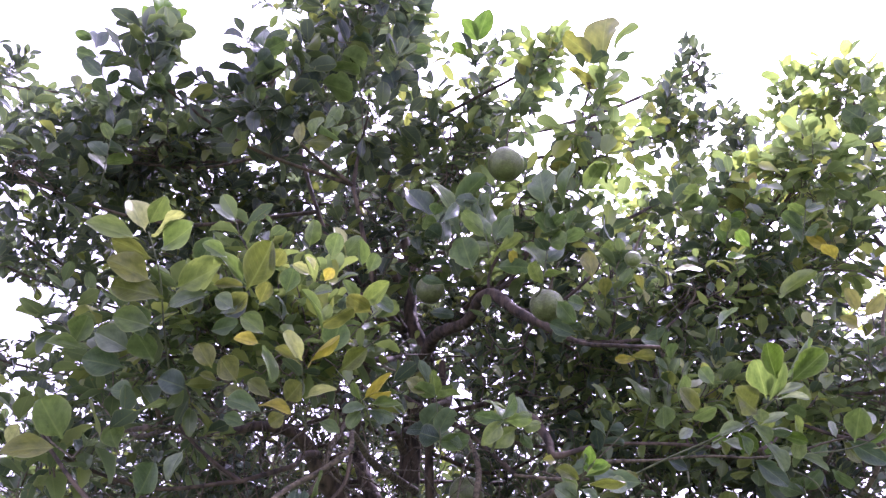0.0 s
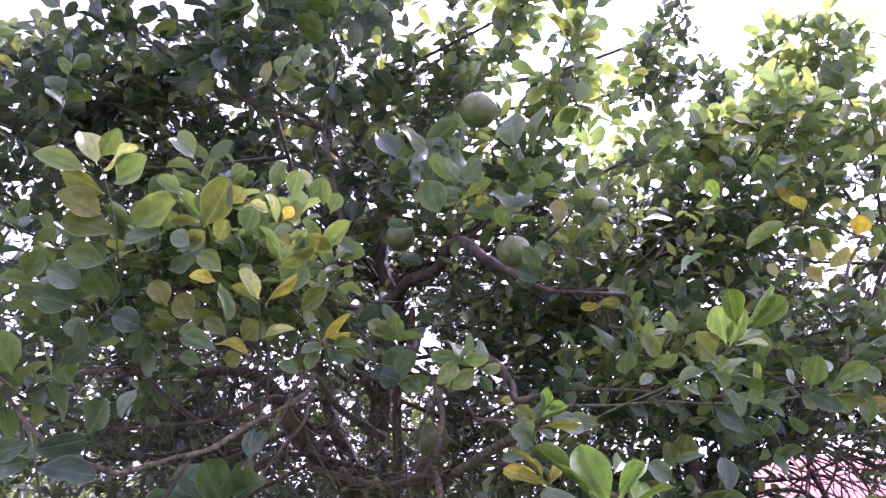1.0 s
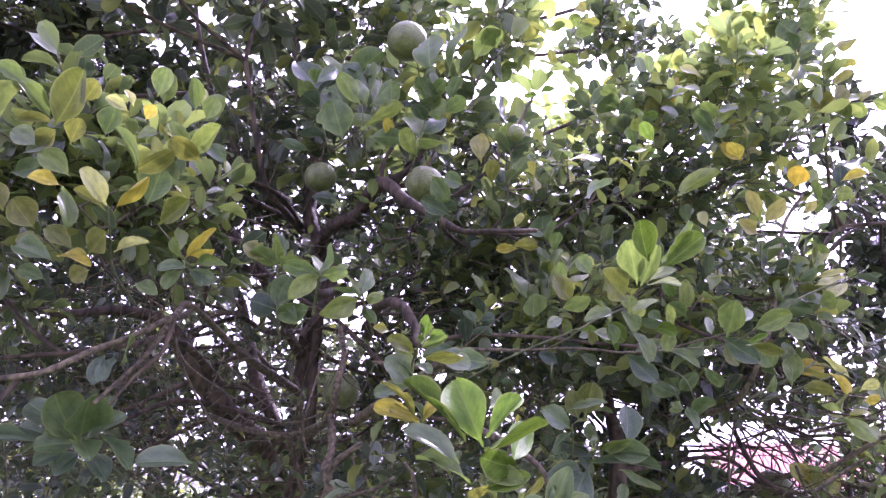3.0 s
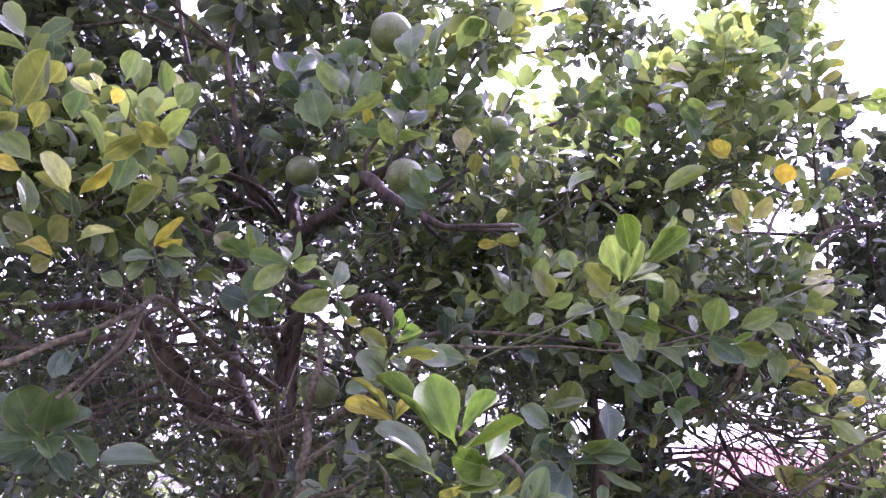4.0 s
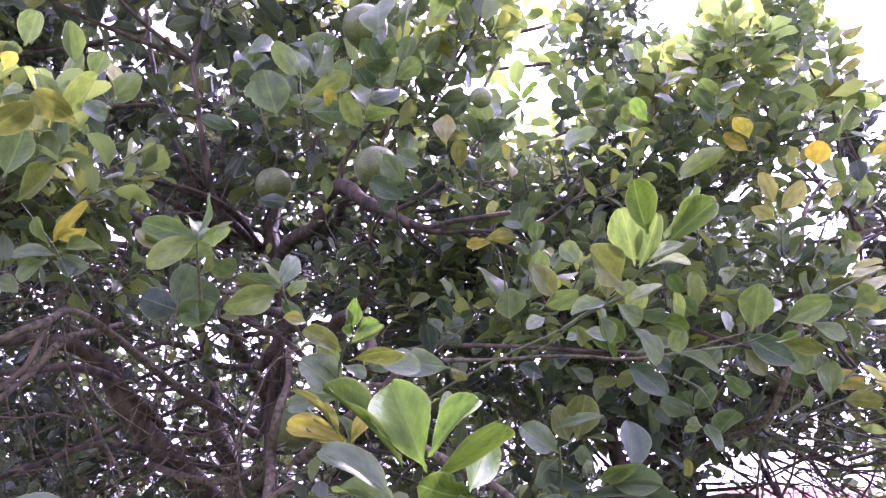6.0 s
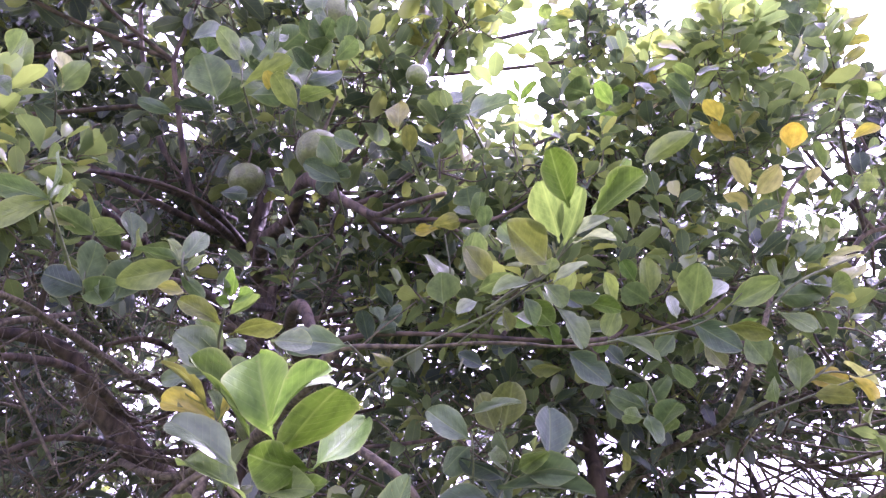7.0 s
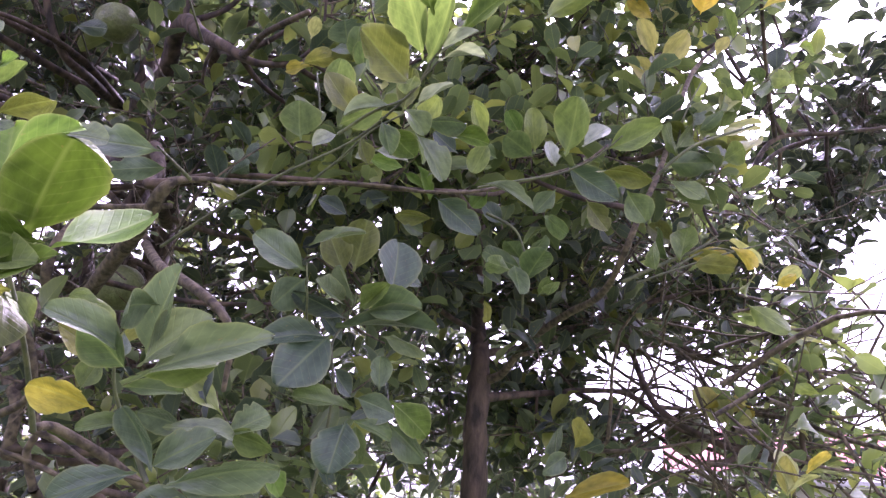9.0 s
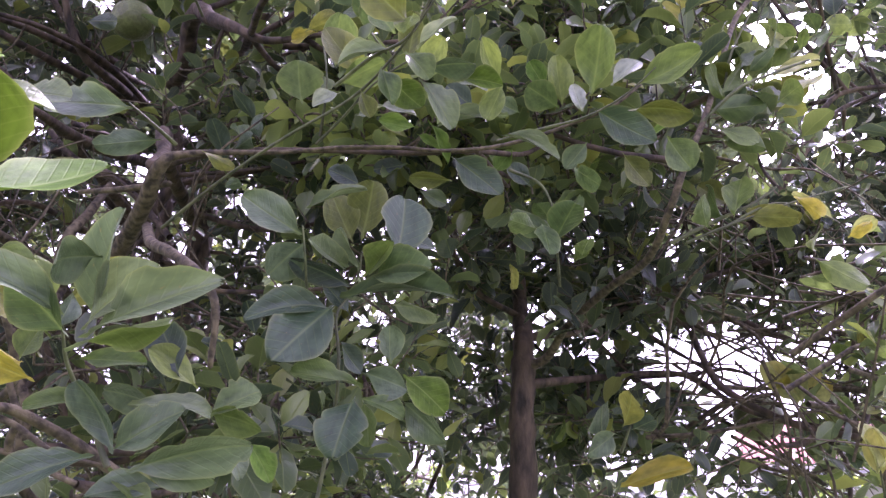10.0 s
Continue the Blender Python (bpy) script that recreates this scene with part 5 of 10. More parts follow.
blade(s, (0.534, 1.494, 1.334), (0.603, 1.487, 1.325), (-0.144, -0.887, -0.438), 0.028, "bluelit", -0.08, 0.25)
blade(s, (0.563, 1.499, 1.320), (0.505, 1.480, 1.311), (0.175, -0.818, 0.548), 0.025, "blue", 0.05, 0.25)
blade(s, (0.586, 1.552, 1.350), (0.607, 1.540, 1.326), (0.385, -0.633, 0.672), 0.020, "pale", 0.20, 0.34, torn=True)
blade(s, (0.514, 1.494, 1.332), (0.555, 1.484, 1.302), (0.307, -0.692, 0.654), 0.023, "green", 0.05, 0.25)
blade(s, (0.477, 1.415, 1.435), (0.459, 1.378, 1.449), (0.906, -0.423, 0.008), 0.032, "olive", 0.05, 0.25)
blade(s, (0.490, 1.420, 1.419), (0.458, 1.400, 1.445), (0.703, -0.581, 0.409), 0.016, "light", 0.05, 0.34)
blade(s, (0.479, 1.424, 1.437), (0.464, 1.418, 1.484), (0.836, -0.505, 0.216), 0.023, "light", 0.05, 0.31)
blade(s, (0.470, 1.426, 1.403), (0.454, 1.409, 1.392), (0.563, -0.741, 0.368), 0.027, "gold", 0.06, 0.25)
blade(s, (0.486, 1.428, 1.427), (0.489, 1.438, 1.459), (0.932, -0.362, 0.025), 0.018, "blue", 0.06, 0.25)
blade(s, (0.476, 1.444, 1.442), (0.518, 1.447, 1.493), (0.755, -0.262, -0.602), 0.031, "olive", -0.06, 0.25)
# the blue-green cluster
s = shoot(tree, [(0.643, 1.716, 1.308, 0.0024), (0.656, 1.706, 1.397, 0.0022), (0.660, 1.685, 1.456, 0.0019), (0.653, 1.687, 1.508, 0.0017), (0.665, 1.698, 1.538, 0.0014), (0.675, 1.689, 1.563, 0.0012), (0.677, 1.682, 1.582, 0.0010)])
s = shoot(tree, [(0.653, 1.687, 1.508, 0.0024), (0.622, 1.681, 1.525, 0.0019), (0.618, 1.656, 1.564, 0.0014), (0.614, 1.643, 1.600, 0.0010)])
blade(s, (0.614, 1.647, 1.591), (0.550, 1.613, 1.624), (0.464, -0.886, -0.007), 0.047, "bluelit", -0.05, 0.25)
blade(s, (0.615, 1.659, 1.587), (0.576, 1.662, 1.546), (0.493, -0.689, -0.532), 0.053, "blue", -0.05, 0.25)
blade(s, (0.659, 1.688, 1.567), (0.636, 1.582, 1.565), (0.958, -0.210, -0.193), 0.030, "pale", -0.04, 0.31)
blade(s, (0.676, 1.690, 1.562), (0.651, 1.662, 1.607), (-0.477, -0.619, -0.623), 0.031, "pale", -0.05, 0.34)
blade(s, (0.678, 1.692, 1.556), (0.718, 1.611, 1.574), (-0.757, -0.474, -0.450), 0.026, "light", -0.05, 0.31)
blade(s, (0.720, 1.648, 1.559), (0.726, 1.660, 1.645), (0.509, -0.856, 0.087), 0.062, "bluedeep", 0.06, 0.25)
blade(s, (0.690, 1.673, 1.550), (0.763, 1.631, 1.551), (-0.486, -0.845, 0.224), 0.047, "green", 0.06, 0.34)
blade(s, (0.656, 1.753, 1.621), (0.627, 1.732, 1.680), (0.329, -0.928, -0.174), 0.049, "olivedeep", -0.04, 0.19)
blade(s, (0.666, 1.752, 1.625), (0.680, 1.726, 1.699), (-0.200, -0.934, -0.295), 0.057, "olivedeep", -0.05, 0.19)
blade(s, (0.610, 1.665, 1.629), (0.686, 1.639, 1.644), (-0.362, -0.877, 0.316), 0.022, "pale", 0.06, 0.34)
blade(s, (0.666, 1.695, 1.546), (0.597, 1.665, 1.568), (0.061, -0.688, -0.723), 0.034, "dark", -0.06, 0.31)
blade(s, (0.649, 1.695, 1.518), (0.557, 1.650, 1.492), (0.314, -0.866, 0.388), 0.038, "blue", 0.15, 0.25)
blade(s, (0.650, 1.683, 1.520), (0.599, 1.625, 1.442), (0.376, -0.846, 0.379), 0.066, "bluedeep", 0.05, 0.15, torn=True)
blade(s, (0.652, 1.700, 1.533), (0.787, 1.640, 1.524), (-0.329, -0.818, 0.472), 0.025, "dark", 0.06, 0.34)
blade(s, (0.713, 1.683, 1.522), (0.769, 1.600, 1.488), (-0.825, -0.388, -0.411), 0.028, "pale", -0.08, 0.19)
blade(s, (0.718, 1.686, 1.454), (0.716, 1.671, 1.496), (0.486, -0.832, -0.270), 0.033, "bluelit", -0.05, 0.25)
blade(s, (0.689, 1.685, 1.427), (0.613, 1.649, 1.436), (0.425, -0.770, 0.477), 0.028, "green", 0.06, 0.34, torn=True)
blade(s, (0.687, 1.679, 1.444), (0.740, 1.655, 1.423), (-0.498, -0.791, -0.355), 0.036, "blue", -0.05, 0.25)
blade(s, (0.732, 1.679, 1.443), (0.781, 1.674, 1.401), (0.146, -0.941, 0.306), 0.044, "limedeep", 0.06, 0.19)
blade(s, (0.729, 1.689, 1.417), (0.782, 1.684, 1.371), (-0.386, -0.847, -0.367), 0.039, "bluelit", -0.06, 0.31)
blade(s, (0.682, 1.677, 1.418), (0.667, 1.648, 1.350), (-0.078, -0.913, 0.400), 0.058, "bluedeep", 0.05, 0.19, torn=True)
blade(s, (0.691, 1.668, 1.414), (0.700, 1.675, 1.364), (-0.373, -0.907, -0.195), 0.029, "green", -0.08, 0.31)
blade(s, (0.690, 1.668, 1.414), (0.737, 1.665, 1.394), (0.154, -0.863, 0.481), 0.025, "green", 0.08, 0.34)
blade(s, (0.656, 1.696, 1.484), (0.681, 1.729, 1.451), (0.762, -0.643, -0.083), 0.027, "dark", -0.06, 0.25)
blade(s, (0.666, 1.707, 1.513), (0.632, 1.694, 1.550), (0.523, -0.832, 0.185), 0.027, "dark", 0.06, 0.25)
blade(s, (0.715, 1.694, 1.609), (0.762, 1.718, 1.604), (0.449, -0.875, 0.182), 0.025, "dark", 0.06, 0.25)
# tall cluster at the left edge of the crown
s = shoot(tree, [(-0.621, 1.623, 1.932, 0.0026), (-0.610, 1.524, 2.011, 0.0022), (-0.600, 1.446, 2.089, 0.0018), (-0.608, 1.397, 2.149, 0.0014), (-0.620, 1.381, 2.183, 0.0010)])
blade(s, (-0.635, 1.389, 2.164), (-0.740, 1.336, 2.181), (0.467, -0.863, 0.194), 0.056, "light", 0.05, 0.25)
blade(s, (-0.625, 1.382, 2.180), (-0.669, 1.366, 2.255), (0.563, -0.811, 0.159), 0.057, "cream", 0.05, 0.31)
blade(s, (-0.620, 1.377, 2.192), (-0.582, 1.348, 2.255), (0.697, -0.397, -0.597), 0.051, "light", -0.05, 0.31)
blade(s, (-0.613, 1.386, 2.172), (-0.532, 1.349, 2.212), (-0.411, -0.911, -0.011), 0.030, "cream", -0.06, 0.34)
blade(s, (-0.600, 1.399, 2.145), (-0.505, 1.344, 2.182), (-0.366, -0.863, -0.348), 0.061, "light", -0.05, 0.31)
blade(s, (-0.603, 1.409, 2.125), (-0.692, 1.369, 2.158), (0.046, -0.698, -0.715), 0.056, "olive", -0.05, 0.25)
blade(s, (-0.614, 1.436, 2.088), (-0.691, 1.370, 2.112), (0.657, -0.754, 0.014), 0.070, "olive", 0.05, 0.25)
blade(s, (-0.591, 1.462, 2.056), (-0.694, 1.412, 2.067), (0.448, -0.877, 0.174), 0.071, "olivedeep", 0.06, 0.25)
blade(s, (-0.624, 1.506, 2.004), (-0.699, 1.457, 2.013), (0.551, -0.827, 0.114), 0.066, "light", 0.06, 0.25)
blade(s, (-0.650, 1.527, 1.979), (-0.670, 1.484, 2.047), (0.860, -0.506, -0.068), 0.064, "green", -0.05, 0.25)
blade(s, (-0.839, 1.571, 1.981), (-0.802, 1.542, 2.045), (0.012, -0.910, -0.415), 0.060, "light", -0.05, 0.25)
blade(s, (-0.693, 1.563, 1.966), (-0.756, 1.506, 1.993), (0.697, -0.696, 0.170), 0.076, "pale", 0.05, 0.25)
blade(s, (-0.706, 1.579, 1.930), (-0.787, 1.531, 1.937), (0.508, -0.843, 0.180), 0.079, "green", 0.05, 0.25)
blade(s, (-0.807, 1.575, 1.974), (-0.893, 1.548, 1.981), (0.310, -0.886, 0.344), 0.038, "light", 0.06, 0.34)
blade(s, (-0.641, 1.575, 1.943), (-0.674, 1.527, 2.000), (0.143, -0.791, -0.594), 0.073, "green", -0.05, 0.25)
blade(s, (-0.571, 1.453, 2.076), (-0.446, 1.397, 2.118), (-0.317, -0.907, -0.277), 0.076, "light", -0.05, 0.25)
blade(s, (-0.438, 1.394, 2.124), (-0.487, 1.361, 2.146), (0.572, -0.819, 0.052), 0.035, "light", 0.05, 0.25)
blade(s, (-0.498, 1.477, 2.075), (-0.581, 1.468, 2.044), (0.050, -0.986, 0.159), 0.046, "pale", 0.05, 0.25)
blade(s, (-0.468, 1.500, 2.030), (-0.406, 1.462, 2.070), (-0.405, -0.894, -0.195), 0.046, "olive", -0.05, 0.25)
blade(s, (-0.749, 1.475, 1.752), (-0.773, 1.400, 1.821), (0.888, -0.430, -0.164), 0.083, "light", -0.05, 0.25)
blade(s, (-0.834, 1.429, 1.733), (-0.811, 1.412, 1.771), (0.024, -0.907, -0.420), 0.032, "cream", -0.05, 0.25)
blade(s, (-0.743, 1.463, 1.735), (-0.833, 1.407, 1.714), (0.425, -0.828, 0.367), 0.054, "olive", 0.05, 0.25)
blade(s, (-0.662, 1.535, 1.742), (-0.676, 1.501, 1.790), (0.817, -0.559, -0.143), 0.052, "light", -0.05, 0.25)
blade(s, (-0.502, 1.490, 1.740), (-0.519, 1.479, 1.674), (-0.215, -0.952, 0.218), 0.038, "pale", 0.05, 0.25)
blade(s, (-0.555, 1.434, 1.636), (-0.521, 1.404, 1.701), (-0.127, -0.928, -0.351), 0.064, "green", -0.05, 0.25)
blade(s, (-0.461, 1.467, 1.902), (-0.489, 1.435, 1.946), (0.746, -0.665, -0.019), 0.052, "olive", -0.05, 0.25)
blade(s, (-0.321, 1.419, 1.795), (-0.416, 1.450, 1.832), (-0.108, -0.877, 0.468), 0.039, "green", 0.05, 0.25)
blade(s, (-0.535, 1.531, 1.871), (-0.580, 1.482, 1.883), (0.744, -0.640, 0.193), 0.064, "dark", 0.05, 0.25)
blade(s, (-0.646, 1.533, 1.858), (-0.692, 1.507, 1.864), (0.488, -0.822, 0.294), 0.051, "green", 0.05, 0.25)
# olive and yellow cluster
s = shoot(tree, [(-0.275, 1.664, 1.791, 0.0026), (-0.281, 1.545, 1.828, 0.0021), (-0.264, 1.465, 1.870, 0.0016), (-0.263, 1.429, 1.912, 0.0010)])
blade(s, (-0.258, 1.420, 1.906), (-0.288, 1.362, 1.951), (0.821, -0.549, -0.158), 0.043, "cream", -0.05, 0.31)
blade(s, (-0.248, 1.424, 1.893), (-0.177, 1.370, 1.947), (0.457, -0.249, -0.854), 0.028, "gold", -0.12, 0.34)
blade(s, (-0.347, 1.422, 1.940), (-0.315, 1.418, 1.858), (0.614, -0.741, 0.271), 0.037, "light", 0.05, 0.25)
blade(s, (-0.264, 1.433, 1.900), (-0.317, 1.404, 1.926), (0.586, -0.716, 0.381), 0.023, "olive", 0.06, 0.34)
blade(s, (-0.219, 1.482, 1.936), (-0.193, 1.456, 2.006), (-0.012, -0.938, -0.346), 0.064, "green", -0.05, 0.25)
blade(s, (-0.238, 1.444, 1.984), (-0.159, 1.408, 2.018), (0.185, -0.428, -0.884), 0.046, "olive", -0.06, 0.31)
blade(s, (-0.231, 1.448, 1.974), (-0.281, 1.418, 2.062), (0.760, -0.608, 0.227), 0.024, "light", 0.12, 0.34)
blade(s, (-0.352, 1.453, 1.971), (-0.402, 1.422, 2.003), (0.586, -0.801, 0.122), 0.046, "light", 0.05, 0.31)
blade(s, (-0.356, 1.440, 1.948), (-0.409, 1.419, 1.953), (0.381, -0.891, 0.248), 0.031, "gold", 0.06, 0.34)
blade(s, (-0.410, 1.488, 1.878), (-0.439, 1.443, 1.919), (0.750, -0.638, -0.173), 0.058, "olive", -0.05, 0.25)
blade(s, (-0.452, 1.491, 1.877), (-0.488, 1.466, 1.889), (0.598, -0.749, 0.284), 0.020, "olive", 0.06, 0.34)
blade(s, (-0.301, 1.479, 1.835), (-0.263, 1.444, 1.869), (-0.295, -0.815, -0.498), 0.052, "olive", -0.05, 0.25)
blade(s, (-0.333, 1.489, 1.841), (-0.383, 1.468, 1.875), (0.514, -0.822, 0.245), 0.038, "olivedeep", 0.05, 0.31)
blade(s, (-0.359, 1.483, 1.829), (-0.279, 1.457, 1.806), (-0.092, -0.797, 0.596), 0.023, "yellow", 0.05, 0.34)
blade(s, (-0.387, 1.498, 1.849), (-0.434, 1.477, 1.855), (0.424, -0.874, 0.238), 0.038, "olivedeep", 0.05, 0.25)
blade(s, (-0.264, 1.495, 1.845), (-0.190, 1.467, 1.858), (-0.391, -0.850, 0.354), 0.021, "cream", 0.06, 0.34)
blade(s, (-0.304, 1.507, 1.815), (-0.336, 1.506, 1.793), (0.043, -0.999, 0.005), 0.037, "olive", 0.05, 0.25)
blade(s, (-0.411, 1.460, 2.075), (-0.350, 1.402, 2.172), (-0.196, -0.890, -0.412), 0.086, "olivedeep", -0.05, 0.22)
blade(s, (-0.353, 1.431, 2.120), (-0.323, 1.408, 2.152), (-0.115, -0.854, -0.508), 0.045, "olive", -0.05, 0.25)
blade(s, (-0.409, 1.456, 2.086), (-0.484, 1.394, 2.148), (0.660, -0.751, 0.034), 0.036, "light", 0.06, 0.31)
blade(s, (-0.429, 1.456, 2.030), (-0.467, 1.429, 2.047), (0.612, -0.770, 0.182), 0.046, "pale", 0.06, 0.31)
blade(s, (-0.253, 1.421, 2.109), (-0.272, 1.411, 2.138), (0.621, -0.771, 0.140), 0.018, "cream", 0.06, 0.34)
blade(s, (-0.261, 1.425, 2.098), (-0.299, 1.400, 2.112), (0.564, -0.820, 0.100), 0.028, "cream", 0.06, 0.34)
blade(s, (-0.232, 1.429, 2.086), (-0.213, 1.418, 2.113), (-0.132, -0.953, -0.272), 0.028, "yellow", -0.06, 0.34)
blade(s, (-0.227, 1.448, 2.149), (-0.211, 1.428, 2.204), (-0.059, -0.942, -0.332), 0.044, "green", -0.05, 0.25)
blade(s, (-0.156, 1.473, 2.133), (-0.162, 1.431, 2.191), (0.768, -0.554, -0.320), 0.034, "light", -0.06, 0.34)
blade(s, (-0.161, 1.484, 2.044), (-0.088, 1.424, 2.086), (-0.391, -0.795, -0.464), 0.044, "light", -0.05, 0.31)
blade(s, (-0.157, 1.481, 2.050), (-0.195, 1.445, 2.097), (0.686, -0.728, -0.016), 0.034, "light", -0.06, 0.34)
blade(s, (-0.129, 1.477, 2.030), (-0.179, 1.428, 2.053), (0.204, -0.574, -0.793), 0.050, "olive", -0.05, 0.25)
blade(s, (-0.134, 1.473, 2.070), (-0.083, 1.465, 2.030), (0.075, -0.950, 0.302), 0.033, "bluelit", 0.05, 0.25)
blade(s, (-0.195, 1.493, 1.903), (-0.133, 1.455, 1.945), (-0.321, -0.884, -0.340), 0.044, "olivedeep", -0.05, 0.31)
blade(s, (-0.386, 1.479, 2.050), (-0.360, 1.451, 2.094), (-0.067, -0.864, -0.499), 0.038, "olive", -0.05, 0.25)
blade(s, (-0.499, 1.477, 2.096), (-0.421, 1.466, 2.088), (-0.119, -0.983, 0.141), 0.029, "olive", 0.05, 0.31)
blade(s, (-0.500, 1.512, 1.999), (-0.424, 1.484, 2.009), (-0.326, -0.939, -0.108), 0.040, "green", -0.05, 0.25)
blade(s, (-0.546, 1.486, 2.135), (-0.505, 1.459, 2.206), (0.080, -0.915, -0.395), 0.057, "green", -0.05, 0.25)
blade(s, (-0.484, 1.499, 2.034), (-0.415, 1.475, 2.063), (-0.253, -0.952, -0.172), 0.035, "pale", -0.05, 0.25)
blade(s, (-0.272, 1.495, 2.084), (-0.221, 1.471, 2.085), (-0.418, -0.906, 0.072), 0.026, "pale", 0.05, 0.25)
blade(s, (-0.334, 1.498, 2.081), (-0.315, 1.476, 2.140), (-0.016, -0.939, -0.344), 0.049, "green", -0.05, 0.25)
blade(s, (-0.151, 1.512, 2.141), (-0.130, 1.496, 2.185), (-0.114, -0.946, -0.304), 0.038, "green", -0.05, 0.25)
s = shoot(tree, [(-0.129, 1.637, 1.793, 0.0022), (-0.139, 1.560, 1.830, 0.0018), (-0.148, 1.530, 1.854, 0.0013), (-0.211, 1.530, 1.920, 0.0009)])
blade(s, (-0.145, 1.521, 1.849), (-0.078, 1.470, 1.897), (-0.448, -0.847, -0.287), 0.023, "yellow", -0.06, 0.34)
blade(s, (-0.147, 1.523, 1.845), (-0.166, 1.499, 1.885), (-0.213, -0.785, -0.582), 0.021, "light", -0.05, 0.34)
blade(s, (-0.141, 1.519, 1.856), (-0.080, 1.483, 1.861), (-0.229, -0.510, -0.829), 0.026, "gold", -0.05, 0.34)
blade(s, (-0.134, 1.525, 1.840), (-0.056, 1.493, 1.832), (-0.338, -0.890, 0.306), 0.025, "light", 0.05, 0.34)
blade(s, (-0.136, 1.526, 1.836), (-0.184, 1.501, 1.821), (0.339, -0.872, 0.353), 0.026, "bluelit", 0.05, 0.34)
blade(s, (-0.131, 1.527, 1.832), (-0.100, 1.508, 1.794), (0.197, -0.790, 0.581), 0.029, "bluelit", 0.05, 0.34)
blade(s, (-0.135, 1.528, 1.832), (-0.071, 1.502, 1.808), (-0.474, -0.710, -0.521), 0.029, "bluelit", -0.05, 0.34)
blade(s, (-0.148, 1.529, 1.829), (-0.171, 1.513, 1.787), (0.074, -0.943, 0.324), 0.034, "green", 0.05, 0.34)
blade(s, (-0.012, 1.601, 1.881), (-0.058, 1.591, 1.914), (0.301, -0.945, 0.128), 0.041, "olive", 0.05, 0.25)
blade(s, (-0.249, 1.570, 1.814), (-0.196, 1.557, 1.785), (0.044, -0.883, 0.468), 0.030, "green", 0.05, 0.25)
blade(s, (-0.395, 1.539, 1.797), (-0.439, 1.514, 1.809), (0.518, -0.813, 0.264), 0.034, "green", 0.05, 0.25)
# the shoot with tall leaves
s = shoot(tree, [(0.632, 1.656, 1.791, 0.0026), (0.678, 1.633, 1.818, 0.0023), (0.720, 1.616, 1.833, 0.0020), (0.740, 1.604, 1.861, 0.0017), (0.756, 1.581, 1.886, 0.0014), (0.773, 1.560, 1.907, 0.0010)])
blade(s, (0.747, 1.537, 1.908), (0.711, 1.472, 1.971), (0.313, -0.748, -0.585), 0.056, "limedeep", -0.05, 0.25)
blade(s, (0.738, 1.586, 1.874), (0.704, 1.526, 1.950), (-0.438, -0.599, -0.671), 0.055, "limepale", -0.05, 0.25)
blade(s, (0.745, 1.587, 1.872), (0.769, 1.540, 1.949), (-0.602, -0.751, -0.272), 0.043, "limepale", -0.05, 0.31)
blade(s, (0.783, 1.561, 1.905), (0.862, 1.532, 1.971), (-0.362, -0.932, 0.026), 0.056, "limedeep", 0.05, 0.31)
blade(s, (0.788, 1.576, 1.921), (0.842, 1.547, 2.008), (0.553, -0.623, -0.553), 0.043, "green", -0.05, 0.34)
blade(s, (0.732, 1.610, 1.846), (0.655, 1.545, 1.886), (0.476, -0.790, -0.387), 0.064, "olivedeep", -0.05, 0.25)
blade(s, (0.730, 1.603, 1.861), (0.720, 1.597, 1.827), (-0.350, -0.898, 0.268), 0.035, "light", 0.05, 0.25)
# three narrow glints along the glossy edges, built as leaves
blade(s, (0.757, 1.583, 1.881), (0.807, 1.544, 1.898), (-0.648, -0.714, 0.265), 0.020, "white", 0.05, 0.31)
blade(s, (0.757, 1.585, 1.877), (0.818, 1.557, 1.871), (-0.350, -0.842, 0.410), 0.014, "white", 0.05, 0.31)
blade(s, (0.734, 1.630, 1.828), (0.783, 1.591, 1.845), (-0.659, -0.690, 0.301), 0.020, "white", 0.05, 0.31)
blade(s, (0.708, 1.629, 1.829), (0.639, 1.628, 1.803), (-0.167, -0.872, 0.461), 0.029, "pale", 0.06, 0.34)
blade(s, (0.718, 1.638, 1.833), (0.751, 1.637, 1.792), (0.168, -0.971, 0.168), 0.036, "green", 0.06, 0.34)
blade(s, (0.688, 1.646, 1.816), (0.705, 1.650, 1.763), (0.377, -0.925, 0.053), 0.031, "green", 0.06, 0.34)
# leaves on the upper side of the long arm
s = shoot(tree, [(0.842, 1.771, 1.784, 0.0024), (0.901, 1.739, 1.787, 0.0021), (0.950, 1.716, 1.791, 0.0018), (0.989, 1.691, 1.802, 0.0015), (1.015, 1.675, 1.819, 0.0012), (1.036, 1.668, 1.839, 0.0010)])
s = shoot(tree, [(0.591, 1.773, 1.773, 0.0022), (0.634, 1.733, 1.796, 0.0019), (0.673, 1.702, 1.825, 0.0015), (0.719, 1.675, 1.843, 0.0012), (0.769, 1.667, 1.864, 0.0009)])
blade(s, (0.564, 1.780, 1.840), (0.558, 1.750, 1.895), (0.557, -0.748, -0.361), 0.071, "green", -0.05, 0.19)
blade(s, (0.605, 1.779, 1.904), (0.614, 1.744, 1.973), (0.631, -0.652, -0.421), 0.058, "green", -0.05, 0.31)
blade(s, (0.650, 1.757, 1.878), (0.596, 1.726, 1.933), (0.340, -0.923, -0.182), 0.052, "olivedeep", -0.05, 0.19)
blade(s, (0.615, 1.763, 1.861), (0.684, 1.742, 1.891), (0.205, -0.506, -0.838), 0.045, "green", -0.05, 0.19)
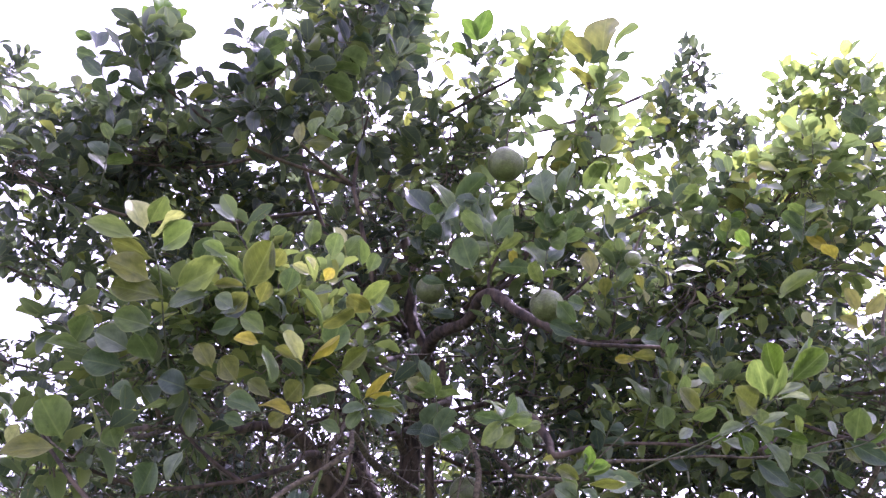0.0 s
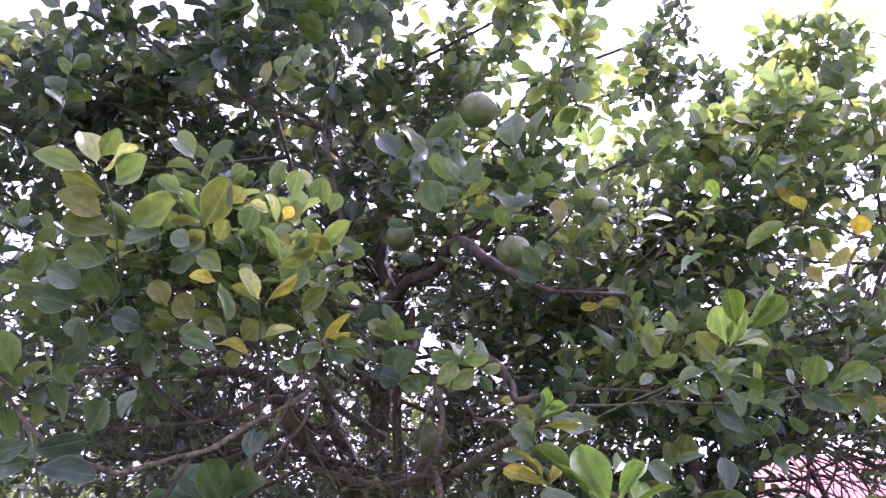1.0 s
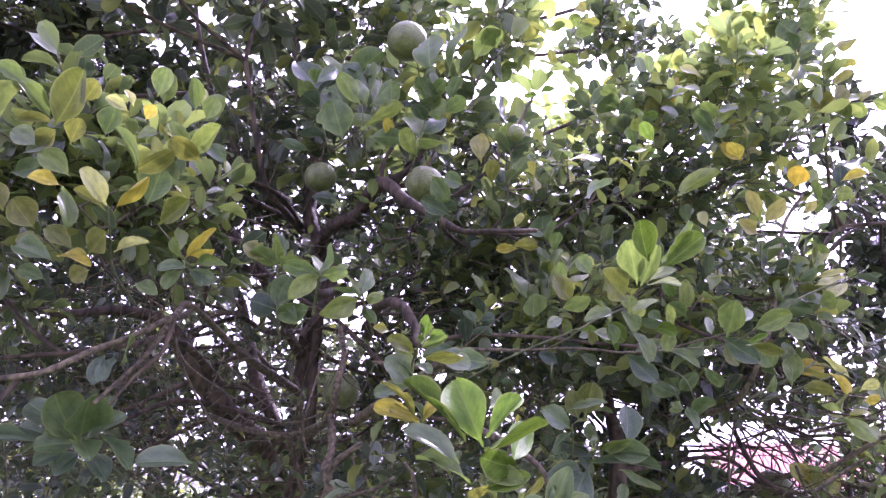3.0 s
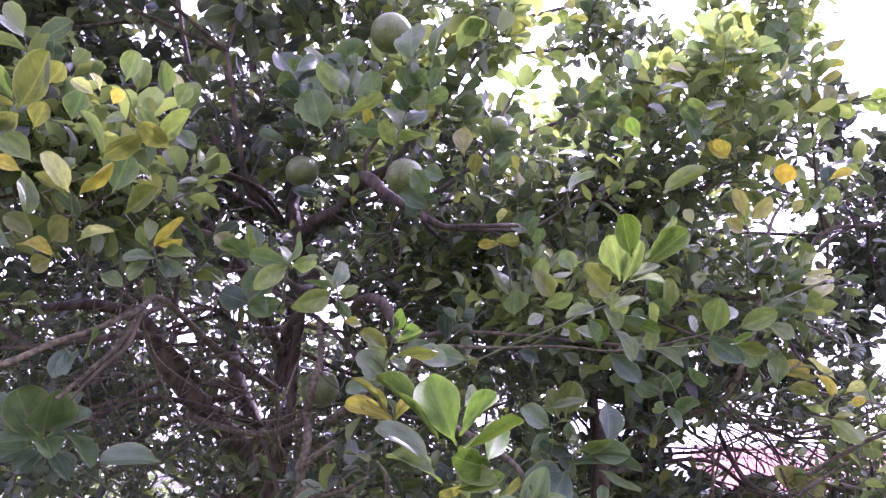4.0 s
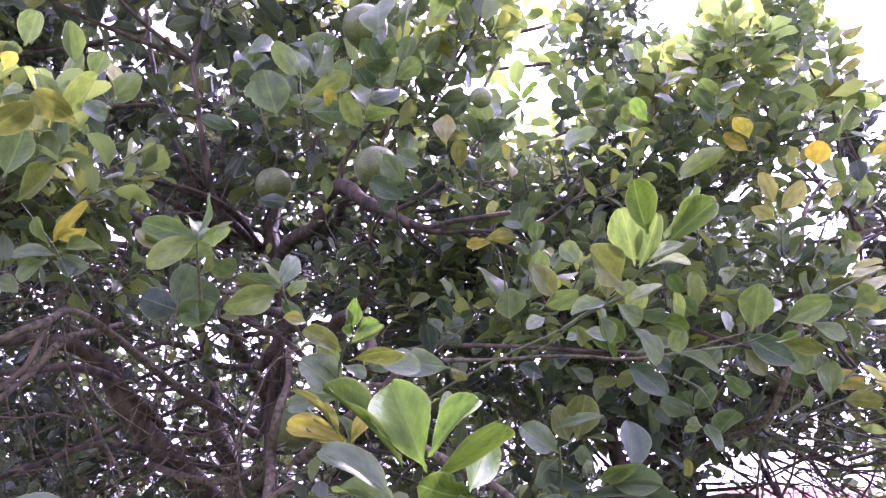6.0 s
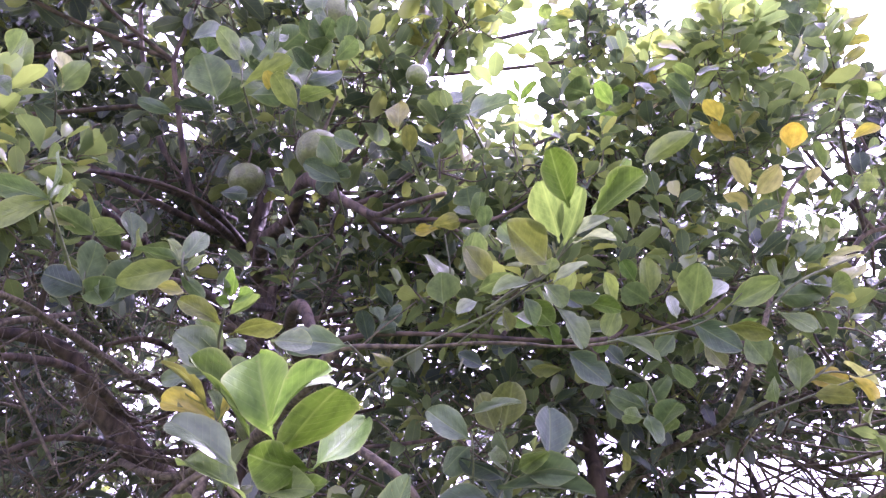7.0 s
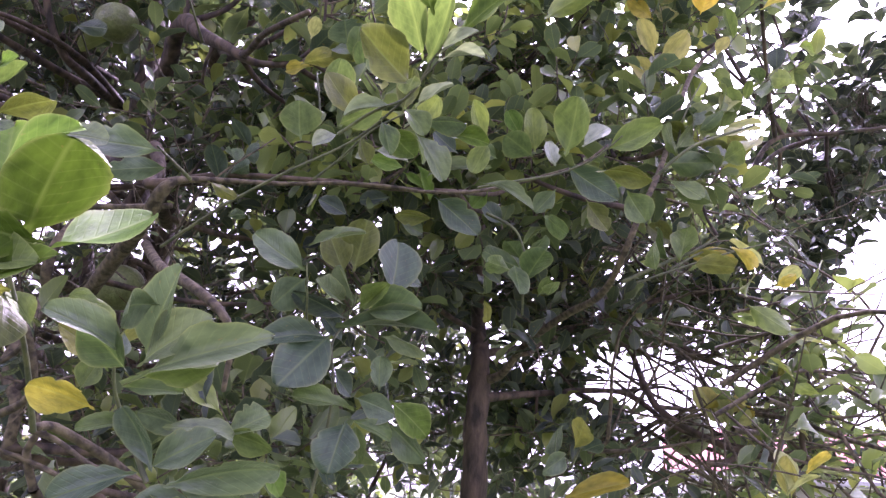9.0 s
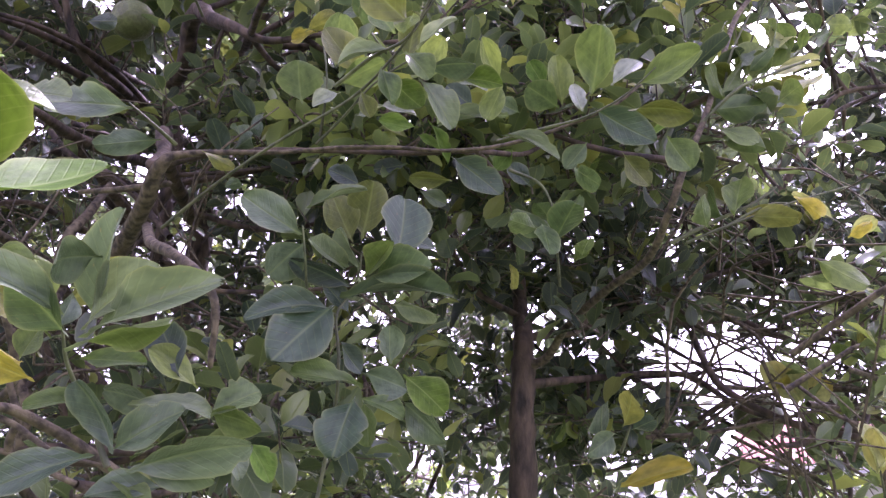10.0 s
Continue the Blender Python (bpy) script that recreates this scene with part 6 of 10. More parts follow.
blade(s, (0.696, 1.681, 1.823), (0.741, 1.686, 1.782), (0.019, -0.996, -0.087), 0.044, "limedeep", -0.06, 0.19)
blade(s, (0.660, 1.686, 1.808), (0.674, 1.699, 1.773), (0.559, -0.826, -0.075), 0.026, "olivedeep", -0.06, 0.34)
# flashes of sky on the foliage, added as white leaves
blade(s, (0.624, 1.748, 1.842), (0.586, 1.747, 1.816), (-0.127, -0.958, 0.257), 0.026, "white", 0.05, 0.31)
blade(s, (0.675, 1.729, 1.809), (0.732, 1.716, 1.788), (-0.068, -0.925, 0.374), 0.028, "white", 0.05, 0.31)
blade(s, (0.651, 1.733, 1.796), (0.673, 1.731, 1.802), (-0.126, -0.973, 0.192), 0.019, "white", 0.05, 0.31)
blade(s, (0.736, 1.647, 1.801), (0.780, 1.651, 1.731), (0.278, -0.953, 0.119), 0.035, "pale", 0.08, 0.31, torn=True)
blade(s, (0.740, 1.661, 1.821), (0.766, 1.638, 1.856), (-0.309, -0.885, -0.349), 0.037, "light", -0.05, 0.25)
blade(s, (0.740, 1.660, 1.823), (0.807, 1.641, 1.819), (-0.136, -0.249, -0.959), 0.036, "dark", -0.06, 0.34)
blade(s, (0.786, 1.665, 1.812), (0.841, 1.650, 1.795), (-0.231, -0.971, 0.063), 0.029, "limedeep", 0.08, 0.31)
blade(s, (0.839, 1.668, 1.806), (0.812, 1.630, 1.851), (0.430, -0.802, -0.414), 0.029, "light", -0.05, 0.25)
blade(s, (0.842, 1.675, 1.814), (0.821, 1.682, 1.764), (-0.285, -0.958, -0.020), 0.033, "light", -0.05, 0.25)
blade(s, (0.783, 1.700, 1.832), (0.825, 1.695, 1.817), (0.012, -0.949, 0.315), 0.023, "white", 0.05, 0.31)
blade(s, (0.854, 1.715, 1.792), (0.759, 1.694, 1.760), (0.078, -0.921, 0.382), 0.020, "pale", 0.05, 0.25)
blade(s, (0.928, 1.875, 1.941), (0.900, 1.861, 1.980), (0.146, -0.959, -0.242), 0.036, "lime", -0.05, 0.25)
blade(s, (0.955, 1.876, 1.908), (0.940, 1.840, 1.979), (0.210, -0.888, -0.409), 0.046, "light", -0.05, 0.25)
blade(s, (0.946, 1.852, 1.887), (0.892, 1.831, 1.914), (-0.199, -0.549, -0.812), 0.053, "green", -0.05, 0.19)
blade(s, (0.840, 1.759, 1.788), (0.926, 1.753, 1.746), (0.067, -0.962, 0.264), 0.026, "pale", 0.10, 0.31, torn=True)
blade(s, (0.731, 1.809, 1.824), (0.671, 1.805, 1.832), (0.058, -0.998, -0.008), 0.028, "lime", -0.05, 0.25)
blade(s, (0.742, 1.849, 1.861), (0.774, 1.863, 1.792), (0.430, -0.903, 0.008), 0.021, "lime", 0.05, 0.31)
blade(s, (0.725, 1.856, 1.839), (0.761, 1.856, 1.811), (0.127, -0.978, 0.167), 0.019, "lime", 0.05, 0.31)
blade(s, (0.778, 1.823, 1.785), (0.852, 1.815, 1.721), (-0.068, -0.996, 0.056), 0.051, "bluedeep", 0.05, 0.19)
blade(s, (0.783, 1.835, 1.751), (0.718, 1.815, 1.746), (0.222, -0.540, -0.812), 0.030, "olivedeep", -0.06, 0.25)
blade(s, (0.878, 1.908, 1.848), (0.852, 1.920, 1.813), (-0.319, -0.943, -0.091), 0.032, "lime", -0.05, 0.25)
blade(s, (0.724, 2.022, 1.822), (0.773, 2.031, 1.799), (0.167, -0.986, -0.019), 0.030, "pale", -0.05, 0.25)
blade(s, (0.953, 1.671, 1.798), (0.959, 1.624, 1.870), (-0.545, -0.723, -0.425), 0.056, "light", -0.05, 0.28)
blade(s, (1.015, 1.685, 1.822), (1.091, 1.652, 1.856), (-0.376, -0.925, -0.050), 0.044, "light", -0.07, 0.34)
blade(s, (1.004, 1.695, 1.792), (1.084, 1.679, 1.779), (-0.225, -0.468, -0.855), 0.038, "olivedeep", -0.12, 0.31)
blade(s, (0.988, 1.710, 1.838), (1.028, 1.699, 1.870), (-0.473, -0.830, 0.294), 0.039, "white", 0.05, 0.19)
blade(s, (0.961, 1.757, 1.826), (0.945, 1.744, 1.862), (0.464, -0.877, -0.124), 0.037, "white", -0.05, 0.19, torn=True)
blade(s, (0.965, 1.728, 1.817), (1.049, 1.727, 1.764), (-0.142, -0.970, -0.196), 0.049, "bluedeep", -0.06, 0.19)
blade(s, (1.122, 1.803, 1.850), (1.067, 1.813, 1.820), (-0.273, -0.946, 0.176), 0.017, "lime", 0.05, 0.25)
blade(s, (1.093, 1.812, 1.823), (1.132, 1.829, 1.777), (0.065, -0.954, -0.294), 0.054, "green", -0.05, 0.25)
blade(s, (0.988, 1.860, 1.837), (0.954, 1.874, 1.795), (-0.364, -0.931, -0.034), 0.038, "green", -0.05, 0.25)
blade(s, (0.909, 1.929, 1.790), (0.871, 1.916, 1.823), (0.188, -0.971, -0.146), 0.036, "dark", -0.05, 0.25)
blade(s, (1.053, 1.910, 1.846), (1.100, 1.928, 1.796), (0.110, -0.962, -0.249), 0.044, "olivedeep", -0.05, 0.25)
blade(s, (0.811, 1.799, 1.854), (0.769, 1.788, 1.884), (0.146, -0.977, -0.156), 0.036, "dark", -0.05, 0.25)
blade(s, (0.883, 1.845, 1.875), (0.847, 1.839, 1.890), (0.090, -0.982, -0.165), 0.032, "green", -0.05, 0.25)
blade(s, (0.693, 1.763, 1.952), (0.659, 1.749, 1.990), (0.217, -0.963, -0.157), 0.045, "green", -0.05, 0.25)
blade(s, (0.717, 1.692, 1.854), (0.727, 1.669, 1.918), (-0.305, -0.910, -0.279), 0.036, "olivedeep", -0.05, 0.25)
blade(s, (0.643, 1.883, 1.762), (0.590, 1.875, 1.785), (0.169, -0.986, 0.014), 0.032, "dark", 0.05, 0.25)
blade(s, (0.708, 1.917, 1.819), (0.654, 1.920, 1.809), (-0.046, -0.997, -0.060), 0.034, "dark", -0.05, 0.25)
# leaves of the second tree before its crown
s = shoot(tree2, [(1.216, 2.465, 1.842, 0.0014), (1.253, 2.293, 1.969, 0.0011), (1.258, 2.151, 2.069, 0.0008), (1.261, 2.046, 2.183, 0.0006)])
blade(s, (1.291, 1.996, 2.057), (1.341, 1.977, 2.111), (-0.390, -0.920, 0.041), 0.052, "light", 0.05, 0.25)
blade(s, (1.334, 1.993, 2.068), (1.388, 1.976, 2.114), (0.220, -0.812, -0.540), 0.048, "light", -0.05, 0.25)
blade(s, (1.396, 1.995, 2.093), (1.369, 1.964, 2.149), (-0.027, -0.869, -0.494), 0.050, "limepale", -0.05, 0.25)
blade(s, (1.362, 1.985, 2.059), (1.433, 1.961, 2.070), (-0.346, -0.927, 0.147), 0.024, "cream", 0.05, 0.31)
blade(s, (1.374, 1.997, 2.057), (1.421, 2.000, 2.020), (-0.148, -0.952, -0.268), 0.047, "olive", -0.05, 0.25)
blade(s, (1.281, 1.975, 2.026), (1.216, 1.948, 2.041), (-0.066, -0.355, -0.933), 0.050, "olivedeep", -0.05, 0.25)
blade(s, (1.303, 1.976, 2.023), (1.246, 1.977, 1.962), (-0.241, -0.945, 0.220), 0.046, "green", 0.05, 0.25)
blade(s, (1.306, 2.014, 2.036), (1.386, 2.005, 2.006), (-0.185, -0.966, -0.182), 0.059, "olivedeep", -0.05, 0.25)
blade(s, (1.300, 2.090, 2.003), (1.373, 2.086, 1.955), (-0.498, -0.494, -0.713), 0.055, "olivedeep", -0.05, 0.25)
blade(s, (1.366, 2.186, 1.854), (1.464, 2.168, 1.849), (-0.186, -0.982, 0.032), 0.054, "gold2", 0.05, 0.25)
blade(s, (1.361, 2.232, 1.903), (1.284, 2.201, 1.930), (0.277, -0.917, -0.288), 0.059, "olivedeep", -0.05, 0.25)
blade(s, (1.372, 2.197, 1.883), (1.365, 2.176, 1.943), (-0.733, -0.613, -0.296), 0.027, "light", -0.05, 0.25)
blade(s, (1.237, 2.126, 1.989), (1.205, 2.141, 1.946), (-0.456, -0.889, 0.031), 0.073, "dark", 0.05, 0.25)
blade(s, (1.302, 2.190, 1.961), (1.243, 2.182, 1.981), (0.068, -0.981, -0.180), 0.063, "dark", -0.05, 0.25)
# the pale shoot on the inner twig
s = shoot(tree, [(0.290, 1.550, 1.574, 0.0030), (0.292, 1.505, 1.622, 0.0026), (0.293, 1.474, 1.663, 0.0021), (0.302, 1.449, 1.692, 0.0017), (0.306, 1.434, 1.724, 0.0012)])
blade(s, (0.253, 1.446, 1.718), (0.223, 1.424, 1.717), (0.603, -0.781, 0.160), 0.018, "olive", 0.05, 0.31)
blade(s, (0.296, 1.463, 1.686), (0.249, 1.430, 1.705), (0.577, -0.816, 0.046), 0.029, "olivedeep", 0.05, 0.25)
blade(s, (0.304, 1.468, 1.675), (0.381, 1.435, 1.680), (-0.191, -0.560, -0.806), 0.030, "olivedeep", -0.12, 0.25)
blade(s, (0.295, 1.486, 1.638), (0.246, 1.447, 1.669), (0.621, -0.784, 0.015), 0.055, "pale", 0.05, 0.22)
blade(s, (0.302, 1.450, 1.691), (0.353, 1.420, 1.709), (-0.496, -0.868, -0.024), 0.019, "limepale", -0.05, 0.31)
blade(s, (0.304, 1.443, 1.705), (0.304, 1.419, 1.731), (0.815, -0.436, -0.381), 0.013, "pale", -0.05, 0.31)
blade(s, (0.300, 1.471, 1.670), (0.330, 1.468, 1.654), (0.110, -0.923, 0.369), 0.022, "bluelit", 0.05, 0.25)
blade(s, (0.293, 1.489, 1.631), (0.231, 1.473, 1.614), (0.185, -0.953, 0.241), 0.030, "bluelit", 0.05, 0.25)
blade(s, (0.299, 1.483, 1.645), (0.262, 1.468, 1.697), (0.590, -0.787, 0.182), 0.029, "green", 0.05, 0.25)
blade(s, (0.302, 1.489, 1.632), (0.334, 1.473, 1.643), (-0.418, -0.907, -0.055), 0.024, "bluelit", -0.05, 0.25)
blade(s, (0.312, 1.437, 1.707), (0.316, 1.413, 1.744), (-0.501, -0.742, -0.445), 0.026, "lime", -0.05, 0.25)
blade(s, (0.315, 1.438, 1.705), (0.346, 1.413, 1.711), (-0.642, -0.758, 0.112), 0.023, "lime", 0.05, 0.25)
blade(s, (0.312, 1.439, 1.702), (0.299, 1.419, 1.702), (0.842, -0.529, 0.108), 0.017, "lime", 0.05, 0.25)
blade(s, (0.344, 1.518, 1.685), (0.401, 1.517, 1.681), (-0.004, -0.975, 0.221), 0.039, "pale", 0.05, 0.25)
# the pale pair on the second tree
s = shoot(tree2, [(1.352, 2.094, 2.127, 0.0022), (1.300, 2.062, 2.168, 0.0018), (1.255, 2.033, 2.202, 0.0013), (1.233, 2.007, 2.231, 0.0009)])
blade(s, (1.238, 2.006, 2.233), (1.191, 1.964, 2.295), (0.123, -0.861, -0.494), 0.043, "paleyellow", -0.05, 0.31)
blade(s, (1.249, 2.014, 2.218), (1.301, 1.974, 2.283), (0.090, -0.811, -0.579), 0.054, "paleyellow", -0.05, 0.31)
blade(s, (1.252, 2.036, 2.195), (1.174, 2.001, 2.217), (0.323, -0.897, -0.303), 0.041, "paleyellow", -0.05, 0.31)
s = shoot(tree2, [(1.352, 2.094, 2.127, 0.0020), (1.384, 2.003, 2.249, 0.0014), (1.427, 1.962, 2.314, 0.0008)])
blade(s, (1.313, 1.943, 2.301), (1.316, 1.899, 2.348), (-0.735, -0.516, -0.439), 0.059, "orange", -0.05, 0.19)
blade(s, (1.440, 1.935, 2.326), (1.502, 1.905, 2.347), (-0.438, -0.899, 0.013), 0.031, "gold", 0.05, 0.31)
blade(s, (1.371, 2.003, 2.248), (1.390, 1.976, 2.284), (-0.760, -0.643, -0.096), 0.029, "paleyellow", -0.05, 0.31)
blade(s, (1.408, 1.987, 2.284), (1.375, 1.951, 2.335), (0.085, -0.834, -0.545), 0.032, "light", -0.05, 0.31)
# low yellow leaves of the second tree
s = shoot(tree2, [(1.087, 2.263, 1.304, 0.0020), (1.091, 2.198, 1.339, 0.0008)])
blade(s, (1.091, 2.197, 1.340), (1.201, 2.133, 1.375), (-0.556, -0.736, 0.386), 0.049, "gold2", 0.05, 0.25)
s = shoot(tree2, [(1.665, 2.476, 1.467, 0.0020), (1.590, 2.435, 1.521, 0.0014), (1.542, 2.404, 1.545, 0.0008)])
blade(s, (1.548, 2.406, 1.540), (1.497, 2.366, 1.592), (0.234, -0.867, -0.441), 0.055, "paleyellow", -0.08, 0.34)
blade(s, (1.554, 2.404, 1.547), (1.557, 2.375, 1.597), (-0.101, -0.868, -0.486), 0.047, "paleyellow", -0.08, 0.34)
blade(s, (1.564, 2.408, 1.536), (1.601, 2.388, 1.562), (-0.595, -0.762, 0.256), 0.040, "yellow", 0.08, 0.34)
blade(s, (1.510, 2.386, 1.564), (1.459, 2.363, 1.600), (0.312, -0.934, -0.173), 0.036, "paleyellow", -0.06, 0.34)
blade(s, (1.621, 2.451, 1.535), (1.639, 2.468, 1.489), (0.080, -0.947, -0.310), 0.037, "olive", -0.06, 0.34)
blade(s, (1.421, 1.982, 1.357), (1.407, 1.956, 1.430), (-0.795, -0.508, -0.331), 0.036, "paleyellow", -0.06, 0.25)
# leaves before the third fruit
blade(s, (0.365, 1.775, 2.081), (0.289, 1.740, 2.103), (0.379, -0.914, -0.145), 0.044, "dark", -0.05, 0.25)
blade(s, (0.308, 1.732, 2.166), (0.356, 1.742, 2.102), (-0.397, -0.812, -0.429), 0.051, "green", -0.05, 0.25)
blade(s, (0.391, 1.762, 2.157), (0.340, 1.735, 2.163), (0.432, -0.879, -0.202), 0.043, "green", -0.05, 0.25)
# dark green rosette on the low twig
s = shoot(tree, [(-0.260, 1.992, 1.412, 0.0030), (-0.320, 1.867, 1.470, 0.0021), (-0.378, 1.785, 1.524, 0.0012)])
blade(s, (-0.388, 1.797, 1.522), (-0.428, 1.733, 1.616), (0.796, -0.601, -0.073), 0.096, "green", -0.08, 0.31)
blade(s, (-0.378, 1.785, 1.524), (-0.342, 1.709, 1.613), (0.657, -0.421, -0.625), 0.094, "green", -0.08, 0.34)
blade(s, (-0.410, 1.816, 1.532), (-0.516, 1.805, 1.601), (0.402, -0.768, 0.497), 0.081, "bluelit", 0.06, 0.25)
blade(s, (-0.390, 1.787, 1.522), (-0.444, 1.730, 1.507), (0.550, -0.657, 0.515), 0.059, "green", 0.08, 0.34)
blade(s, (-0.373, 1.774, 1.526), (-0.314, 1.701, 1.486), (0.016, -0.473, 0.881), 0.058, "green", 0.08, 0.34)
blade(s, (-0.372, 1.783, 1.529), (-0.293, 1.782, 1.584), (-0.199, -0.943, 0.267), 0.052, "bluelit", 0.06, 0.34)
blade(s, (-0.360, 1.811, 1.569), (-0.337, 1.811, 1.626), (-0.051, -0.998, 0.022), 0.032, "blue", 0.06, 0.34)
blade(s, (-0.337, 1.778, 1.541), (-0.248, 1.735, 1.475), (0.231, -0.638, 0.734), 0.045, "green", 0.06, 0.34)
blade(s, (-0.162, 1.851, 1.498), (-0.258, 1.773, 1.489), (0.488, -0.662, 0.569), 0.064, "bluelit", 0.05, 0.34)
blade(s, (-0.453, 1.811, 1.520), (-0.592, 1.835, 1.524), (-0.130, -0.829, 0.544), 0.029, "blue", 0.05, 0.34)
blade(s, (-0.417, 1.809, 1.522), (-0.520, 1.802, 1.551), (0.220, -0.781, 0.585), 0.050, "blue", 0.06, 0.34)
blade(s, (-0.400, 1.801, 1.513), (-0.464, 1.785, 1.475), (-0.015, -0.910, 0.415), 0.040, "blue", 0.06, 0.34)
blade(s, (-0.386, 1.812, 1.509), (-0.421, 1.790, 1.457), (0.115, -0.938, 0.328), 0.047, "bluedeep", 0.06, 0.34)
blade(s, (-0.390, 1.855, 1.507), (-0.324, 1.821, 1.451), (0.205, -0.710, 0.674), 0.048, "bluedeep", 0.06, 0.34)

# shoots with large leaves
s = shoot(tree, [(-0.314, 1.900, 2.244, 0.0028), (-0.277, 1.800, 2.308, 0.0020), (-0.347, 1.800, 2.352, 0.0013)])
leaf(s, (-0.370, 1.802, 2.343), (-0.352, 1.777, 2.420), (-0.213, 0.911, 0.353), 0.052, "light")
leaf(s, (-0.261, 1.800, 2.307), (-0.289, 1.800, 2.415), (0.843, -0.494, 0.213), 0.040, "cream")
leaf(s, (-0.281, 1.800, 2.292), (-0.223, 1.800, 2.378), (-0.781, 0.331, 0.530), 0.038, "green")
leaf(s, (-0.264, 1.800, 2.301), (-0.324, 1.800, 2.387), (0.034, -0.999, 0.024), 0.043, "dark")
s = shoot(tree, [(0.008, 1.750, 1.752, 0.0028), (0.021, 1.620, 1.773, 0.0020), (0.006, 1.620, 1.893, 0.0013)])
leaf(s, (0.008, 1.623, 1.788), (0.043, 1.591, 1.857), (0.010, 0.908, 0.418), 0.046, "blue")
leaf(s, (0.022, 1.624, 1.788), (-0.027, 1.578, 1.793), (-0.585, 0.661, 0.470), 0.048, "dark")
leaf(s, (0.013, 1.624, 1.783), (0.077, 1.579, 1.774), (-0.538, -0.811, 0.230), 0.032, "green")
leaf(s, (0.012, 1.624, 1.878), (-0.037, 1.576, 1.902), (-0.464, 0.721, 0.515), 0.041, "green")
leaf(s, (0.007, 1.623, 1.878), (0.005, 1.589, 1.940), (0.157, 0.864, 0.478), 0.033, "light")
leaf(s, (0.009, 1.623, 1.880), (0.061, 1.585, 1.887), (0.469, 0.732, 0.495), 0.038, "green")
leaf(s, (0.015, 1.624, 1.800), (0.076, 1.578, 1.767), (0.660, 0.724, 0.201), 0.030, "blue")
s = shoot(tree, [(0.211, 1.650, 1.755, 0.0028), (0.197, 1.550, 1.789, 0.0020), (0.189, 1.550, 1.823, 0.0013)])
leaf(s, (0.190, 1.547, 1.802), (0.153, 1.582, 1.882), (0.595, -0.601, 0.533), 0.034, "light")
leaf(s, (0.189, 1.546, 1.805), (0.199, 1.592, 1.880), (0.699, -0.648, 0.303), 0.032, "green")
leaf(s, (0.188, 1.555, 1.802), (0.132, 1.504, 1.758), (0.362, -0.806, 0.468), 0.032, "light")
leaf(s, (0.191, 1.553, 1.804), (0.236, 1.519, 1.800), (0.588, 0.726, 0.356), 0.026, "light")
leaf(s, (0.189, 1.554, 1.809), (0.136, 1.509, 1.814), (-0.274, 0.431, 0.860), 0.025, "green")
leaf(s, (0.188, 1.547, 1.791), (0.220, 1.583, 1.765), (-0.354, 0.731, 0.583), 0.020, "green")
s = shoot(tree, [(0.451, 1.650, 1.703, 0.0028), (0.440, 1.550, 1.697, 0.0013)])
leaf(s, (0.448, 1.550, 1.692), (0.342, 1.550, 1.702), (0.038, -0.916, 0.399), 0.039, "blue")
s = shoot(tree, [(0.146, 1.850, 2.252, 0.0028), (0.139, 1.750, 2.294, 0.0020), (0.130, 1.750, 2.358, 0.0013)])
leaf(s, (0.145, 1.750, 2.345), (0.104, 1.750, 2.441), (0.178, -0.981, 0.077), 0.042, "green")
leaf(s, (0.133, 1.750, 2.345), (0.067, 1.750, 2.432), (0.699, 0.477, 0.532), 0.040, "green")
leaf(s, (0.150, 1.754, 2.351), (0.212, 1.713, 2.393), (0.253, 0.854, 0.454), 0.059, "green")
leaf(s, (0.096, 1.753, 2.249), (0.058, 1.719, 2.337), (0.269, 0.852, 0.448), 0.069, "green")
leaf(s, (0.138, 1.750, 2.279), (0.221, 1.750, 2.368), (-0.731, 0.062, 0.680), 0.044, "light")
leaf(s, (0.213, 1.754, 2.262), (0.195, 1.712, 2.296), (0.175, 0.572, 0.802), 0.025, "yellow")
leaf(s, (0.012, 1.746, 2.399), (0.061, 1.787, 2.479), (0.353, -0.903, 0.243), 0.037, "blue")
leaf(s, (0.153, 1.750, 2.264), (0.245, 1.750, 2.268), (-0.025, 0.683, 0.730), 0.047, "green")
leaf(s, (0.020, 1.754, 2.216), (-0.041, 1.710, 2.214), (-0.452, 0.592, 0.668), 0.027, "blue")
s = shoot(tree, [(-0.008, 1.900, 1.866, 0.0028), (-0.017, 1.800, 1.921, 0.0020), (-0.026, 1.800, 1.963, 0.0013)])
leaf(s, (-0.034, 1.803, 1.927), (-0.089, 1.774, 1.975), (-0.098, 0.898, 0.430), 0.050, "green")
leaf(s, (-0.022, 1.800, 1.939), (-0.039, 1.800, 2.022), (0.296, -0.953, 0.059), 0.040, "green")
leaf(s, (-0.010, 1.797, 1.944), (0.033, 1.833, 1.946), (-0.500, 0.555, 0.665), 0.053, "green")
leaf(s, (-0.032, 1.805, 1.837), (0.016, 1.745, 1.893), (0.341, 0.773, 0.535), 0.062, "blue")
leaf(s, (-0.012, 1.796, 1.838), (-0.079, 1.840, 1.853), (-0.509, -0.833, 0.217), 0.044, "dark")
leaf(s, (-0.026, 1.804, 1.917), (0.026, 1.760, 1.960), (0.399, 0.832, 0.385), 0.034, "light")
s = shoot(tree, [(0.557, 1.950, 1.883, 0.0028), (0.570, 1.900, 1.955, 0.0020), (0.555, 1.900, 2.045, 0.0013)])
leaf(s, (0.572, 1.896, 1.922), (0.523, 1.935, 2.020), (0.123, -0.901, 0.416), 0.054, "green")
leaf(s, (0.589, 1.900, 1.965), (0.622, 1.900, 2.063), (0.027, -1.000, -0.009), 0.044, "green")
